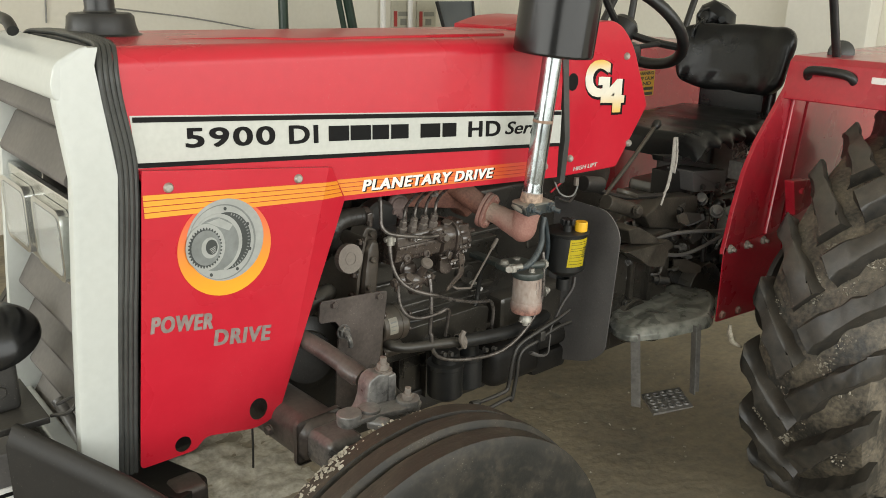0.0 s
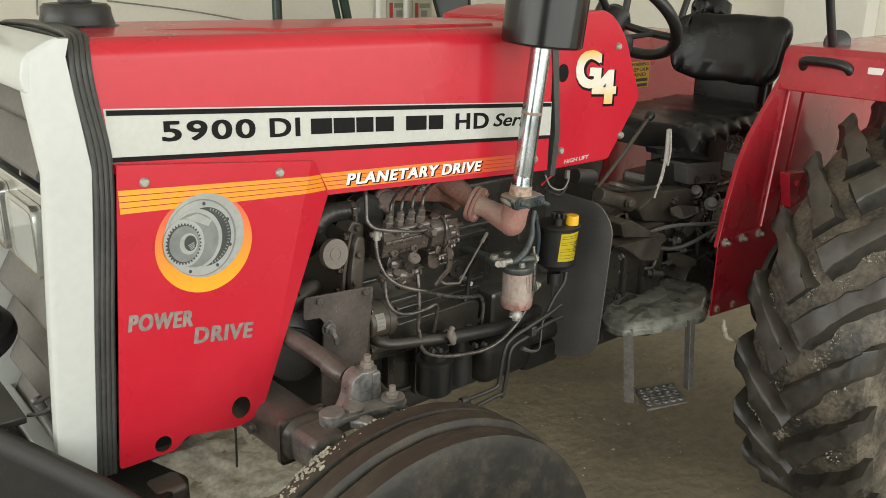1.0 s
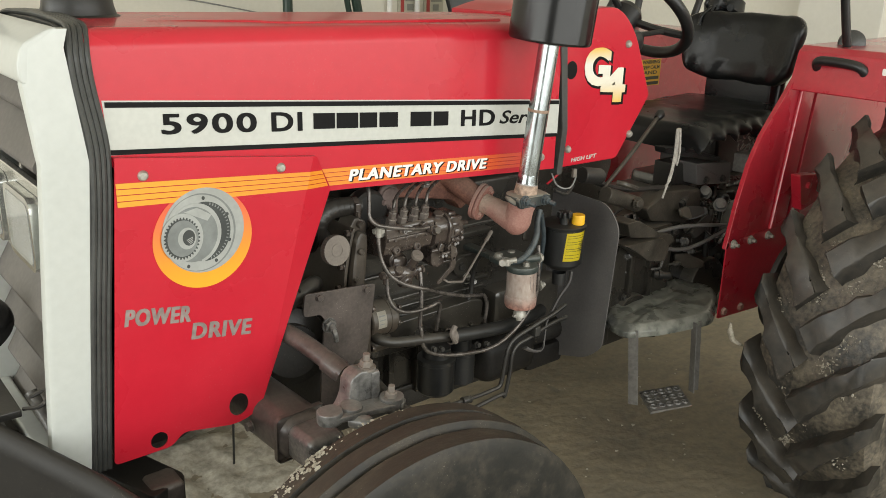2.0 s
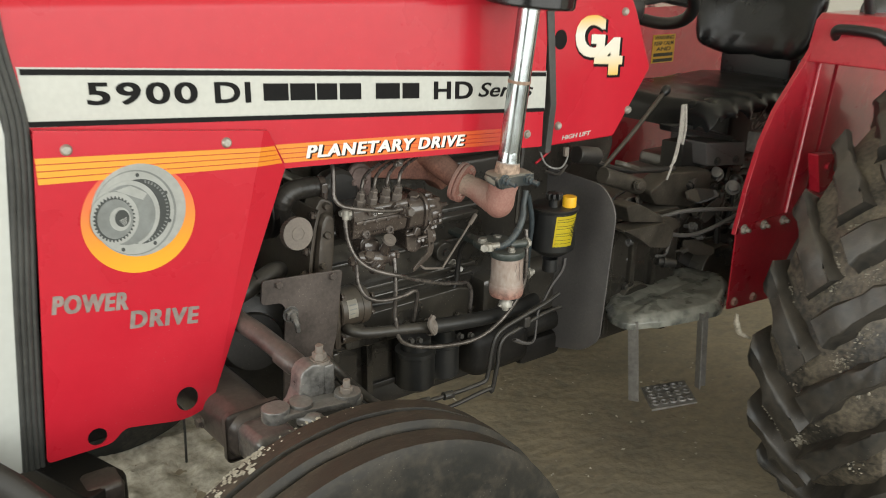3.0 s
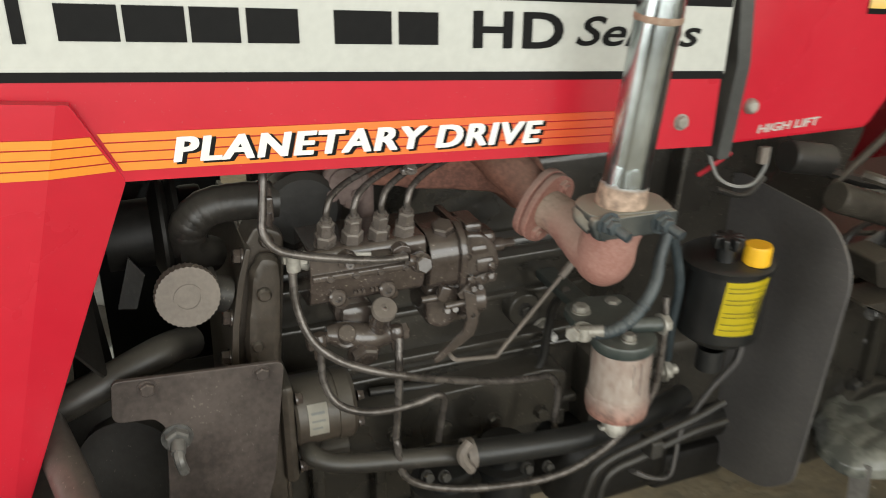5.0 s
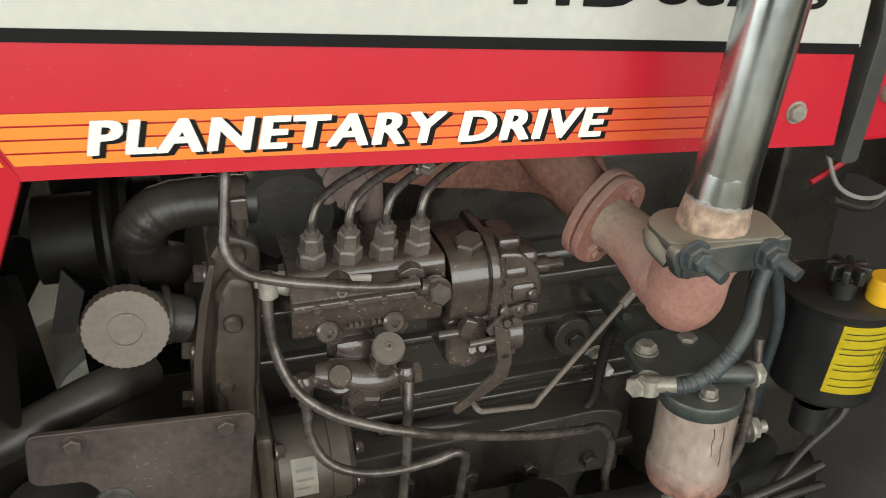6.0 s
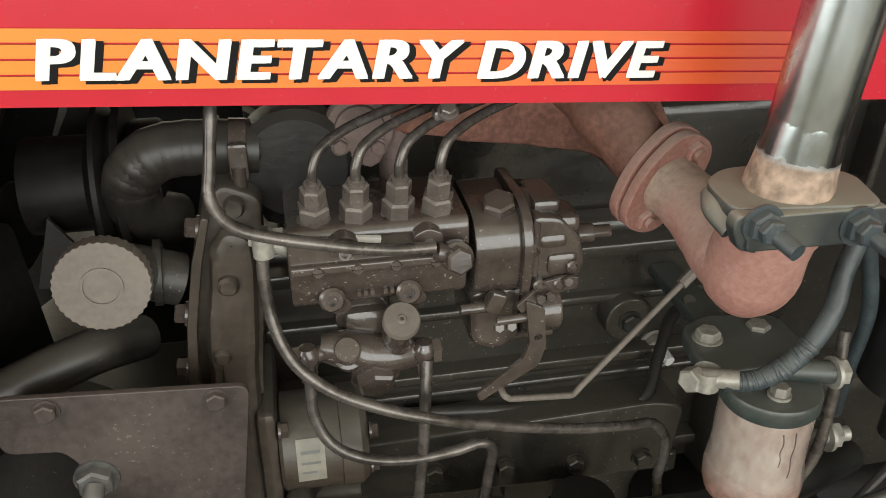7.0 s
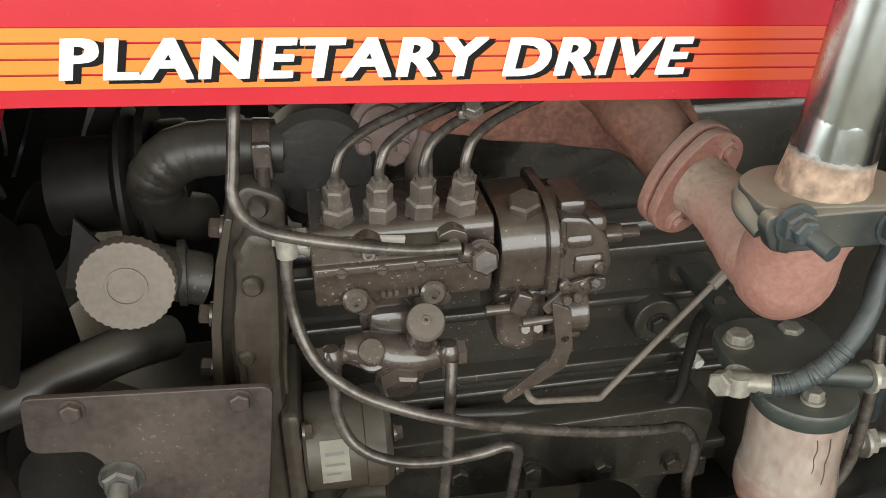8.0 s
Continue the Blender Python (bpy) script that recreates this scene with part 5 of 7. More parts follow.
lathe(bm, [(0.0125, -0.006), (0.0125, 0.002), (0.0098, 0.003), (0.0098, 0.010), (0.0108, 0.0105), (0.0108, 0.0155), (0.0095, 0.017), (0, 0.0175)], PL0, PLD, 28)
part("plug_nut", bm, M_PUMP, lift)
PRIME = (0.2490, 0.0165, 0.9430)
bm = B()
lathe(bm, [(0.0145, 0.0), (0.0145, 0.006), (0.0135, 0.0075), (0.004, 0.0075), (0.003, 0.0085), (0.0015, 0.0085), (0.0015, 0.006), (0, 0.006)], PRIME, (0.02, -0.58, 0.81), 32)
knob = part("priming_knob", bm, M_CAP, lift, "dull grey priming knob")
bm = B()
lathe(bm, [(0.0150, -0.060), (0.0150, -0.046), (0.0128, -0.044), (0.0120, -0.030), (0.0128, -0.028), (0.0128, -0.024), (0.0115, -0.022), (0.0115, 0.0)], PRIME, (0.02, -0.58, 0.81), 28)
part("knob_barrel", bm, M_PUMP, knob)
for x, z, side in ((0.177, 0.907, -1), (0.270, 0.900, 1)):
    bm = B()
    lathe(bm, [(0.0, -0.0115), (0.0065, -0.010), (0.0092, -0.005), (0.0098, 0), (0.0092, 0.005), (0.0065, 0.0095), (0, 0.0105)], (x, 0.036, z), UP, 20)
    cyl(bm, (x, 0.036, z - 0.022), (x, 0.036, z - 0.006), 0.0066, 0.0078, 16)
    cyl(bm, (x - 0.014 * side, 0.042, z), (x, 0.036, z), 0.0075, seg=16)
    hexa(bm, (x + 0.006 * side, 0.036, z), (side, 0, 0), 0.0105, 0.008, 0, False)
    part("pipe_union", bm, M_PUMP, lift)

# ---- fuel pipes ----
PIPES = (
    ("fuel_pipe", 0.0046, [(0.1330, 0.0600, 1.1540), (0.1290, 0.0350, 1.1150), (0.1240, 0.0250, 1.0760), (0.1220, 0.0200, 1.0570), (0.1310, 0.0120, 1.0420), (0.1520, 0.0040, 1.0340), (0.2090, 0.0020, 1.0200), (0.2440, 0.0040, 1.0130), (0.2740, 0.0060, 1.0110)]),
    ("fuel_pipe", 0.0048, [(0.1530, 0.0300, 1.0100), (0.1510, 0.0280, 0.9930), (0.1530, 0.0220, 0.9580), (0.1650, 0.0120, 0.9230), (0.1890, 0.0040, 0.8990), (0.2220, -0.0020, 0.8820), (0.2650, -0.0060, 0.8660), (0.3120, 0.0040, 0.8440), (0.3910, 0.0200, 0.8130), (0.4600, 0.0350, 0.7930)]),
    ("fuel_pipe", 0.0048, [(0.4570, 0.0350, 0.7930), (0.4810, 0.0400, 0.7880), (0.4980, 0.0450, 0.7660), (0.5010, 0.0460, 0.7430), (0.4990, 0.0480, 0.7140), (0.5040, 0.0500, 0.6820)]),
    ("fuel_pipe", 0.0048, [(0.1780, 0.0320, 0.9020), (0.1770, 0.0300, 0.8810), (0.1780, 0.0260, 0.8560), (0.1900, 0.0200, 0.8300), (0.2160, 0.0160, 0.8140), (0.2530, 0.0120, 0.8100), (0.2920, 0.0140, 0.8110), (0.3140, 0.0160, 0.8140), (0.3240, 0.0180, 0.8050), (0.3240, 0.0220, 0.7820), (0.3210, 0.0280, 0.7360)]),
    ("fuel_pipe", 0.0050, [(0.2710, 0.0300, 0.8960), (0.2680, 0.0220, 0.8680), (0.2650, 0.0160, 0.8270), (0.2590, 0.0120, 0.7630), (0.2590, 0.0080, 0.7630), (0.2670, 0.0040, 0.7140), (0.3040, 0.0000, 0.6880), (0.3840, -0.0060, 0.6690), (0.4810, -0.0100, 0.6650), (0.5500, -0.0200, 0.7050), (0.5960, -0.0300, 0.7760), (0.6030, -0.0300, 0.8520), (0.6070, -0.0200, 0.9130)]),
    ("steel_pipe", 0.0062, [(0.5340, 0.1000, 0.8770), (0.5330, 0.1300, 0.8370), (0.5310, 0.1400, 0.7820), (0.5210, 0.1400, 0.7340), (0.4830, 0.1500, 0.7180), (0.3980, 0.1550, 0.7260), (0.2690, 0.1600, 0.7370)]),
)
for name, r, pts in PIPES:
    bm = B()
    tube(bm, pts, r, 12, 8)
    part(name, bm, M_PIPE if name == "fuel_pipe" else M_ENGINE, tractor, "bent oily fuel pipe")
bm = B()
hexa(bm, (0.1430, 0.0360, 1.0160), (1, 0, 0), 0.0065, 0.008, 0, False)
hexa(bm, (0.1590, 0.0360, 1.0140), (1, 0, 0), 0.0085, 0.010, 0, False)
cyl(bm, (0.1450, 0.0360, 1.0160), (0.171, 0.04, 1.002), 0.006, seg=16)
lathe(bm, [(0.0078, -0.011), (0.0078, 0.009), (0.005, 0.011)], (0.1530, 0.0300, 1.0150), (0, 0, 1), 20)
part("pipe_elbow_union", bm, M_ZINC, tractor, "dull zinc pipe union")
bm = B()
lathe(bm, [(0.0115, -0.008), (0.0125, 0), (0.0115, 0.006), (0.007, 0.008)], (0.2850, 0.0080, 1.0050), (0, -1, 0.3), 24)
hexa(bm, (0.2840, 0.0000, 1.0070), (0.1, -1, 0.2), 0.0105, 0.009, 0, False)
cyl(bm, (0.2700, 0.0060, 1.0110), (0.2790, 0.0060, 1.0080), 0.007, seg=14)
part("banjo_bolt", bm, M_PUMP, pump, "brown banjo bolt")

# sensor on the block
bm = B()
hexa(bm, (0.542, 0.176, 0.777), (0.1, -1, 0.05), 0.0135, 0.014)
part("temperature_sender", bm, M_ZINC, block, "zinc sender")
bm = B()
cyl(bm, (0.543, 0.163, 0.778), (0.547, 0.143, 0.774), 0.007, 0.006, 16, 0.001)
part("insulator", bm, M_LETTERW, block, "white insulator")

# ---- exhaust ----
bm = B()
tube(bm, [(0.18, 0.16, 1.122), (0.30, 0.155, 1.118), (0.395, 0.135, 1.100), (0.436, 0.085, 1.066), (0.455, 0.045, 1.040)], 0.04, 24, 8, radii=[0.022, 0.023, 0.026, 0.0265, 0.027])
box(bm, (0.18, 0.14, 1.100), (0.38, 0.2, 1.145), 0.015)
prism(bm, rounded([(0.2440, 1.0590), (0.3130, 1.0450), (0.3790, 1.0340), (0.4250, 1.0270), (0.4450, 1.0150), (0.4620, 0.9930), (0.5140, 1.0240), (0.4810, 1.0850), (0.2480, 1.1050)], 0.012), 0.115, 0.175, "y", bevel=0.010)
manifold = part("exhaust_manifold", lumps(bm, 0.003, 0.02), M_MANIFOLD, tractor, "rusty red exhaust manifold casting")
FD = Vector((0.304, -0.931, -0.202)).normalized()
bm = B()
FLC = Vector((0.4570, 0.0370, 1.0350))
FV = Vector((0.5, 0.0, 0.85))
FV = (FV - FD * FV.dot(FD)).normalized()
FU = FV.cross(FD)
m = Matrix.Translation(FLC) @ Matrix((FU, FV, FD)).transposed().to_4x4()
oval = rounded([(-0.022, -0.045), (0.022, -0.045), (0.036, 0.0), (0.022, 0.045), (-0.022, 0.045), (-0.036, 0.0)], 0.025, 8)
prism(bm, oval, -0.011, -0.001, "z", bevel=0.002, m=m)
prism(bm, [(u * 0.97, v * 0.98) for u, v in oval], 0.0005, 0.010, "z", bevel=0.002, m=m)
part("exhaust_flange", bm, M_RUST, manifold, "rusty bolted flange")
for p in (FLC + FV * 0.0315 + FD * 0.010, FLC - FV * 0.0315 + FD * 0.010):
    bm = B()
    cyl(bm, Vector(p) - Vector(FD) * 0.012, Vector(p) + Vector(FD) * 0.009, 0.0052, seg=14)
    hexa(bm, Vector(p) - Vector(FD) * 0.003, FD, 0.0095, 0.008)
    part("flange_bolt", bm, M_RUST, manifold)
bm = B()
tube(bm, [(0.457, 0.037, 1.035), (0.466, 0.010, 1.029), (0.473, -0.016, 1.021), (0.477, -0.042, 1.015), (0.479, -0.066, 1.013)], 0.03, 40, 12, radii=[0.0245, 0.0240, 0.0255, 0.0285, 0.0315, 0.0325])
lathe(bm, [(0.0328 * math.sin(radians(a)) ** 0.9, -0.0400 * math.cos(radians(a))) for a in range(0, 91, 9)] + [(0.0312, 0.020), (0.0305, 0.036), (0.0315, 0.039), (0.0315, 0.056), (0.0, 0.056)], (0.479, -0.068, 1.015), (-0.02, -0.34, 1.0), 40)
part("exhaust_elbow", lumps(bm, 0.0012, 0.016, 3), M_ELBOW, tractor, "rusty dust-covered exhaust elbow")
P0, P1 = Vector((0.4770, -0.0925, 1.085)), Vector((0.5000, -0.1150, 1.43))
PD = (P1 - P0).normalized()
bm = B()
lathe(bm, [(0.0230, -0.01), (0.0230, 0.04), (0.0230, 0.1), (0.0230, 0.16), (0.0230, 0.2), (0.0225, 0.201), (0.0225, 0.25), (0.0225, 0.39)], P0, PD, 48)
stack = part("exhaust_pipe", bm, M_STACK, tractor, "stained chromed exhaust pipe")
bm = B()
lathe(bm, [(0.0225, -0.004), (0.0272, -0.003), (0.0268, 0.003), (0.0258, 0.010), (0.0248, 0.019), (0.0240, 0.030), (0.0232, 0.042), (0.0226, 0.048)], P0, PD, 64)
part("rust_collar", lumps(bm, 0.0007, 0.006), M_STACK, stack, "rusty welded collar")
bm = B()
lathe(bm, [(0.0225, 0.186), (0.0238, 0.188), (0.0238, 0.192), (0.0222, 0.195)], P0, PD, 48)
part("weld_bead", lumps(bm, 0.0006, 0.006), M_COLLAR, stack, "thin rusty weld bead")
bm = B()
c = P0 + PD * 0.338
lathe(bm, [(0.0, 0.0), (0.07, 0.0), (0.088, 0.003), (0.0905, 0.008), (0.0905, 0.50), (0.08, 0.51), (0, 0.51)], c, PD, 48)
part("muffler", bm, M_MUFFLER, stack, "glossy black muffler can")
bm = B()
prism(bm, rounded([(0.428, -0.116), (0.520, -0.128), (0.530, -0.080), (0.502, -0.058), (0.452, -0.056), (0.430, -0.074)], 0.012), 1.075, 1.084, "z", bevel=0.002)
prism(bm, rounded([(0.434, 1.060), (0.434, 1.083), (0.524, 1.082), (0.524, 1.058)], 0.004), -0.127, -0.119, "y", bevel=0.0015)
prism(bm, rounded([(0.4270, 1.0830), (0.4250, 1.0740), (0.4310, 1.0600), (0.4440, 1.0560), (0.4440, 1.0830)], 0.004), -0.124, -0.113, "y", bevel=0.002)
tube(bm, [(0.4340, -0.076, 1.078), (0.4270, -0.094, 1.075), (0.4300, -0.114, 1.069)], 0.0065, 10, 6, flat=0.5)
clampp = part("exhaust_clamp", bm, M_CLAMP, stack, "dark grey two-bolt exhaust clamp, dusty on top")
for p in ((0.4430, -0.1250, 1.0770), (0.5050, -0.1270, 1.0710)):
    bm = B()
    hexa(bm, p, OUT, 0.0105, 0.008)
    hexa(bm, Vector(p) + Vector((0, -0.008, 0)), OUT, 0.008, 0.006, 20, False)
    cyl(bm, Vector(p), Vector(p) + Vector((0.008, -0.026, -0.006)), 0.0055, seg=14)
    part("clamp_bolt", bm, M_BLUEHOSE, clampp, "dusty grey clamp bolt")

# ---- fuel filter ----
FX, FY = 0.5405, -0.033
bm = B()
lathe(bm, [(0.0, 0.866), (0.038, 0.866), (0.0402, 0.869), (0.0402, 0.879), (0.0385, 0.882), (0.0, 0.884)], (FX, FY, -0.002), UP, 40)
prism(bm, rounded([(0.497, 0.045), (0.491, 0.004), (0.502, -0.022), (0.560, -0.024), (0.590, -0.002), (0.590, 0.048), (0.527, 0.060)], 0.012), 0.874, 0.888, "z", bevel=0.003)
box(bm, (0.526, 0.03, 0.862), (0.556, 0.178, 0.876), 0.004)
cyl(bm, (0.550, -0.028, 0.888), (0.590, -0.040, 0.888), 0.0095, seg=18, bevel=0.002)
ffilter = part("fuel_filter", bm, M_HEAD, tractor, "dark fuel filter head with a dusty bowl")
for p in ((0.512, 0.024, 0.888), (0.5635, 0.032, 0.883), (0.5365, -0.051, 0.882)):
    fitting(ffilter, p, UP, 0.0105 if p[1] > 0 else 0.0075, 0.009, M_ZINC, "head_bolt")
bm = B()
lathe(bm, [(0.0365, 0.868), (0.0376, 0.862), (0.0378, 0.83), (0.0382, 0.812), (0.0398, 0.800), (0.0408, 0.788), (0.0402, 0.778), (0.038, 0.770), (0.030, 0.766), (0.0, 0.760)], (FX, FY, 0), UP, 40)
part("filter_bowl", lumps(bm, 0.0006, 0.02), M_GLASSBOWL, ffilter, "dusty pinkish filter bowl")
for a0, z0, z1 in ((-100, 0.858, 0.825), (-84, 0.858, 0.812)):
    bm = B()
    tube(bm, [(FX + 0.0380 * math.cos(radians(a0 + w)), FY + 0.0380 * math.sin(radians(a0 + w)), z0 + (z1 - z0) * q) for w, q in ((0, 0), (2.5, 0.3), (0.5, 0.55), (3, 0.8), (2, 1))], 0.00045, 6, 4)
    part("fuel_streak", bm, M_PLATE, ffilter, "dark dried fuel streak")
bm = B()
lathe(bm, [(0.0, 0.730), (0.008, 0.730), (0.009, 0.738), (0.016, 0.740), (0.016, 0.750), (0.010, 0.758)], (FX, FY, 0), UP, 20)
box(bm, (FX - 0.022, FY - 0.004, 0.742), (FX + 0.022, FY + 0.004, 0.748), 0.002)
part("drain_nut", bm, M_ZINC, ffilter)
bm = B()
hexa(bm, (0.4690, -0.0400, 0.9010), (-0.8, -0.5, 0.1), 0.010, 0.012, 0, False)
cyl(bm, (0.4690, -0.0400, 0.9010), (0.4960, -0.0560, 0.9060), 0.0075, seg=16)
lathe(bm, [(0.0105, -0.008), (0.0115, 0), (0.0105, 0.008)], (0.4760, -0.0430, 0.9015), UP, 18)
part("hose_union", bm, M_ZINC, ffilter, "pale zinc hose union")
bm = B()
hexa(bm, (0.588, -0.040, 0.888), AFT, 0.011, 0.012)
part("outlet_union", bm, M_ZINC, ffilter)
bm = B()
hexa(bm, (0.616, -0.019, 0.801), AFT, 0.012, 0.012)
cyl(bm, (0.600, -0.019, 0.801), (0.636, -0.020, 0.801), 0.007, seg=14)
part("outlet_union", bm, M_ZINC, ffilter)
bm = B()
tube(bm, [(0.4860, -0.0500, 0.9010), (0.5100, -0.0550, 0.9030), (0.5270, -0.0600, 0.9150), (0.5470, -0.0600, 0.9360), (0.5620, -0.0550, 0.9600), (0.5710, -0.0450, 0.9840), (0.5820, -0.0400, 1.0150)], 0.0076, 14)
tube(bm, [(0.5980, -0.0300, 1.0010), (0.6240, -0.0200, 0.9300), (0.6290, -0.0100, 0.8690), (0.6530, 0.0200, 0.7900)], 0.006, 10)
leak_hose = part("leak_off_hose", bm, M_BLUEHOSE, tractor, "dusty blue-black rubber hose")
wrap = smooth_path([(0.4860, -0.0500, 0.9010), (0.5100, -0.0550, 0.9030), (0.5270, -0.0600, 0.9150), (0.5470, -0.0600, 0.9360), (0.5620, -0.0550, 0.9600)], 11)
rnd = random.Random(21)
for i in range(1, len(wrap) - 12):
    bm = B()
    w, q = rnd.uniform(0.0012, 0.0026), rnd.uniform(0.0079, 0.0085)
    lathe(bm, [(0.0074, -w), (q, -w * 0.5), (q, w * 0.5), (0.0074, w)], wrap[i].lerp(wrap[i + 1], rnd.uniform(-0.4, 0.4)), (wrap[i + 1] - wrap[i - 1]).normalized() + Vector((rnd.uniform(-0.1, 0.3), rnd.uniform(-0.2, 0.2), rnd.uniform(-0.2, 0.2))), 18)
    part("hose_wrap", bm, M_BLUEHOSE, leak_hose)

# ---- canister with yellow cap ----
RX, RY = 0.690, -0.024
bm = B()
lathe(bm, [(0, 0.838), (0.030, 0.838), (0.036, 0.842), (0.052, 0.854), (0.0535, 0.858), (0.0535, 0.948), (0.058, 0.950), (0.059, 0.957), (0.052, 0.962), (0.02, 0.966), (0, 0.966)], (RX, RY, 0), UP, 48)
lathe(bm, [(0, 0.795), (0.018, 0.795), (0.018, 0.826)], (RX - 0.004, RY, 0), UP, 20)
can = part("hydraulic_reservoir", bm, M_BLACK, tractor, "black canister with yellow cap and label")
bm = B()
lathe(bm, [(0.0155, 0.958), (0.0165, 0.960), (0.0165, 0.980), (0.0155, 0.983), (0, 0.983)], (0.7005, -0.062, 0.005), UP, 28)
part("yellow_cap", bm, M_YELLOW, can, "bright yellow cap")
bm = B()
lathe(bm, [(0.012, 0.955), (0.012, 0.975), (0.016, 0.979), (0.006, 0.985), (0.0, 0.985)], (0.6700, -0.042, 0.006), UP, 20)
for a in range(4):
    box(bm, (0.666, -0.062, 0.981), (0.674, -0.022, 0.997), 0.003, Matrix.Translation((0.670, -0.042, 0)) @ Matrix.Rotation(a * math.pi / 4, 4, "Z") @ Matrix.Translation((-0.670, 0.042, 0)))
part("wing_knob", bm, M_BLACK, can, "black wing knob")
bm = B()
def wrapped(r, low, high, z0, z1):
    """A strip round the canister whose ends lean, from angles low at z0 to angles high at z1."""
    bm = B()
    rows = []
    for z, (a0, a1) in ((z0, low), (z1, high)):
        rows.append([bm.verts.new((RX + r * math.cos(radians(a0 + (a1 - a0) * k / 10)), RY + r * math.sin(radians(a0 + (a1 - a0) * k / 10)), z)) for k in range(11)])
    for k in range(10):
        bm.faces.new((rows[0][k], rows[0][k + 1], rows[1][k + 1], rows[1][k]))
    return bm


bm = wrapped(0.0545, (-134, -82), (-127, -60), 0.872, 0.946)
bmesh.ops.solidify(bm, geom=bm.faces[:], thickness=0.0006)
sticker = part("sticker", bm, M_YLABEL, can, "yellow paper label with fine print, stuck on askew")
for z in (0.938, 0.932, 0.922, 0.916, 0.904, 0.898, 0.888, 0.880):
    f = (z - 0.872) / 0.074
    a0, a1 = -134 + 7 * f + 4, -82 + 22 * f - 4
    part("print_bar", wrapped(0.0553, (a0, a1), (a0, a1), z, z + 0.0009), M_PRINTBLACK, sticker)

# sheet guard beside the clutch housing
bm = B()
prism(bm, rounded([(0.30, 0.49), (0.13, 0.485), (-0.005, 0.525, 0.035), (-0.055, 0.575, 0.02), (-0.078, 0.93, 0.05), (-0.03, 0.985, 0.05), (0.15, 0.990, 0.01), (0.30, 0.95)], 0.01), 0.848, 0.852, "x")
part("sheet_guard", bm, M_SHIELD, tractor, "grey rounded sheet guard")

# hoses and strap in the lower bay
bm = B()
tube(bm, [(0.1770, 0.0900, 0.7410), (0.1590, 0.0400, 0.7520), (0.1820, 0.0200, 0.7450), (0.2580, 0.0120, 0.7340), (0.3500, 0.0080, 0.7200)], 0.0125, 14)
low = part("return_pipe", bm, M_HOSE, tractor, "oily steel return pipe")
bm = B()
tube(bm, [(0.3570, 0.0080, 0.7190), (0.4510, 0.0080, 0.7070), (0.5380, 0.0150, 0.6960), (0.6450, 0.0400, 0.6840), (0.7370, 0.0800, 0.6700)], 0.0175, 16)
part("return_hose", bm, M_BLACK, low, "fat black rubber hose")
bm = B()
lathe(bm, [(0.017, -0.007), (0.0205, -0.006), (0.0205, 0.006), (0.017, 0.007)], (0.3540, 0.0080, 0.7200), (0.9950, 0.0000, -0.0390), 20)
tube(bm, [(0.3470, -0.0120, 0.7550), (0.3350, -0.0160, 0.7400), (0.3490, -0.0140, 0.7130)], 0.007, 8)
part("hose_clip", bm, M_CAP, low, "pale tape-like hose clip")
for k in range(2):
    o = 0.022 * k
    bm = B()
    tube(bm, [(0.7380, -0.0100, 0.7160), (0.6890, -0.0120, 0.7020), (0.6120, -0.0120, 0.6840), (0.5420, -0.0120, 0.6620), (0.5230, -0.0120, 0.6240), (0.5100, -0.0120, 0.5510), (0.4960, -0.0120, 0.5420), (0.3850, -0.0140, 0.5430), (0.2460, -0.0200, 0.5570)], 0.0055, 10, 6) if k == 0 else tube(bm, [(0.7570, 0.0000, 0.6720), (0.6950, -0.0020, 0.6690), (0.6140, -0.0040, 0.6510), (0.5600, -0.0040, 0.6330), (0.5470, -0.0040, 0.5660), (0.5330, -0.0040, 0.5030), (0.5270, -0.0040, 0.5120), (0.3900, -0.0080, 0.5050), (0.2490, -0.0140, 0.5230)], 0.0055, 10, 6)
    part("steering_pipe", bm, M_ENGINE, tractor, "dark steel steering pipe")
for x0, x1, z in ((0.300, 0.328, 0.5480), (0.376, 0.396, 0.5430)):
    bm = B()
    cyl(bm, (x0, -0.0155, z + 0.002), (x1, -0.0155, z), 0.010, seg=16, bevel=0.0015)
    hexa(bm, (x1 - 0.002, -0.0155, z), (1, 0, -0.05), 0.0105, 0.010, 0, False)
    part("hose_coupling", bm, M_ENGINE, tractor, "dark hose coupling")
bm = B()
box(bm, (0.6160, -0.0220, 0.6560), (0.6360, 0.0100, 0.6840), 0.004)
part("pipe_clamp", bm, M_ENGINE, tractor)
for pts in ([(0.2520, -0.0200, 0.5550), (0.1830, -0.0400, 0.5980), (0.1160, -0.0600, 0.6680), (0.0550, -0.0800, 0.7410), (0.0490, -0.0400, 0.7570)], [(0.2550, -0.0140, 0.5200), (0.1770, -0.0400, 0.5760), (0.1130, -0.0500, 0.6340), (0.0590, -0.0600, 0.7070)]):
    bm = B()
    tube(bm, pts, 0.0095, 12)
    part("steering_hose", bm, M_HOSE, tractor, "black rubber steering hose")
bm = B()
tube(bm, [(0.764, 0.004, 0.802), (0.754, 0.0, 0.775), (0.719, 0.0, 0.739), (0.696, 0.0, 0.706), (0.677, 0.0, 0.675), (0.674, 0.0, 0.631), (0.667, 0.0, 0.600), (0.640, 0.004, 0.601), (0.612, 0.010, 0.616)], 0.011, 10, 6, radii=[0.014, 0.013, 0.011, 0.010, 0.009, 0.008, 0.008, 0.009, 0.010], flat=0.4)
part("strap_bracket", bm, M_SHIELD, tractor, "bent flat strap bracket")
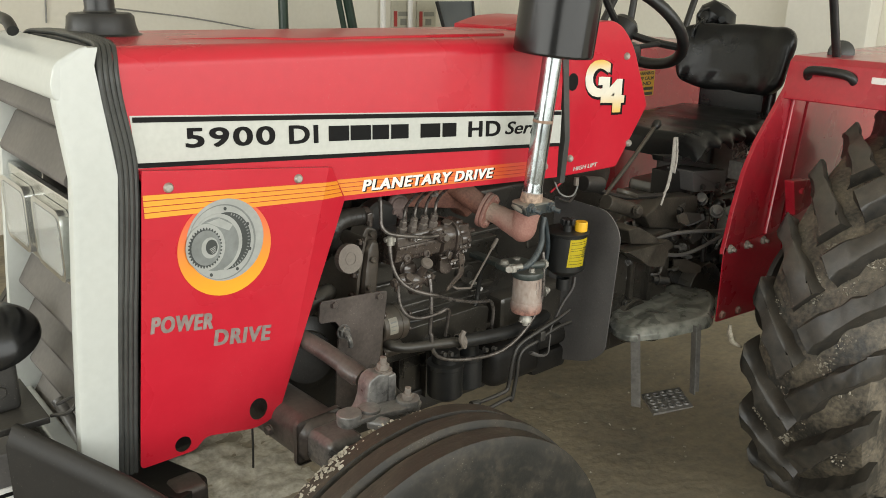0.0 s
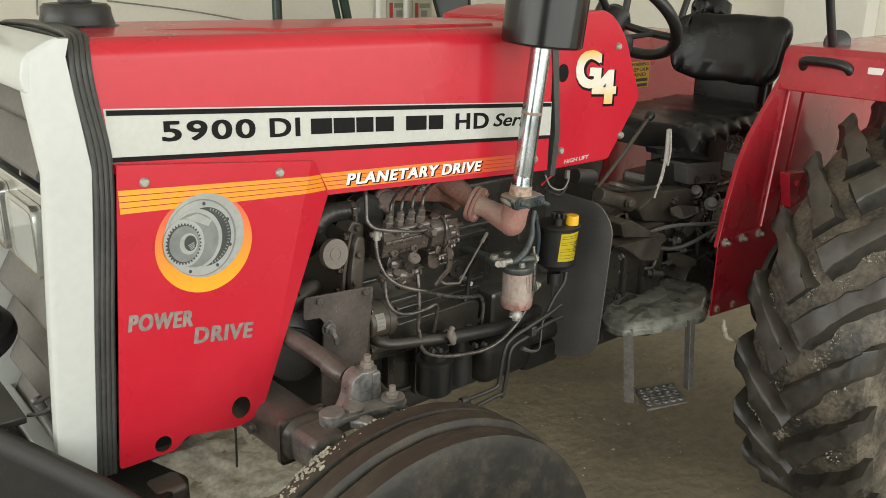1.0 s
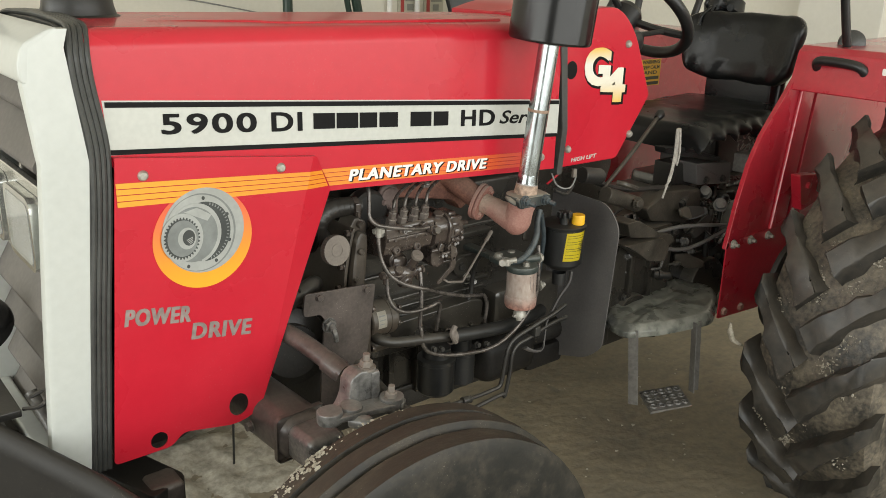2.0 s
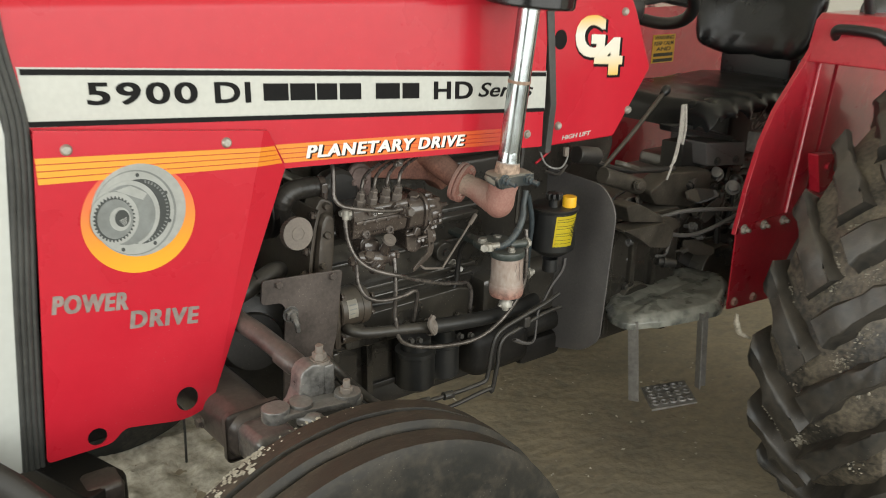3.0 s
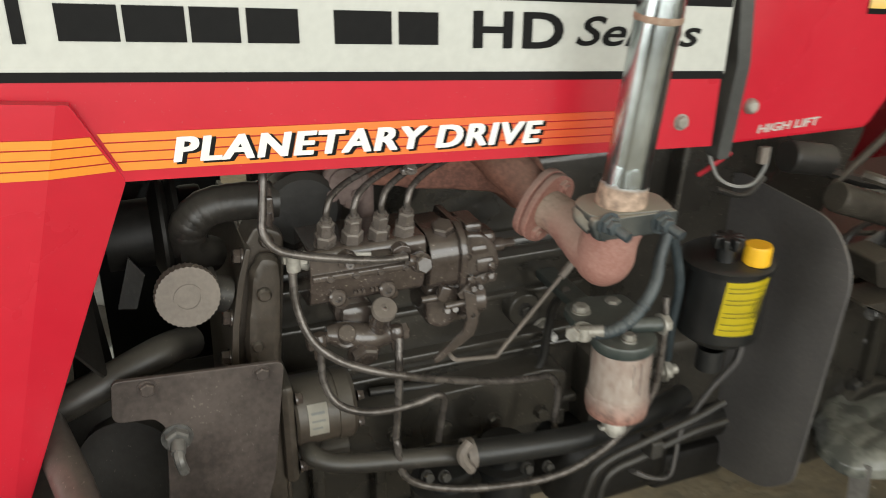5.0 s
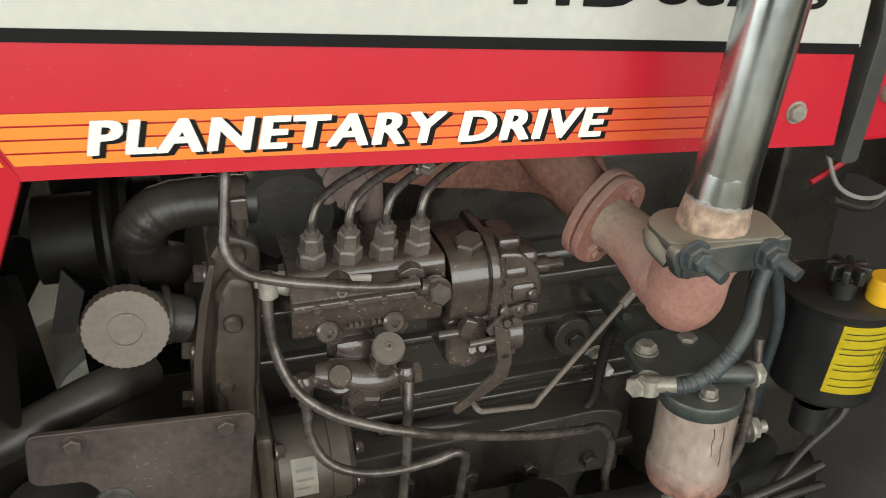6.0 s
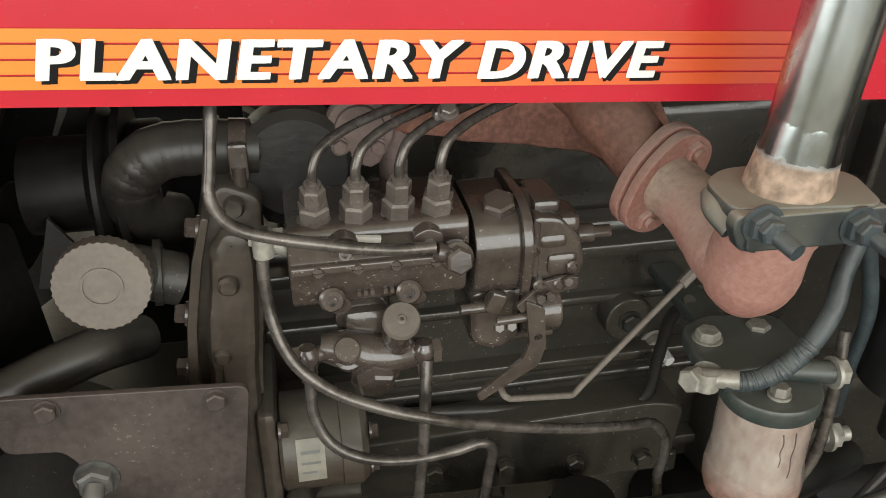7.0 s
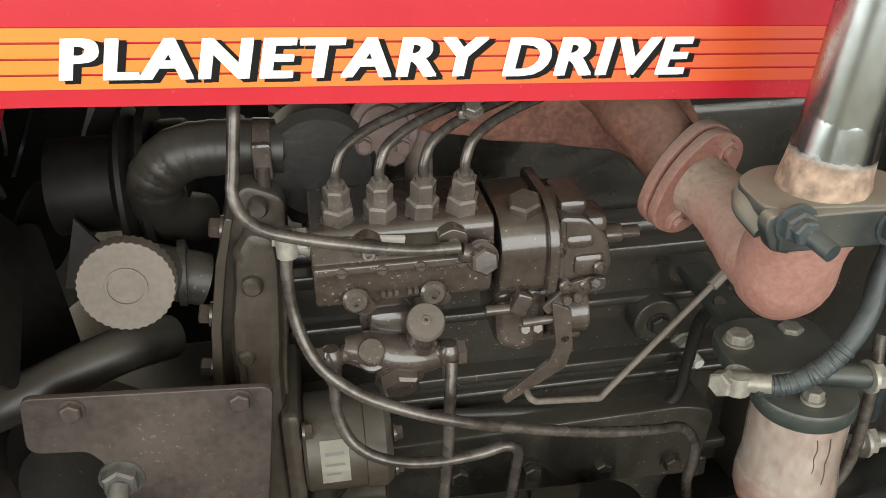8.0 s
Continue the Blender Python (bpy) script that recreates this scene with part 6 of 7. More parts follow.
for x, y, r, z0, z1 in ((0.338, 0.045, 0.046, 0.560, 0.655), (0.437, 0.075, 0.042, 0.545, 0.640)):
    bm = B()
    lathe(bm, [(0, z0), (r - 0.008, z0), (r, z0 + 0.008), (r, z1 - 0.012), (r + 0.002, z1 - 0.01), (r + 0.002, z1), (r - 0.01, z1 + 0.004), (r - 0.01, z1 + 0.03), (0, z1 + 0.03)], (x, y, 0), UP, 36)
    part("oil_filter", bm, M_BLACK, tractor, "black spin-on oil filter")
for p in ((0.2980, 0.0100, 0.6990), (0.3210, 0.0100, 0.6930), (0.4390, 0.0100, 0.6720), (0.4710, 0.0100, 0.6650)):
    bm = B()
    hexa(bm, p, (0.2, -1, 0.2), 0.007, 0.010)
    part("banjo_bolt", bm, M_ENGINE, tractor)
bm = B()
lumps(box(bm, (0.535, 0.08, 0.485), (0.745, 0.20, 0.615), 0.04, None, 4), 0.006, 0.04)
box(bm, (0.720, 0.10, 0.470), (0.868, 0.19, 0.540), 0.015)
cyl(bm, (0.70, 0.13, 0.575), (0.86, 0.13, 0.575), 0.035, seg=20, bevel=0.006)
# Shade below the housing is put into this near-black colour.
part("clutch_housing_foot", bm, M_BAYSHADE, tractor, "casting below the clutch housing, darkened for shade")


# ---- tractor: front axle and wheel ----
bm = B()
AX0, AX1 = Vector((-0.17, 0.30, 0.70)), Vector((-0.135, -0.20, 0.690))
ad = (AX1 - AX0).normalized()
m = aim(AX0, ad)
ln = (AX1 - AX0).length
box(bm, (-0.054, -0.047, 0), (0.054, 0.047, ln - 0.05), 0.034, m, 5)
axle = part("front_axle", bm, M_AXLE, tractor, "brown box-section front axle beam")
bm = B()
box(bm, (-0.057, -0.050, ln - 0.085), (0.057, 0.050, ln - 0.072), 0.012, m, 3)
hexa(bm, m @ Vector((-0.063, 0.0, ln - 0.16)), m.to_3x3() @ Vector((-1, 0, 0)), 0.010, 0.010)
part("axle_flange", bm, M_AXLE, axle)
bm = B()
box(bm, (-0.042, -0.036, ln - 0.07), (0.042, 0.036, ln + 0.02), 0.018, m, 4)
part("axle_end", lumps(bm, 0.002, 0.03), M_CASTGREY, axle, "greasy grey axle end")
bm = B()
prism(bm, rounded([(-0.128, 0.778), (-0.112, 0.792), (-0.104, 0.812), (-0.101, 0.838), (-0.094, 0.850), (-0.078, 0.857), (-0.046, 0.850), (-0.041, 0.842), (-0.046, 0.800), (-0.056, 0.776)], 0.005), -0.246, -0.206, "y", bevel=0.005)
box(bm, (-0.058, -0.250, 0.786), (-0.038, -0.200, 0.850), 0.005)
knuckle = part("steering_knuckle", lumps(bm, 0.0012, 0.012), M_CASTGREY, tractor, "greasy grey steering knuckle casting")
bm = B()
prism(bm, rounded([(-0.110, -0.256), (-0.104, -0.268), (-0.056, -0.264), (-0.044, -0.250), (-0.050, -0.205), (-0.100, -0.205)], 0.008), 0.776, 0.792, "z", bevel=0.003)
part("knuckle_rib", bm, M_CASTGREY, knuckle)
bm = B()
A1, A2, A3 = Vector((-0.158, -0.262, 0.806)), Vector((-0.086, -0.262, 0.784)), Vector((-0.026, -0.270, 0.800))
arm_plan = rounded([(-0.180, -0.262), (-0.172, -0.284), (-0.150, -0.286), (-0.100, -0.286), (-0.050, -0.292), (-0.014, -0.294), (0.000, -0.282), (0.000, -0.258), (-0.020, -0.248), (-0.070, -0.246), (-0.150, -0.242), (-0.172, -0.246)], 0.008, 4)
tilt = Matrix.Translation((-0.09, -0.265, 0.790)) @ Matrix.Rotation(radians(4), 4, "Y") @ Matrix.Translation((0.09, 0.265, -0.790))
prism(bm, arm_plan, 0.786, 0.798, "z", bevel=0.003, m=tilt)
cyl(bm, A1 - Vector((0, 0, 0.020)), A1 + Vector((0, 0, 0.004)), 0.024, seg=24, bevel=0.004)
cyl(bm, A3 - Vector((0, 0, 0.016)), A3 + Vector((0, 0, 0.002)), 0.024, seg=24, bevel=0.003)
part("steering_arm", lumps(bm, 0.0012, 0.012), M_CASTGREY, knuckle)
for p, r, h in (((-0.056, -0.228, 0.852), 0.0125, 0.014), ((-0.029, -0.272, 0.797), 0.0115, 0.013)):
    bm = B()
    cyl(bm, Vector(p) - Vector((0, 0, 0.002)), Vector(p) + Vector((0, 0, 0.003)), r * 1.5, seg=24)
    hexa(bm, Vector(p) + Vector((0, 0, 0.003)), (0, -0.1, 1), r, h)
    cyl(bm, p, Vector(p) + Vector((0, -0.002, h + 0.016)), r * 0.55, seg=16, bevel=0.001)
    part("castle_nut", bm, M_CAP, knuckle, "dusty zinc castle nut")
bm = B()
lathe(bm, [(0, 0.006), (0.010, 0.006), (0.020, 0.004), (0.022, 0), (0.022, -0.01)], (-0.112, -0.262, 0.802), (0.05, -0.1, 1), 24)
part("grease_cap", bm, M_CASTGREY, knuckle)
bm = B()
lathe(bm, [(0.0, 0.020), (0.011, 0.020), (0.014, 0.014), (0.014, -0.02), (0, -0.02)], (-0.106, -0.286, 0.780), (0.5, -0.8, 0.0), 20)
part("pinch_bolt", bm, M_CASTGREY, knuckle)
bm = B()
tube(bm, [(-0.1170, 0.0400, 0.8650), (-0.0900, -0.0600, 0.8460), (-0.0650, -0.1700, 0.8170)], 0.019, 18)
lathe(bm, [(0.022, 0), (0.022, 0.04), (0.019, 0.045)], (-0.0750, -0.1200, 0.8270), Vector((-0.0650, -0.1700, 0.8170)) - Vector((-0.0900, -0.0600, 0.8460)), 20)
part("steering_cylinder", bm, M_AXLE, tractor, "brown steering cylinder tube")
bm = B()
box(bm, (-0.40, 0.15, 0.63), (-0.05, 0.30, 0.70), 0.02)
box(bm, (-0.10, 0.10, 0.55), (0.12, 0.38, 0.72), 0.02)
part("front_support", bm, M_ENGINE, tractor, "dark front axle support casting")
# Plate added behind the panel's holes, near black for the shade inside.
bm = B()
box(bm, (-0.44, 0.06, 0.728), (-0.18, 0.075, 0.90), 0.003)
part("chassis_plate", bm, M_BAYSHADE, tractor, "added plate behind the side panel, coloured for shade")
bm = B()
lathe(bm, [(0.09, 0), (0.09, 0.02), (0.06, 0.03), (0.06, 0.05), (0, 0.05)], (-0.0300, 0.1200, 0.7590), (-0.3, -1, 0.1), 32)
part("pivot_cover", bm, M_ENGINE, tractor)


def tyre_profile(R, rim, width, ribs):
    """Half-open tyre section as (radius, height) from the inner to the outer bead."""
    w = width / 2
    side = [(rim, -w * 0.72), (rim + 0.02, -w * 0.86), (rim + (R - rim) * 0.45, -w), (R - 0.055, -w * 0.97)]
    tread = [(R - 0.032, -w * 0.9)]
    for h0, h1, r in ribs:
        tread += [(R - r - 0.012, h0 * w - 0.004), (R - r, h0 * w + 0.002), (R - r, h1 * w - 0.002), (R - r - 0.012, h1 * w + 0.004)]
    tread.append((R - 0.032, w * 0.9))
    return side + tread + [(r, -h) for r, h in side[::-1]]


FW, FR = Vector((-0.092, -0.432, 0.415)), 0.415
FWD = Vector((-0.02, -1.0, 0.0)).normalized()
wheel = part("front_wheel", lathe(B(), [(0, 0.01), (0.05, 0.02), (0.09, 0.02), (0.12, -0.02), (0.19, -0.03), (0.205, 0.03), (0.215, 0.05), (0.215, -0.07), (0.19, -0.06)], FW, FWD, 40), M_GREYP, tractor, "pale grey front wheel disc")
bm = B()
lathe(bm, tyre_profile(FR, 0.21, 0.165, ((-0.90, -0.46, 0.003), (-0.30, 0.16, 0.0), (0.30, 0.84, 0.009))), FW, FWD, 96)
part("tyre", lumps(bm, 0.002, 0.06), M_TYREF, wheel, "worn dusty ribbed front tyre", 45)
bm = B()
rnd = random.Random(4)
clumps = [(rnd.gauss(116, 7), rnd.gauss(0.072, 0.009)) for k in range(16)]
for k in range(190):
    spot = rnd.choice(clumps)
    a = radians(rnd.gauss(spot[0], 1.0) if k % 5 else rnd.uniform(85, 135))
    h, s = rnd.gauss(spot[1], 0.005), rnd.uniform(0.0006, 0.0016) * rnd.choice((1, 1, 1.3, 2.2))
    r = FR - 0.003 - max(0, h - 0.078) * 1.2 + rnd.uniform(-0.001, 0.001)
    p = FW + Vector((r * math.cos(a), h, r * math.sin(a)))
    t = B()
    bmesh.ops.create_icosphere(t, subdivisions=1, radius=s, matrix=Matrix.Translation(p) @ pose(0, 0, 0, rnd.uniform(20, 60), 90 - math.degrees(a), 0) @ Matrix.Diagonal((rnd.uniform(0.7, 2.2), rnd.uniform(0.8, 1.6), 0.14, 1)))
    merge(bm, t)
tagged(part("mud", lumps(bm, 0.0013, 0.0022), M_MUD, wheel, "pale dried mud crumbs"), kind="stuff")

# ---- tractor: rear wheel ----
RW, RR = Vector((1.650, -0.535, 0.625)), 0.625


def rear_carcass():
    prof = [(0.33, -0.15), (0.36, -0.185), (0.44, -0.205), (0.52, -0.198), (0.558, -0.178), (0.573, -0.12), (0.578, 0.0), (0.573, 0.12), (0.558, 0.178), (0.52, 0.198), (0.44, 0.205), (0.36, 0.185), (0.33, 0.15)]
    return lathe(B(), [(r, 0.84 * h) for r, h in prof], RW, (0, -1, 0), 96)


def lug(side):
    """One tread bar about the axle, from past the centre line to the shoulder."""
    bm = B()
    rows = []
    for j in range(10):
        s = j / 9
        h = -0.010 + s * 0.182 if side > 0 else -0.038 - s * 0.136
        a = (0.34 - 0.03 * s) * s
        wide = 0.044 + 0.014 * (1 - s) ** 4 + 0.022 * s ** 3
        crown = RR - 0.012 * s * s if j < 9 else RR - 0.03
        low = 0.568 - 0.035 * s * s
        ring = []
        mid = low + (crown - low) * 0.35
        for r, q in ((low, -0.74), (mid, -0.60), (crown - 0.010, -0.50), (crown - 0.002, -0.465), (crown, -0.42), (crown, 0.42), (crown - 0.002, 0.465), (crown - 0.010, 0.50), (mid, 0.60), (low, 0.74)):
            aa = a + q * wide / RR + 0.012 * noise.noise(Vector((s * 4, q * 3, side)))
            ring.append(bm.verts.new((-r * math.cos(aa), -h + side * 0.75 * q * wide * (1 - s), r * math.sin(aa))))
        rows.append(ring)
    for p, q in zip(rows, rows[1:]):
        for i in range(9):
            bm.faces.new((p[i], p[i + 1], q[i + 1], q[i]))
    bm.faces.new(rows[0])
    bm.faces.new(rows[-1][::-1])
    return lumps(lumps(bm, 0.012, 0.05, side), 0.007, 0.02, side)


rear = part("rear_wheel", lathe(B(), [(0, -0.02), (0.10, -0.02), (0.14, 0.03), (0.27, 0.02), (0.31, 0.10), (0.35, 0.16), (0.35, -0.16), (0.31, -0.12), (0.27, -0.02)], RW, (0, -1, 0), 48), M_GREYP, tractor, "pale grey rear wheel disc")
part("tyre", lumps(rear_carcass(), 0.004, 0.06), M_CARCASS, rear, "dusty black rear tyre with mud between the lugs", 45)
for side in (1, -1):
    first = part("tread_lug", lug(side), M_TYRE, rear, "", 45)
    for k in range(20):
        ob = first if k == 0 else new("tread_lug", first.data)
        ob.parent = rear
        ob.matrix_basis = Matrix.Translation(RW) @ Matrix.Rotation(2 * math.pi * (k + (0.5 if side > 0 else 0.0)) / 20 + 0.004, 4, "Y")
bm = B()
rnd = random.Random(11)
spots = [(rnd.uniform(-0.5, 0.6), rnd.uniform(-0.13, 0.13)) for k in range(34)]
for k in range(950):
    spot = rnd.choice(spots)
    a, h = spot[0] + rnd.gauss(0, 0.022), spot[1] + rnd.gauss(0, 0.014)
    s = rnd.uniform(0.0007, 0.0021) * rnd.choice((1, 1, 1, 1.8))
    p = RW + Vector((-0.576 * math.cos(a), -h, 0.576 * math.sin(a)))
    t = B()
    bmesh.ops.create_icosphere(t, subdivisions=1, radius=s, matrix=Matrix.Translation(p) @ pose(0, 0, 0, 0, -math.degrees(a), rnd.uniform(-60, 60)) @ Matrix.Diagonal((0.5, rnd.uniform(0.5, 2.5), rnd.uniform(0.5, 2), 1)))
    merge(bm, t)
tagged(part("mud", bm, M_MUD, rear, "pale dried mud crumbs"), kind="stuff")
bm = B()
tube(bm, [(1.012, -0.338, 0.712), (1.012, -0.340, 0.686), (1.026, -0.344, 0.660), (1.058, -0.352, 0.640)], 0.011, 10, 6, radii=[0.005, 0.009, 0.008, 0.004], flat=0.8)
part("torn_flap", lumps(bm, 0.002, 0.01), M_MUD, rear, "pale torn flap on the tyre's shoulder")
bm = B()
cyl(bm, (1.65, -0.40, 0.625), (1.65, 0.06, 0.625), 0.10, seg=28, bevel=0.01)
cyl(bm, (1.65, -0.18, 0.625), (1.65, -0.14, 0.625), 0.17, seg=32, bevel=0.01)
part("axle_trumpet", bm, M_ENGINE, tractor, "dark rear axle housing")

# ---- tractor: near fender ----
bm = B()
FEN = [(1.234, 0.82), (1.262, 0.952), (1.296, 1.061), (1.340, 1.139), (1.470, 1.291), (1.510, 1.359), (1.60, 1.385), (2.15, 1.385), (2.4, 1.2), (2.45, 0.82), (1.52, 0.82)]
prism(bm, FEN, -0.157, -0.153, "y")
fender = part("fender", bm, M_REDF, tractor, "red sheet-metal fender with a black grab handle")
bm = B()
prism(bm, rounded([(1.235, 0.604), (1.232, 0.838), (1.520, 0.846), (1.575, 0.800), (1.565, 0.740), (1.540, 0.700), (1.460, 0.672), (1.456, 0.590)], 0.006), -0.163, -0.159, "y")
skirt = part("fender_skirt", bm, M_REDF, fender, "red bolted fender skirt")
for x, z in ((1.263, 0.831), (1.352, 0.828), (1.445, 0.826)):
    bm = B()
    hexa(bm, (x, -0.163, z), OUT, 0.0115, 0.009)
    cyl(bm, (x, -0.165, z), (x, -0.183, z), 0.0055, seg=12)
    part("fender_bolt", bm, M_ZINC, skirt, "zinc bolt")
for x, z in ((1.262, 0.622), (1.350, 0.616)):
    bm = B()
    hexa(bm, (x, -0.163, z), OUT, 0.011, 0.008)
    part("fender_bolt", bm, M_RUST, skirt)
for name, poly, y0, y1 in (("rolled_edge", [(1.228, 0.82), (1.240, 0.82), (1.268, 0.950), (1.302, 1.059), (1.346, 1.136), (1.476, 1.289), (1.516, 1.357), (1.506, 1.361), (1.466, 1.294), (1.334, 1.142), (1.290, 1.063), (1.256, 0.954)], -0.163, -0.149), ("stiffener_rib", [(1.448, 0.843), (1.520, 0.840), (1.583, 1.288), (1.512, 1.292)], -0.170, -0.1565), ("stiffener_wall", [(1.545, 0.835), (1.610, 0.822), (1.640, 0.984), (1.655, 1.208), (1.649, 1.283), (1.606, 1.286)], -0.166, -0.1565)):
    bm = B()
    prism(bm, poly, y0, y1, "y", bevel=0.0015 if name != "stiffener_rib" else 0.005)
    part(name, bm, M_REDF, fender)
bm = B()
prism(bm, rounded([(1.452, 1.262), (1.478, 1.368), (1.50, 1.384), (2.2, 1.392), (2.2, 1.388), (1.50, 1.380), (1.484, 1.366), (1.458, 1.260)], 0.004), -0.66, -0.153, "y")
part("fender_top", bm, M_REDF, fender, "red fender top with rolled front lip")
bm = B()
prism(bm, rounded([(1.470, 1.020), (1.585, 1.010), (1.600, 0.925), (1.510, 0.905)], 0.008), -0.222, -0.190, "y", bevel=0.003)
hexa(bm, (1.523, -0.222, 0.982), OUT, 0.010, 0.008)
part("fender_bracket", bm, M_REDF, fender)
bm = B()
tube(bm, [(1.480, -0.218, 1.322), (1.462, -0.220, 1.342), (1.458, -0.238, 1.349), (1.462, -0.320, 1.346), (1.468, -0.346, 1.336), (1.484, -0.352, 1.314)], 0.0135, 12)
part("grab_handle", bm, M_BLACK, fender, "black plastic grab handle")
bm = B()
tube(bm, [(1.5630, -0.2500, 1.3700), (1.5290, -0.2500, 1.4470), (1.4510, -0.2500, 1.6300)], 0.012, 14)
arm = part("mirror_arm", bm, M_BLACK, fender, "black upright bar on the fender")
bm = B()
lathe(bm, [(0, 0.016), (0.022, 0.014), (0.036, 0.006), (0.038, -0.004), (0.03, -0.014), (0, -0.014)], (1.6240, -0.2300, 1.3910), (-0.7, -0.5, 0.2), 28)
part("rubber_boot", bm, M_TRIM, arm)
bm = B()
box(bm, (1.468, -0.440, 1.308), (1.476, -0.398, 1.345), 0.003)
part("side_lamp", bm, M_LETTERW, fender, "small white lamp")

# far fender with its warning sticker
bm = B()
prism(bm, [(1.16, 0.60), (1.165, 0.84), (1.236, 1.078), (1.417, 1.290), (1.50, 1.345), (2.2, 1.35), (2.45, 0.82), (2.45, 0.60)], 2 * YC + 0.188, 2 * YC + 0.192, "y")
far_fender = part("far_fender", bm, M_REDF, tractor, "red inner face of the far fender with a warning sticker")
YW = 2 * YC + 0.1876
lbl = [(1.7670, 0.6070, 1.2570), (1.8670, 0.6070, 1.2520), (1.8840, 0.6070, 1.1540), (1.7820, 0.6070, 1.1610)]
bm = B()
lx0, lx1, lz0, lz1 = lbl[0][0], lbl[1][0], lbl[2][2], lbl[1][2]
box(bm, (lx0 - 0.02, YW - 0.001, lz0), (lx1, YW + 0.001, lz1))
warn = part("warning_sticker", bm, M_WARN, far_fender, "amber sticker with black capitals")
rowh = (lz1 - lz0) / 5
for k, text in enumerate(("WARNING", "KEEP CALM", "AND", "", "")):
    bm = B()
    z = lz1 - rowh * (k + 0.85)
    if text:
        inset = 0.012 if len(text) < 4 else 0.0
        letters(bm, text, lx0 - 0.012 + inset, lx1 - 0.008 - inset, z, z + rowh * 0.68, 0, YW - 0.0012, bold=0.02, thick=0.0006)
    else:
        box(bm, (lx0 - 0.012, YW - 0.0018, z), (lx1 - 0.008, YW - 0.0012, z + rowh * 0.6))
    part("lettering", bm, M_PRINTBLACK, warn)

# ---- tractor: transmission, controls, seat ----
bm = B()
box(bm, (0.86, 0.02, 0.51), (1.25, 0.40, 0.86), 0.03)
gearbox = part("transmission_housing", bm, M_BLOCK, tractor, "dark greasy transmission housing")
for name, lo, hi, b in (("centre_housing", (1.22, 0.05, 0.45), (2.05, 0.37, 0.90), 0.03), ("lift_cover", (1.40, 0.08, 0.88), (1.95, 0.34, 0.94), 0.02)):
    bm = B()
    box(bm, lo, hi, b)
    part(name, bm, M_BLOCK, gearbox)
for x in (0.93, 1.02, 1.11):
    bm = B()
    box(bm, (x, 0.005, 0.54), (x + 0.02, 0.03, 0.82), 0.005)
    part("cast_rib", bm, M_BLOCK, gearbox)
for x, z, r in ((1.05, 0.60, 0.07), (1.42, 0.62, 0.09), (1.62, 0.66, 0.07)):
    bm = B()
    cyl(bm, (x, 0.0, z), (x, 0.08, z), r, seg=28, bevel=0.008)
    part("round_cover", bm, M_BLOCK, gearbox)
for x, z in ((1.02, 0.66), (1.36, 0.70), (1.48, 0.70), (1.56, 0.72), (1.30, 0.82), (1.44, 0.82)):
    fitting(gearbox, (x, 0.018, z), OUT, 0.012, 0.010, M_ENGINE, "housing_bolt")
bm = B()
prism(bm, rounded([(1.349, 1.016), (1.539, 0.998), (1.554, 0.925), (1.367, 0.946)], 0.006), 0.05, 0.15, "y", bevel=0.004)
quad = part("quadrant_box", bm, M_SHIELD, gearbox, "dark sheet quadrant box with bolts")
for p in ((1.4090, 0.0480, 0.9570), (1.4990, 0.0480, 0.9500)):
    fitting(quad, p, OUT, 0.010, 0.008, M_ENGINE)
bm = B()
box(bm, (1.314, 0.10, 0.930), (1.420, 0.18, 1.008), 0.004)
part("quadrant_side", bm, M_ENGINE, gearbox)
bm = B()
prism(bm, rounded([(1.175, 1.086), (1.280, 1.074), (1.363, 1.052), (1.473, 1.022), (1.466, 1.008), (1.182, 1.068)], 0.004), 0.045, 0.085, "y", bevel=0.003)
part("lever_plate", bm, M_BLACK, gearbox, "black flat lever plate")
bm = B()
prism(bm, rounded([(1.0980, 0.9120), (1.1880, 0.9560), (1.3690, 0.9390), (1.3730, 0.8720), (1.2970, 0.8380), (1.1320, 0.8710)], 0.015), 0.03, 0.10, "y", bevel=0.008)
part("cover_plate", lumps(bm, 0.004, 0.05), M_LINK, gearbox, "dusty brown gearbox cover")
for pts, y in (([(0.9170, 0.9220), (0.9620, 0.9240), (1.0590, 0.8740), (1.0700, 0.8550), (0.9330, 0.8800)], -0.02), ([(0.9000, 0.8640), (1.0700, 0.8570), (1.1030, 0.8250), (1.0880, 0.7830), (1.0120, 0.7990), (0.9680, 0.8300)], -0.03), ([(1.0750, 0.8560), (1.1310, 0.8530), (1.1580, 0.8270), (1.1250, 0.8180)], -0.01)):
    bm = B()
    prism(bm, rounded(pts, 0.008), y - 0.03, y + 0.03, "y", bevel=0.002)
    part("pedal_pad", lumps(bm, 0.002, 0.04), M_LINK, gearbox, "worn brown pedal pad")
bm = B()
prism(bm, rounded([(0.74, 0.84), (1.02, 0.84), (1.06, 0.93), (1.10, 1.03), (1.06, 1.10), (0.76, 1.12)], 0.02), 0.17, 0.34, "y", bevel=0.012)
part("steering_column_housing", lumps(bm, 0.003, 0.05), M_BLOCK, gearbox, "dark greasy housing under the dashboard")
bm = B()
cyl(bm, (0.9070, 0.0300, 0.9890), (1.0560, 0.0300, 0.9370), 0.022, seg=24, bevel=0.004)
hexa(bm, (1.0090, 0.0000, 0.9550), OUT, 0.012, 0.012)
tube(bm, [(0.9410, 0.0200, 1.0190), (0.9530, 0.0000, 1.0160), (1.0020, 0.0000, 0.9980)], 0.008, 8)
part("steering_gear", bm, M_LINK, gearbox, "dark greenish steering gear")
bm = B()
rr = random.Random(5)
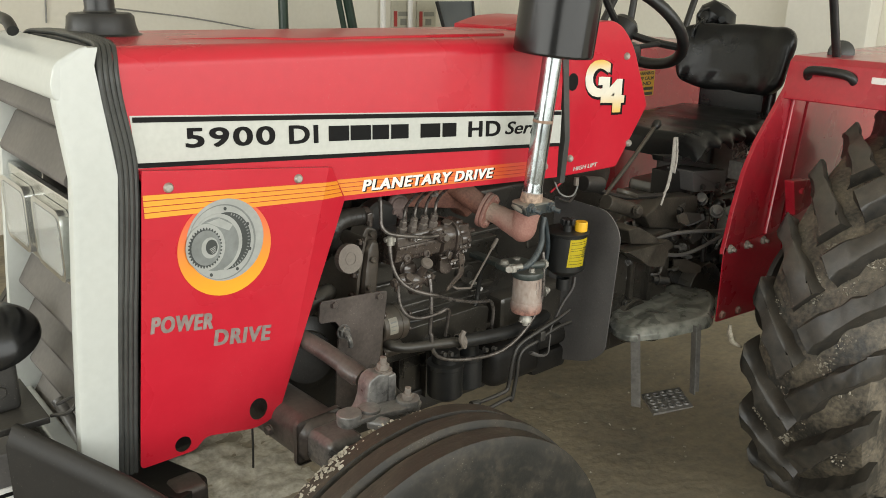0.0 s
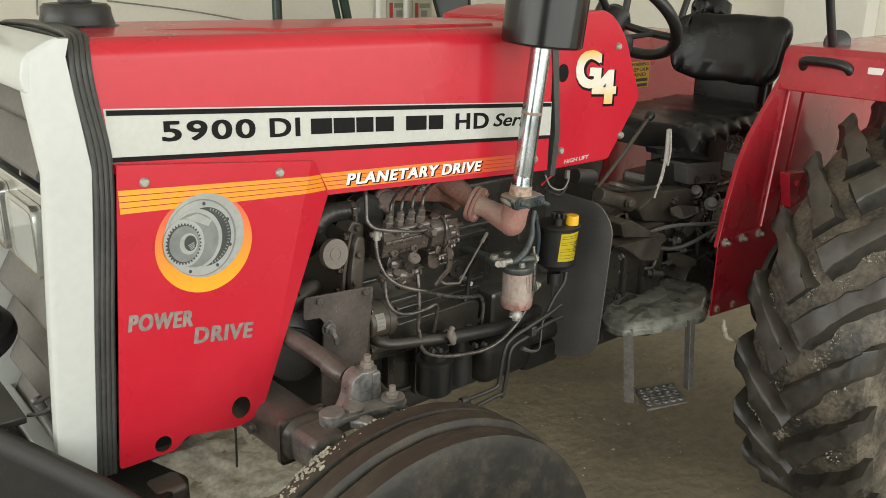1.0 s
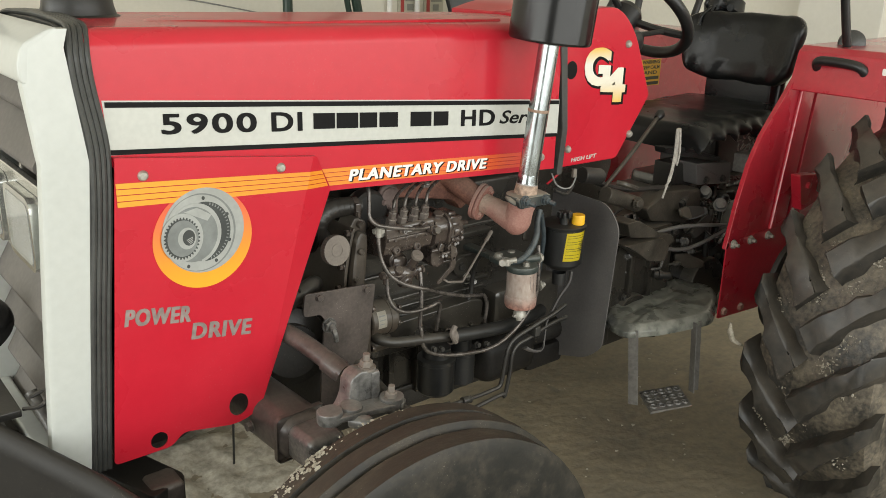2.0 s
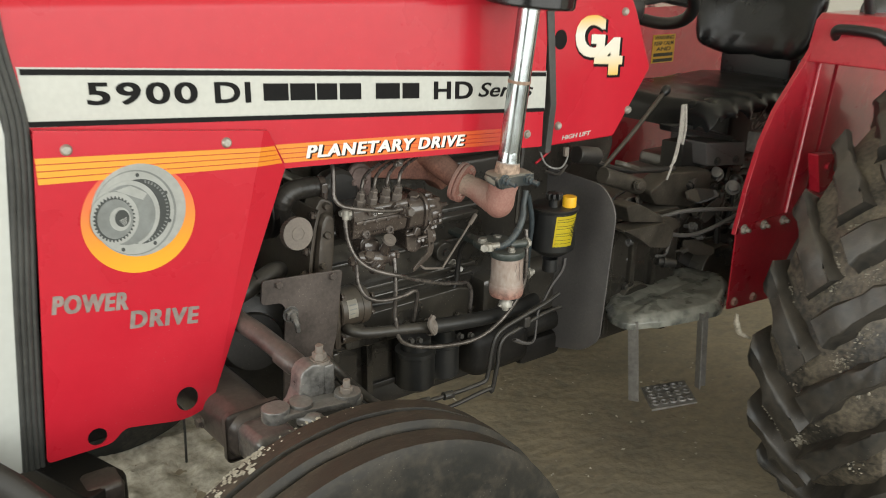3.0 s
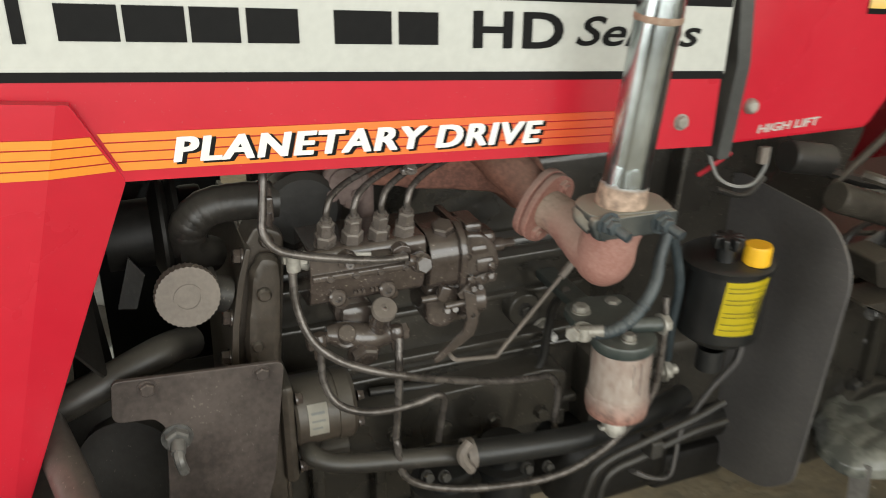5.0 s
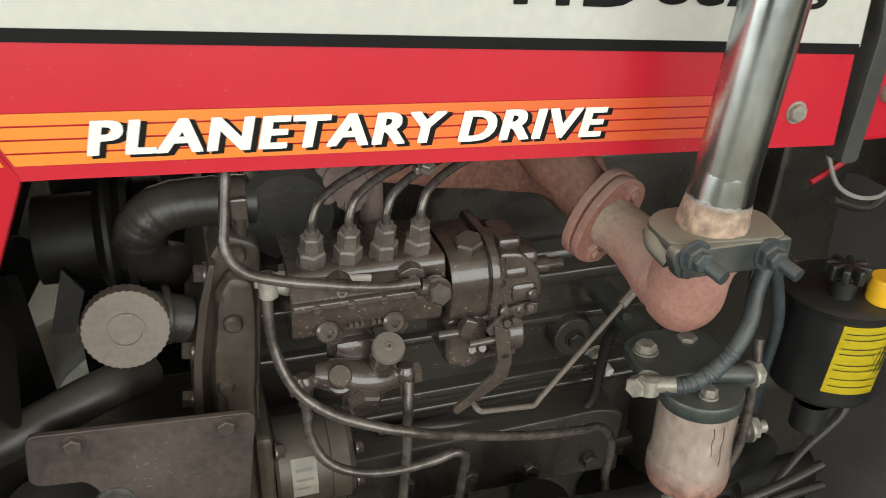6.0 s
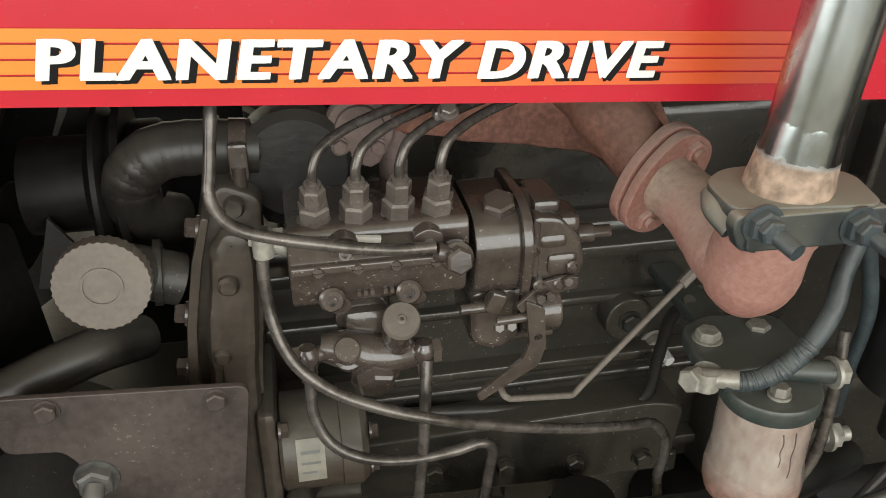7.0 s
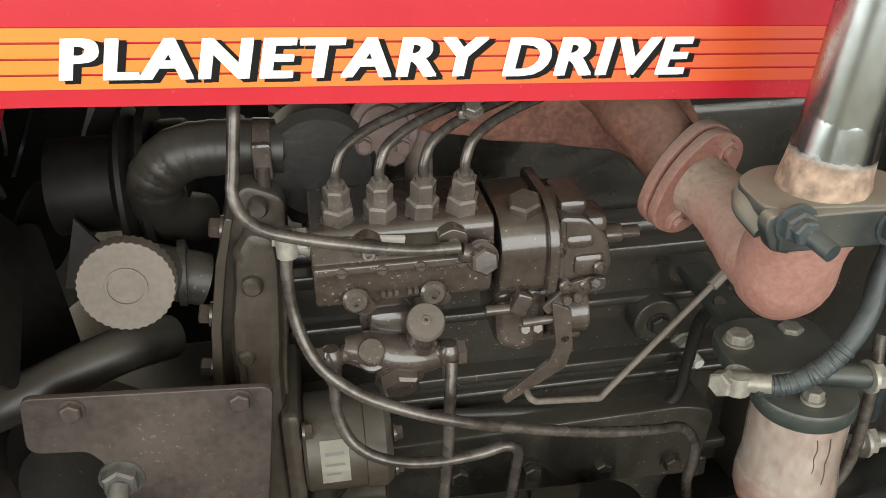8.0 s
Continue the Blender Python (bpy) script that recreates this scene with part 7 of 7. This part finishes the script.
for k in range(40):
    x, z = 1.52 + rr.random() * 0.16, 1.03 + rr.random() * 0.05
    tube(bm, [(x, 0.02, z), (x + rr.uniform(-0.03, 0.03), 0.015, z + rr.uniform(-0.02, 0.02))], 0.0022, 4)
tagged(part("net_bag", bm, M_CAP, gearbox, "pale knotted net under the seat"), kind="stuff")
bm = B()
cyl(bm, (0.8270, 0.0500, 1.0500), (0.9030, 0.0500, 1.0360), 0.022, seg=24, bevel=0.004)
tube(bm, [(0.7760, 0.0300, 1.0330), (0.7400, 0.0200, 1.0170), (0.6830, 0.0100, 1.0360)], 0.004, 8)
part("steering_box_end", bm, M_ENGINE, tractor)
bm = B()
tube(bm, [(0.6560, -0.0000, 1.0900), (0.6750, -0.0050, 1.0550), (0.7200, -0.0050, 1.0410), (0.7460, 0.0000, 1.0590), (0.7480, 0.0000, 1.0870)], 0.0022, 6)
part("wire", bm, M_WIRE, tractor, "thin grey wire")
bm = B()
tube(bm, [(0.6940, 0.0050, 1.0840), (0.6630, 0.0050, 1.0670), (0.6490, 0.0050, 1.0600)], 0.003, 6)
part("wire", bm, M_REDF, tractor, "thin red wire")
bm = B()
box(bm, Vector((0.7410, 0.0000, 1.0660)) - Vector((0.006, 0.004, 0.0)), Vector((0.7390, 0.0000, 1.0880)) + Vector((0.008, 0.004, 0.0)), 0.001)
part("wire_plug", bm, M_CAP, tractor)
bm = B()
tube(bm, [(0.9220, 0.0600, 0.9850), (1.0820, 0.0920, 1.0700), (1.2260, 0.1210, 1.1560)], 0.0062, 10)
gear_lever = part("gear_lever", bm, M_LINK, gearbox, "black gear lever")
bm = B()
lathe(bm, [(0, 0.028), (0.01, 0.026), (0.015, 0.016), (0.013, 0.002), (0.009, -0.006)], (1.2290, 0.1220, 1.1580), Vector((1.2260, 0.1210, 1.1560)) - Vector((1.0820, 0.0920, 1.0700)), 20)
part("lever_knob", bm, M_BLACK, gear_lever)
bm = B()
tube(bm, [(1.4590, 0.0200, 0.7810), (1.4660, 0.0200, 0.8380), (1.4650, 0.0200, 0.8860)], 0.008, 10)
lathe(bm, [(0, 0.03), (0.014, 0.028), (0.02, 0.018), (0.018, 0.0), (0.01, -0.008)], (1.4650, 0.0200, 0.8840), (0.1, -0.3, 1), 24)
part("knob_lever", bm, M_BLACK, gearbox, "short lever with a round black knob")
for k, pts in enumerate(([(1.0840, 0.0000, 0.8470), (1.1950, -0.0200, 0.8580), (1.4290, -0.0500, 0.8330)], [(1.0610, 0.0000, 0.8250), (1.2390, -0.0200, 0.7810), (1.4150, -0.0500, 0.8220)], [(0.8770, 0.0600, 1.0280), (1.0340, 0.0800, 0.9750), (1.2310, 0.0600, 0.9550)], [(1.3870, 0.0000, 0.7230), (1.3800, 0.0000, 0.8010), (1.4020, 0.0100, 0.8700)])):
    bm = B()
    tube(bm, pts, 0.006 if k < 2 else 0.009, 8)
    part("control_rod", bm, M_SHIELD if k < 2 else M_ENGINE, gearbox, "dull control rod")
rnd = random.Random(21)
for k in range(90):
    px, py = rnd.uniform(0.95, 1.68), rnd.uniform(-0.02, 0.12)
    pz = 0.70 + 0.20 * rnd.random() + 0.05 * (px - 1.0)
    w = rnd.uniform(0.5, 1.3)
    turn = Matrix.Translation((px, py, pz)) @ pose(0, 0, 0, rnd.uniform(-25, 25), rnd.uniform(-30, 30), rnd.uniform(-40, 40))
    bm = B()
    if k % 4 == 0:
        cyl(bm, turn @ Vector((-0.03 * w, 0, 0)), turn @ Vector((0.03 * w, 0, 0)), 0.013 * w, seg=14, bevel=0.002)
        cyl(bm, turn @ Vector((-0.012, 0, 0)), turn @ Vector((-0.004, 0, 0)), 0.018 * w, seg=14)
    elif k % 4 == 1:
        prism(bm, rounded([(-0.04 * w, -0.012), (0.0, -0.02 * w), (0.05 * w, -0.008), (0.045 * w, 0.012), (-0.01, 0.018 * w), (-0.045 * w, 0.01)], 0.006), -0.004, 0.004, "y", bevel=0.001, m=turn)
    elif k % 4 == 2:
        hexa(bm, turn @ Vector((0, 0, 0)), turn.to_3x3() @ Vector((0, -1, 0.3)), 0.010 * w, 0.016)
        cyl(bm, turn @ Vector((0, 0.02, 0)), turn @ Vector((0, -0.018, 0.005)), 0.005 * w, seg=10)
    else:
        tube(bm, [turn @ Vector((-0.07 * w, 0, 0.01)), turn @ Vector((-0.02, -0.01, -0.008)), turn @ Vector((0.03, 0, 0.012)), turn @ Vector((0.08 * w, 0.01, -0.01))], 0.0045 * w, 8, 5)
    part("linkage_piece", bm, (M_LINK, M_ENGINE, M_CASTGREY, M_ENGINE, M_LINK)[k % 5], gearbox)
for strand in (((1.160, 0.0, 1.150), (1.157, -0.002, 1.062), (1.143, 0.0, 0.991), (1.127, 0.0, 0.951)), ((1.167, 0.002, 1.150), (1.165, 0.0, 1.065), (1.151, -0.002, 1.005), (1.138, 0.002, 0.984)), ((1.174, 0.0, 1.150), (1.180, -0.003, 1.085), (1.178, 0.0, 1.042)), ((1.170, 0.004, 1.150), (1.172, 0.0, 1.090), (1.173, 0.002, 1.046))):
    bm = B()
    tube(bm, strand, 0.0032, 8)
    part("rope", lumps(bm, 0.0006, 0.006), M_STAR, tractor, "white cotton rope hanging from the seat")
bm = B()
lathe(bm, [(0.016, 0), (0.02, 0.02), (0.02, 0.16), (0.03, 0.18)], (0.93, YC, 1.36), (0.8, 0, 0.42), 20)
part("steering_column", bm, M_BLACK, tractor)
SC, SN = Vector((1.16, YC, 1.462)), Vector((0.67, 0.0, 0.74))
m = aim(SC, SN)
bm = B()
ring = [m @ Vector((0.185 * math.cos(a), 0.185 * math.sin(a), 0)) for a in [2 * math.pi * i / 48 for i in range(49)]]
tube(bm, ring, 0.017, 12, 1)
steer = part("steering_wheel", bm, M_BLACK, tractor, "black steering wheel")
for a in (90, 210, 330):
    bm = B()
    tube(bm, [m @ Vector((0, 0, -0.03)), m @ Vector((0.1 * math.cos(radians(a)), 0.1 * math.sin(radians(a)), -0.02)), m @ Vector((0.19 * math.cos(radians(a)), 0.19 * math.sin(radians(a)), 0))], 0.011, 8)
    part("spoke", bm, M_BLACK, steer)
bm = B()
lathe(bm, [(0, 0.01), (0.035, 0.006), (0.045, -0.01), (0.04, -0.05), (0, -0.05)], SC, SN, 28)
part("hub", bm, M_BLACK, steer)
bm = B()
tube(bm, [(1.02, 0.16, 1.40), (1.09, 0.10, 1.405), (1.13, 0.06, 1.415)], 0.007, 8)
box(bm, (0.98, 0.06, 1.36), (1.06, 0.34, 1.42), 0.02)
part("instrument_binnacle", bm, M_BLACK, tractor, "black instrument binnacle with a stalk")
bm = B()
cols = []
for i in range(73):
    x = 1.275 + 0.53 * i / 72
    nose = max(0.0, 1.31 - x) / 0.035
    hem = 0.040 + 0.012 * min(1, (x - 1.275) / 0.1) + 0.006 * math.sin(x * 61) + 0.007 * math.sin(x * 113 + 1) + 0.012 * noise.noise(Vector((x * 14, 1, 0)))
    col = []
    for y, drop, fold in ((0.44, 0.05, 0), (0.43, 0.012, 0), (0.36, 0.002, 0), (0.27, 0, 0), (0.18, 0.003, 0), (0.10, 0.004, 0), (0.045, 0.005, 0.1), (0.016, 0.012, 0.3), (0.002, 0.028, 0.6), (-0.006, 0.3 * hem + 0.02, 0.9), (-0.008, 0.6 * hem + 0.012, 1.1), (-0.004, hem, 1.3), (0.004, hem - 0.004, 1.3), (0.02, 0.6 * hem, 0.8), (0.05, 0.05, 0.0)):
        z = 1.152 - drop - 0.03 * nose ** 2 - 0.012 * max(0, 1.5 - x) / 0.2 + 0.05 * max(0, x - 1.66)
        z += 0.004 * noise.noise(Vector((x * 22, y * 16, 3))) + 0.007 * noise.noise(Vector((x * 8, y * 9, 5)))
        col.append(bm.verts.new((x, y + 0.007 * fold * math.sin(x * 90 + 3 * noise.noise(Vector((x * 9, 0, 0)))), z)))
    cols.append(col)
for p, q in zip(cols, cols[1:]):
    for j in range(len(p) - 1):
        bm.faces.new((p[j], p[j + 1], q[j + 1], q[j]))
    bm.faces.new((p[-1], p[0], q[0], q[-1]))
bm.faces.new(cols[0])
bm.faces.new(cols[-1][::-1])
seat_parts = part("seat", bm, M_VINYL, tractor, "wrinkled black vinyl seat with a draped edge", 60)
bm = B()
rings = []
bend = lambda c, e: math.copysign(abs(c) ** e, c)
for i in range(1, 24):
    lat = math.pi * (i / 24 - 0.5)
    ring = []
    for j in range(64):
        lon = 2 * math.pi * j / 64
        y = 0.218 * bend(math.cos(lat), 0.5) * bend(math.cos(lon), 0.42)
        z = 0.118 * bend(math.cos(lat), 0.5) * bend(math.sin(lon), 0.42)
        x = 0.040 * bend(math.sin(lat), 0.62)
        sag = max(0.0, -z / 0.118)
        x += 0.005 * sag * math.sin(y * 70 + z * 30) - 1.08 * y * y
        ring.append(bm.verts.new((x, y * (1 + 0.5 * z), z)))
    rings.append(ring)
for p, q in zip(rings, rings[1:]):
    for j in range(64):
        bm.faces.new((p[j], p[(j + 1) % 64], q[(j + 1) % 64], q[j]))
bm.faces.new(rings[0])
bm.faces.new(rings[-1][::-1])
bmesh.ops.recalc_face_normals(bm, faces=bm.faces[:])
bmesh.ops.transform(bm, matrix=pose(1.84, 0.235, 1.325, 0, 10, 0), verts=bm.verts)
part("backrest", lumps(lumps(bm, 0.008, 0.10, 7), 0.003, 0.035, 3), M_VINYL, seat_parts, "curved black vinyl backrest", 60)
for y in (0.10, 0.30):
    bm = B()
    tube(bm, [(1.74, y, 1.04), (1.83, y, 1.10), (1.86, y, 1.25)], 0.016, 10)
    part("back_bracket", bm, M_BLACK, seat_parts)
bm = B()
box(bm, (1.80, 0.10, 1.14), (1.85, 0.36, 1.24), 0.012)
part("back_plate", bm, M_VINYL, seat_parts)
bm = B()
box(bm, (1.52, 0.10, 0.93), (1.76, 0.32, 1.125), 0.02)
part("seat_base", bm, M_ENGINE, seat_parts)
bm = B()
rnd = random.Random(3)
for k in range(3):
    box(bm, (1.50 + 0.07 * k, -0.03, 0.98), (1.56 + 0.07 * k, 0.02, 1.04), 0.004)
part("suspension_frame", bm, M_STEPIRON, seat_parts)

# ---- tractor: step ----
MAT = rounded([(0.890, -0.050), (0.892, -0.105), (1.000, -0.150), (1.175, -0.186), (1.300, -0.120), (1.385, -0.050), (1.345, 0.062), (1.120, 0.085), (0.960, 0.050)], 0.03, 6)
bm = B()
mc = Vector((1.13, -0.045))
rim = []
for i in range(96):
    f = i / 96 * len(MAT)
    a, b = Vector(MAT[int(f)]), Vector(MAT[(int(f) + 1) % len(MAT)])
    rim.append(a.lerp(b, f - int(f)))
rows = []
for q in (0.03, 0.12, 0.22, 0.32, 0.42, 0.52, 0.61, 0.70, 0.78, 0.85, 0.91, 0.955, 0.985, 1.0, 1.0, 0.97, 0.5):
    row = []
    for p in rim:
        k = len(rows)
        x, y = mc + (p - mc) * q
        fold = 0.010 * abs(noise.noise(Vector((x * 7 + y * 5, y * 22 - x * 6, 3)))) + 0.007 * noise.noise(Vector((x * 13, y * 17, 6))) + 0.004 * abs(noise.noise(Vector((x * 40, y * 48, 8))))
        fold *= 1.0 - 0.75 * max(0.0, q - 0.8) / 0.2
        top = 0.643 + fold - 0.020 * max(0.0, q - 0.90) / 0.1 + 0.018 * max(0.0, y + 0.02)
        row.append(bm.verts.new((x, y, top if k < 14 else top - (0.014, 0.020, 0.020)[k - 14])))
    rows.append(row)
bm.faces.new(rows[0])
for a, b in zip(rows, rows[1:]):
    for i in range(96):
        bm.faces.new((a[i], a[(i + 1) % 96], b[(i + 1) % 96], b[i]))
bm.faces.new(rows[-1][::-1])
footboard = part("footboard_mat", bm, M_STEP, tractor, "dusty crumpled footboard mat", 60)
for a, b in (((0.918, -0.105, 0.63), (0.926, -0.125, 0.405)), ((1.105, -0.175, 0.63), (1.092, -0.202, 0.425))):
    bm = B()
    d = Vector(b) - Vector(a)
    box(bm, (-0.004, -0.014, 0), (0.0, 0.014, d.length), 0.001, aim(a, d))
    box(bm, (0.0, -0.014, 0), (0.026, -0.010, d.length), 0.001, aim(a, d))
    part("step_hanger", bm, M_STEPIRON, footboard)
bm = B()
holes = []
A0, U, V = Vector((0.922, -0.190)), Vector((0.130, -0.044)), Vector((0.068, 0.098))
poly = [A0, A0 + U, A0 + U + V, A0 + V]
for i in range(5):
    for j in range(3):
        c = A0 + U * (0.12 + 0.19 * i) + V * (0.2 + 0.3 * j)
        holes.append(disc(c.x, c.y, 0.007, 10))
prism(bm, [tuple(p) for p in poly], 0.405, 0.411, "z", holes)
for i in range(5):
    for j in range(3):
        c = A0 + U * (0.12 + 0.19 * i) + V * (0.2 + 0.3 * j)
        lathe(bm, [(0.0072, 0.0), (0.0085, 0.004), (0.0105, 0.004), (0.0125, 0.0)], (c.x, c.y, 0.411), (0, 0, 1), 12)
part("step_tread", lumps(bm, 0.004, 0.03), M_STEPIRON, footboard, "worn perforated iron step")
bm = B()
box(bm, (0.88, 0.0, 0.59), (1.32, 0.04, 0.625), 0.005)
part("footboard_beam", bm, M_ENGINE, footboard)

bm = B()
tube(bm, [(-0.165, 0.28, 0.70), (-0.15, 0.60, 0.62), (-0.118, 0.98, 0.46), (-0.115, 1.12, 0.42)], 0.045, 14)
part("far_axle_end", bm, M_AXLE, axle)
bm = B()
prism(bm, rounded([(1.478, 1.330), (1.50, 1.346), (2.2, 1.352), (2.2, 1.348), (1.50, 1.342), (1.484, 1.328)], 0.004), 2 * YC + 0.186, 2 * YC + 0.66, "y")
part("fender_top", bm, M_REDF, far_fender)
# the wheels of the far side
twins = {}
for ob in [o for o in bpy.data.objects if o in (wheel, rear) or o.parent in (wheel, rear)]:
    if ob.name.startswith("mud"):
        continue
    twin = ob.copy()
    scene.collection.objects.link(twin)
    shift = Vector((0, 1.55 if ob == wheel or ob.parent == wheel else 2 * (YC - RW.y), 0))
    twin.parent = tractor
    twin.matrix_parent_inverse = Matrix.Translation(-tractor.location)
    twin.matrix_basis = Matrix.Translation(shift) @ ob.matrix_basis
    twins[ob] = twin
for ob, twin in twins.items():
    if ob.parent in twins:
        home = twins[ob.parent]
        twin.parent, twin.matrix_parent_inverse = home, Matrix.Identity(4)
        twin.matrix_basis = ob.matrix_basis

# ---- against the walls ----
for x, z, lean in ((1.934, 1.300, 0.0), (2.461, 1.294, -0.22)):
    bm = B()
    tube(bm, [(x - lean * z, 3.6, 0.0), (x, 3.6, z), (x + lean * (2.6 - z), 3.6, 2.6)], 0.032, 14)
    if lean:
        tube(bm, [(x - 0.06 - lean * z, 3.62, 0.0), (x - 0.06, 3.62, z), (x - 0.06 + lean * (2.6 - z), 3.62, 2.6)], 0.02, 14)
    tagged(part("steel_pole", bm, M_GREENPOLE), "dark green steel pole standing by the back wall", "pole", "green poles")
for x0, x1, z0, z1 in ((3.241, 3.438, 1.140, 1.338), (3.499, 3.697, 1.134, 1.337)):
    bm = B()
    box(bm, (x0, 4.185, z0 - 0.05), (x1, 4.2, z1 + 0.05), 0.004)
    pack = tagged(part("wall_packet", bm, M_TIN), "printed cream packet hanging on the back wall", "packet", "wall packets")
    w = x1 - x0
    for name, mat, u0, u1, low, high in (("green_block", M_TINGREEN, 0.1, 0.9, -0.02, 0.035), ("red_bar", M_TINRED, 0.12, 0.28, 0.05, 0.17), ("grey_bar", M_TINGREY, 0.35, 0.9, 0.13, 0.165), ("round_mark", M_TINGREY, 0.45, 0.75, 0.06, 0.11)):
        bm = B()
        box(bm, (x0 + w * u0, 4.182, z0 + low), (x0 + w * u1, 4.186, z0 + high))
        part(name, bm, mat, pack)
for p in ((3.1320, 4.1000, 1.1480), (3.4020, 4.1000, 1.1420)):
    bm = B()
    cyl(bm, (p[0], 4.15, 0), (p[0], 4.15, 2.6), 0.022, seg=16)
    tagged(part("white_pipe", bm, M_LETTERW), "white plastic pipe running up the back wall", "pipe", "white pipes")
bm = B()
prism(bm, [(3.3210, 1.4000), (3.6690, 1.4000), (3.7070, 1.1000), (3.4260, 1.1080)], 3.7, 3.73)
box(bm, (2.55, 3.7, 0.0), (2.95, 3.73, 1.2))
board = tagged(part("leaning_board", bm, M_GREYTRIM), "slate grey board with black edging, leaning upright", "board")
bm = B()
tube(bm, [(3.2960, 3.6900, 1.4010), (3.4060, 3.6900, 1.1100)], 0.014, 8)
part("black_edging", bm, M_BLACK, board)
bm = B()
tube(bm, [(3.6600, 3.6900, 1.4010), (3.6980, 3.6900, 1.1010)], 0.010, 8)
part("black_edging", bm, M_BLACK, board)
bm = B()
tube(bm, [(1.0610, 4.1900, 1.3490), (1.5830, 4.1900, 1.2810), (2.1530, 4.1900, 1.1760)], 0.005, 6)
tagged(part("wall_cable", bm, M_WIRE), "thin grey cable fixed along the back wall", "cable")
bm = B()
tube(bm, [(0.6490, 4.1900, 1.4160), (0.6380, 4.1900, 1.2690)], 0.005, 6)
tagged(part("wall_cable", bm, M_WIRE), "thin grey cable fixed along the back wall", "cable")
gate = thing("steel_gate", (2.4, 1.0, 0), "black steel gate frame standing behind the tractor", "gate")
for a, b in (((1.9810, 1.0000, 1.3790), (2.0940, 1.0000, 1.5410)), ((2.1780, 1.0000, 1.3390), (2.2100, 1.0000, 1.5420)), ((2.5760, 1.0000, 1.3070), (2.6780, 1.0000, 1.5440))):
    d = Vector(a) - Vector(b)
    foot = Vector(a) + d * (a[2] / -d.z)
    bm = B()
    tube(bm, [Vector(b), Vector(a), foot], 0.016, 10)
    part("upright", bm, M_BLACK, gate)
bm = B()
box(bm, Vector((2.1460, 1.0000, 1.2320)), Vector((2.6210, 1.0000, 1.3080)) + Vector((0, 0.03, 0)), 0.005)
part("rail", bm, M_TRIM, gate)
bm = B()
lathe(bm, [(0, 0.06), (0.05, 0.05), (0.075, 0.01), (0.07, -0.03), (0.05, -0.06), (0, -0.06)], (1.9610, 0.4200, 1.4520), (0.3, -0.4, 0.8), 24)
tube(bm, [(1.8650, 0.4200, 1.4400), (1.8410, 0.4200, 1.4700), (1.9010, 0.4200, 1.4890), (1.9670, 0.4200, 1.4770)], 0.006, 8)
tube(bm, [(1.8490, 0.4000, 1.4550), (1.7920, 0.4000, 1.4230), (1.7840, 0.4000, 1.3930)], 0.006, 8)
cyl(bm, (1.8850, 0.3500, 1.4540), (1.9000, 0.3600, 1.4530), 0.012, seg=16)
part("hanging_pouch", bm, M_VINYL, seat_parts, "black strapped pouch behind the backrest")
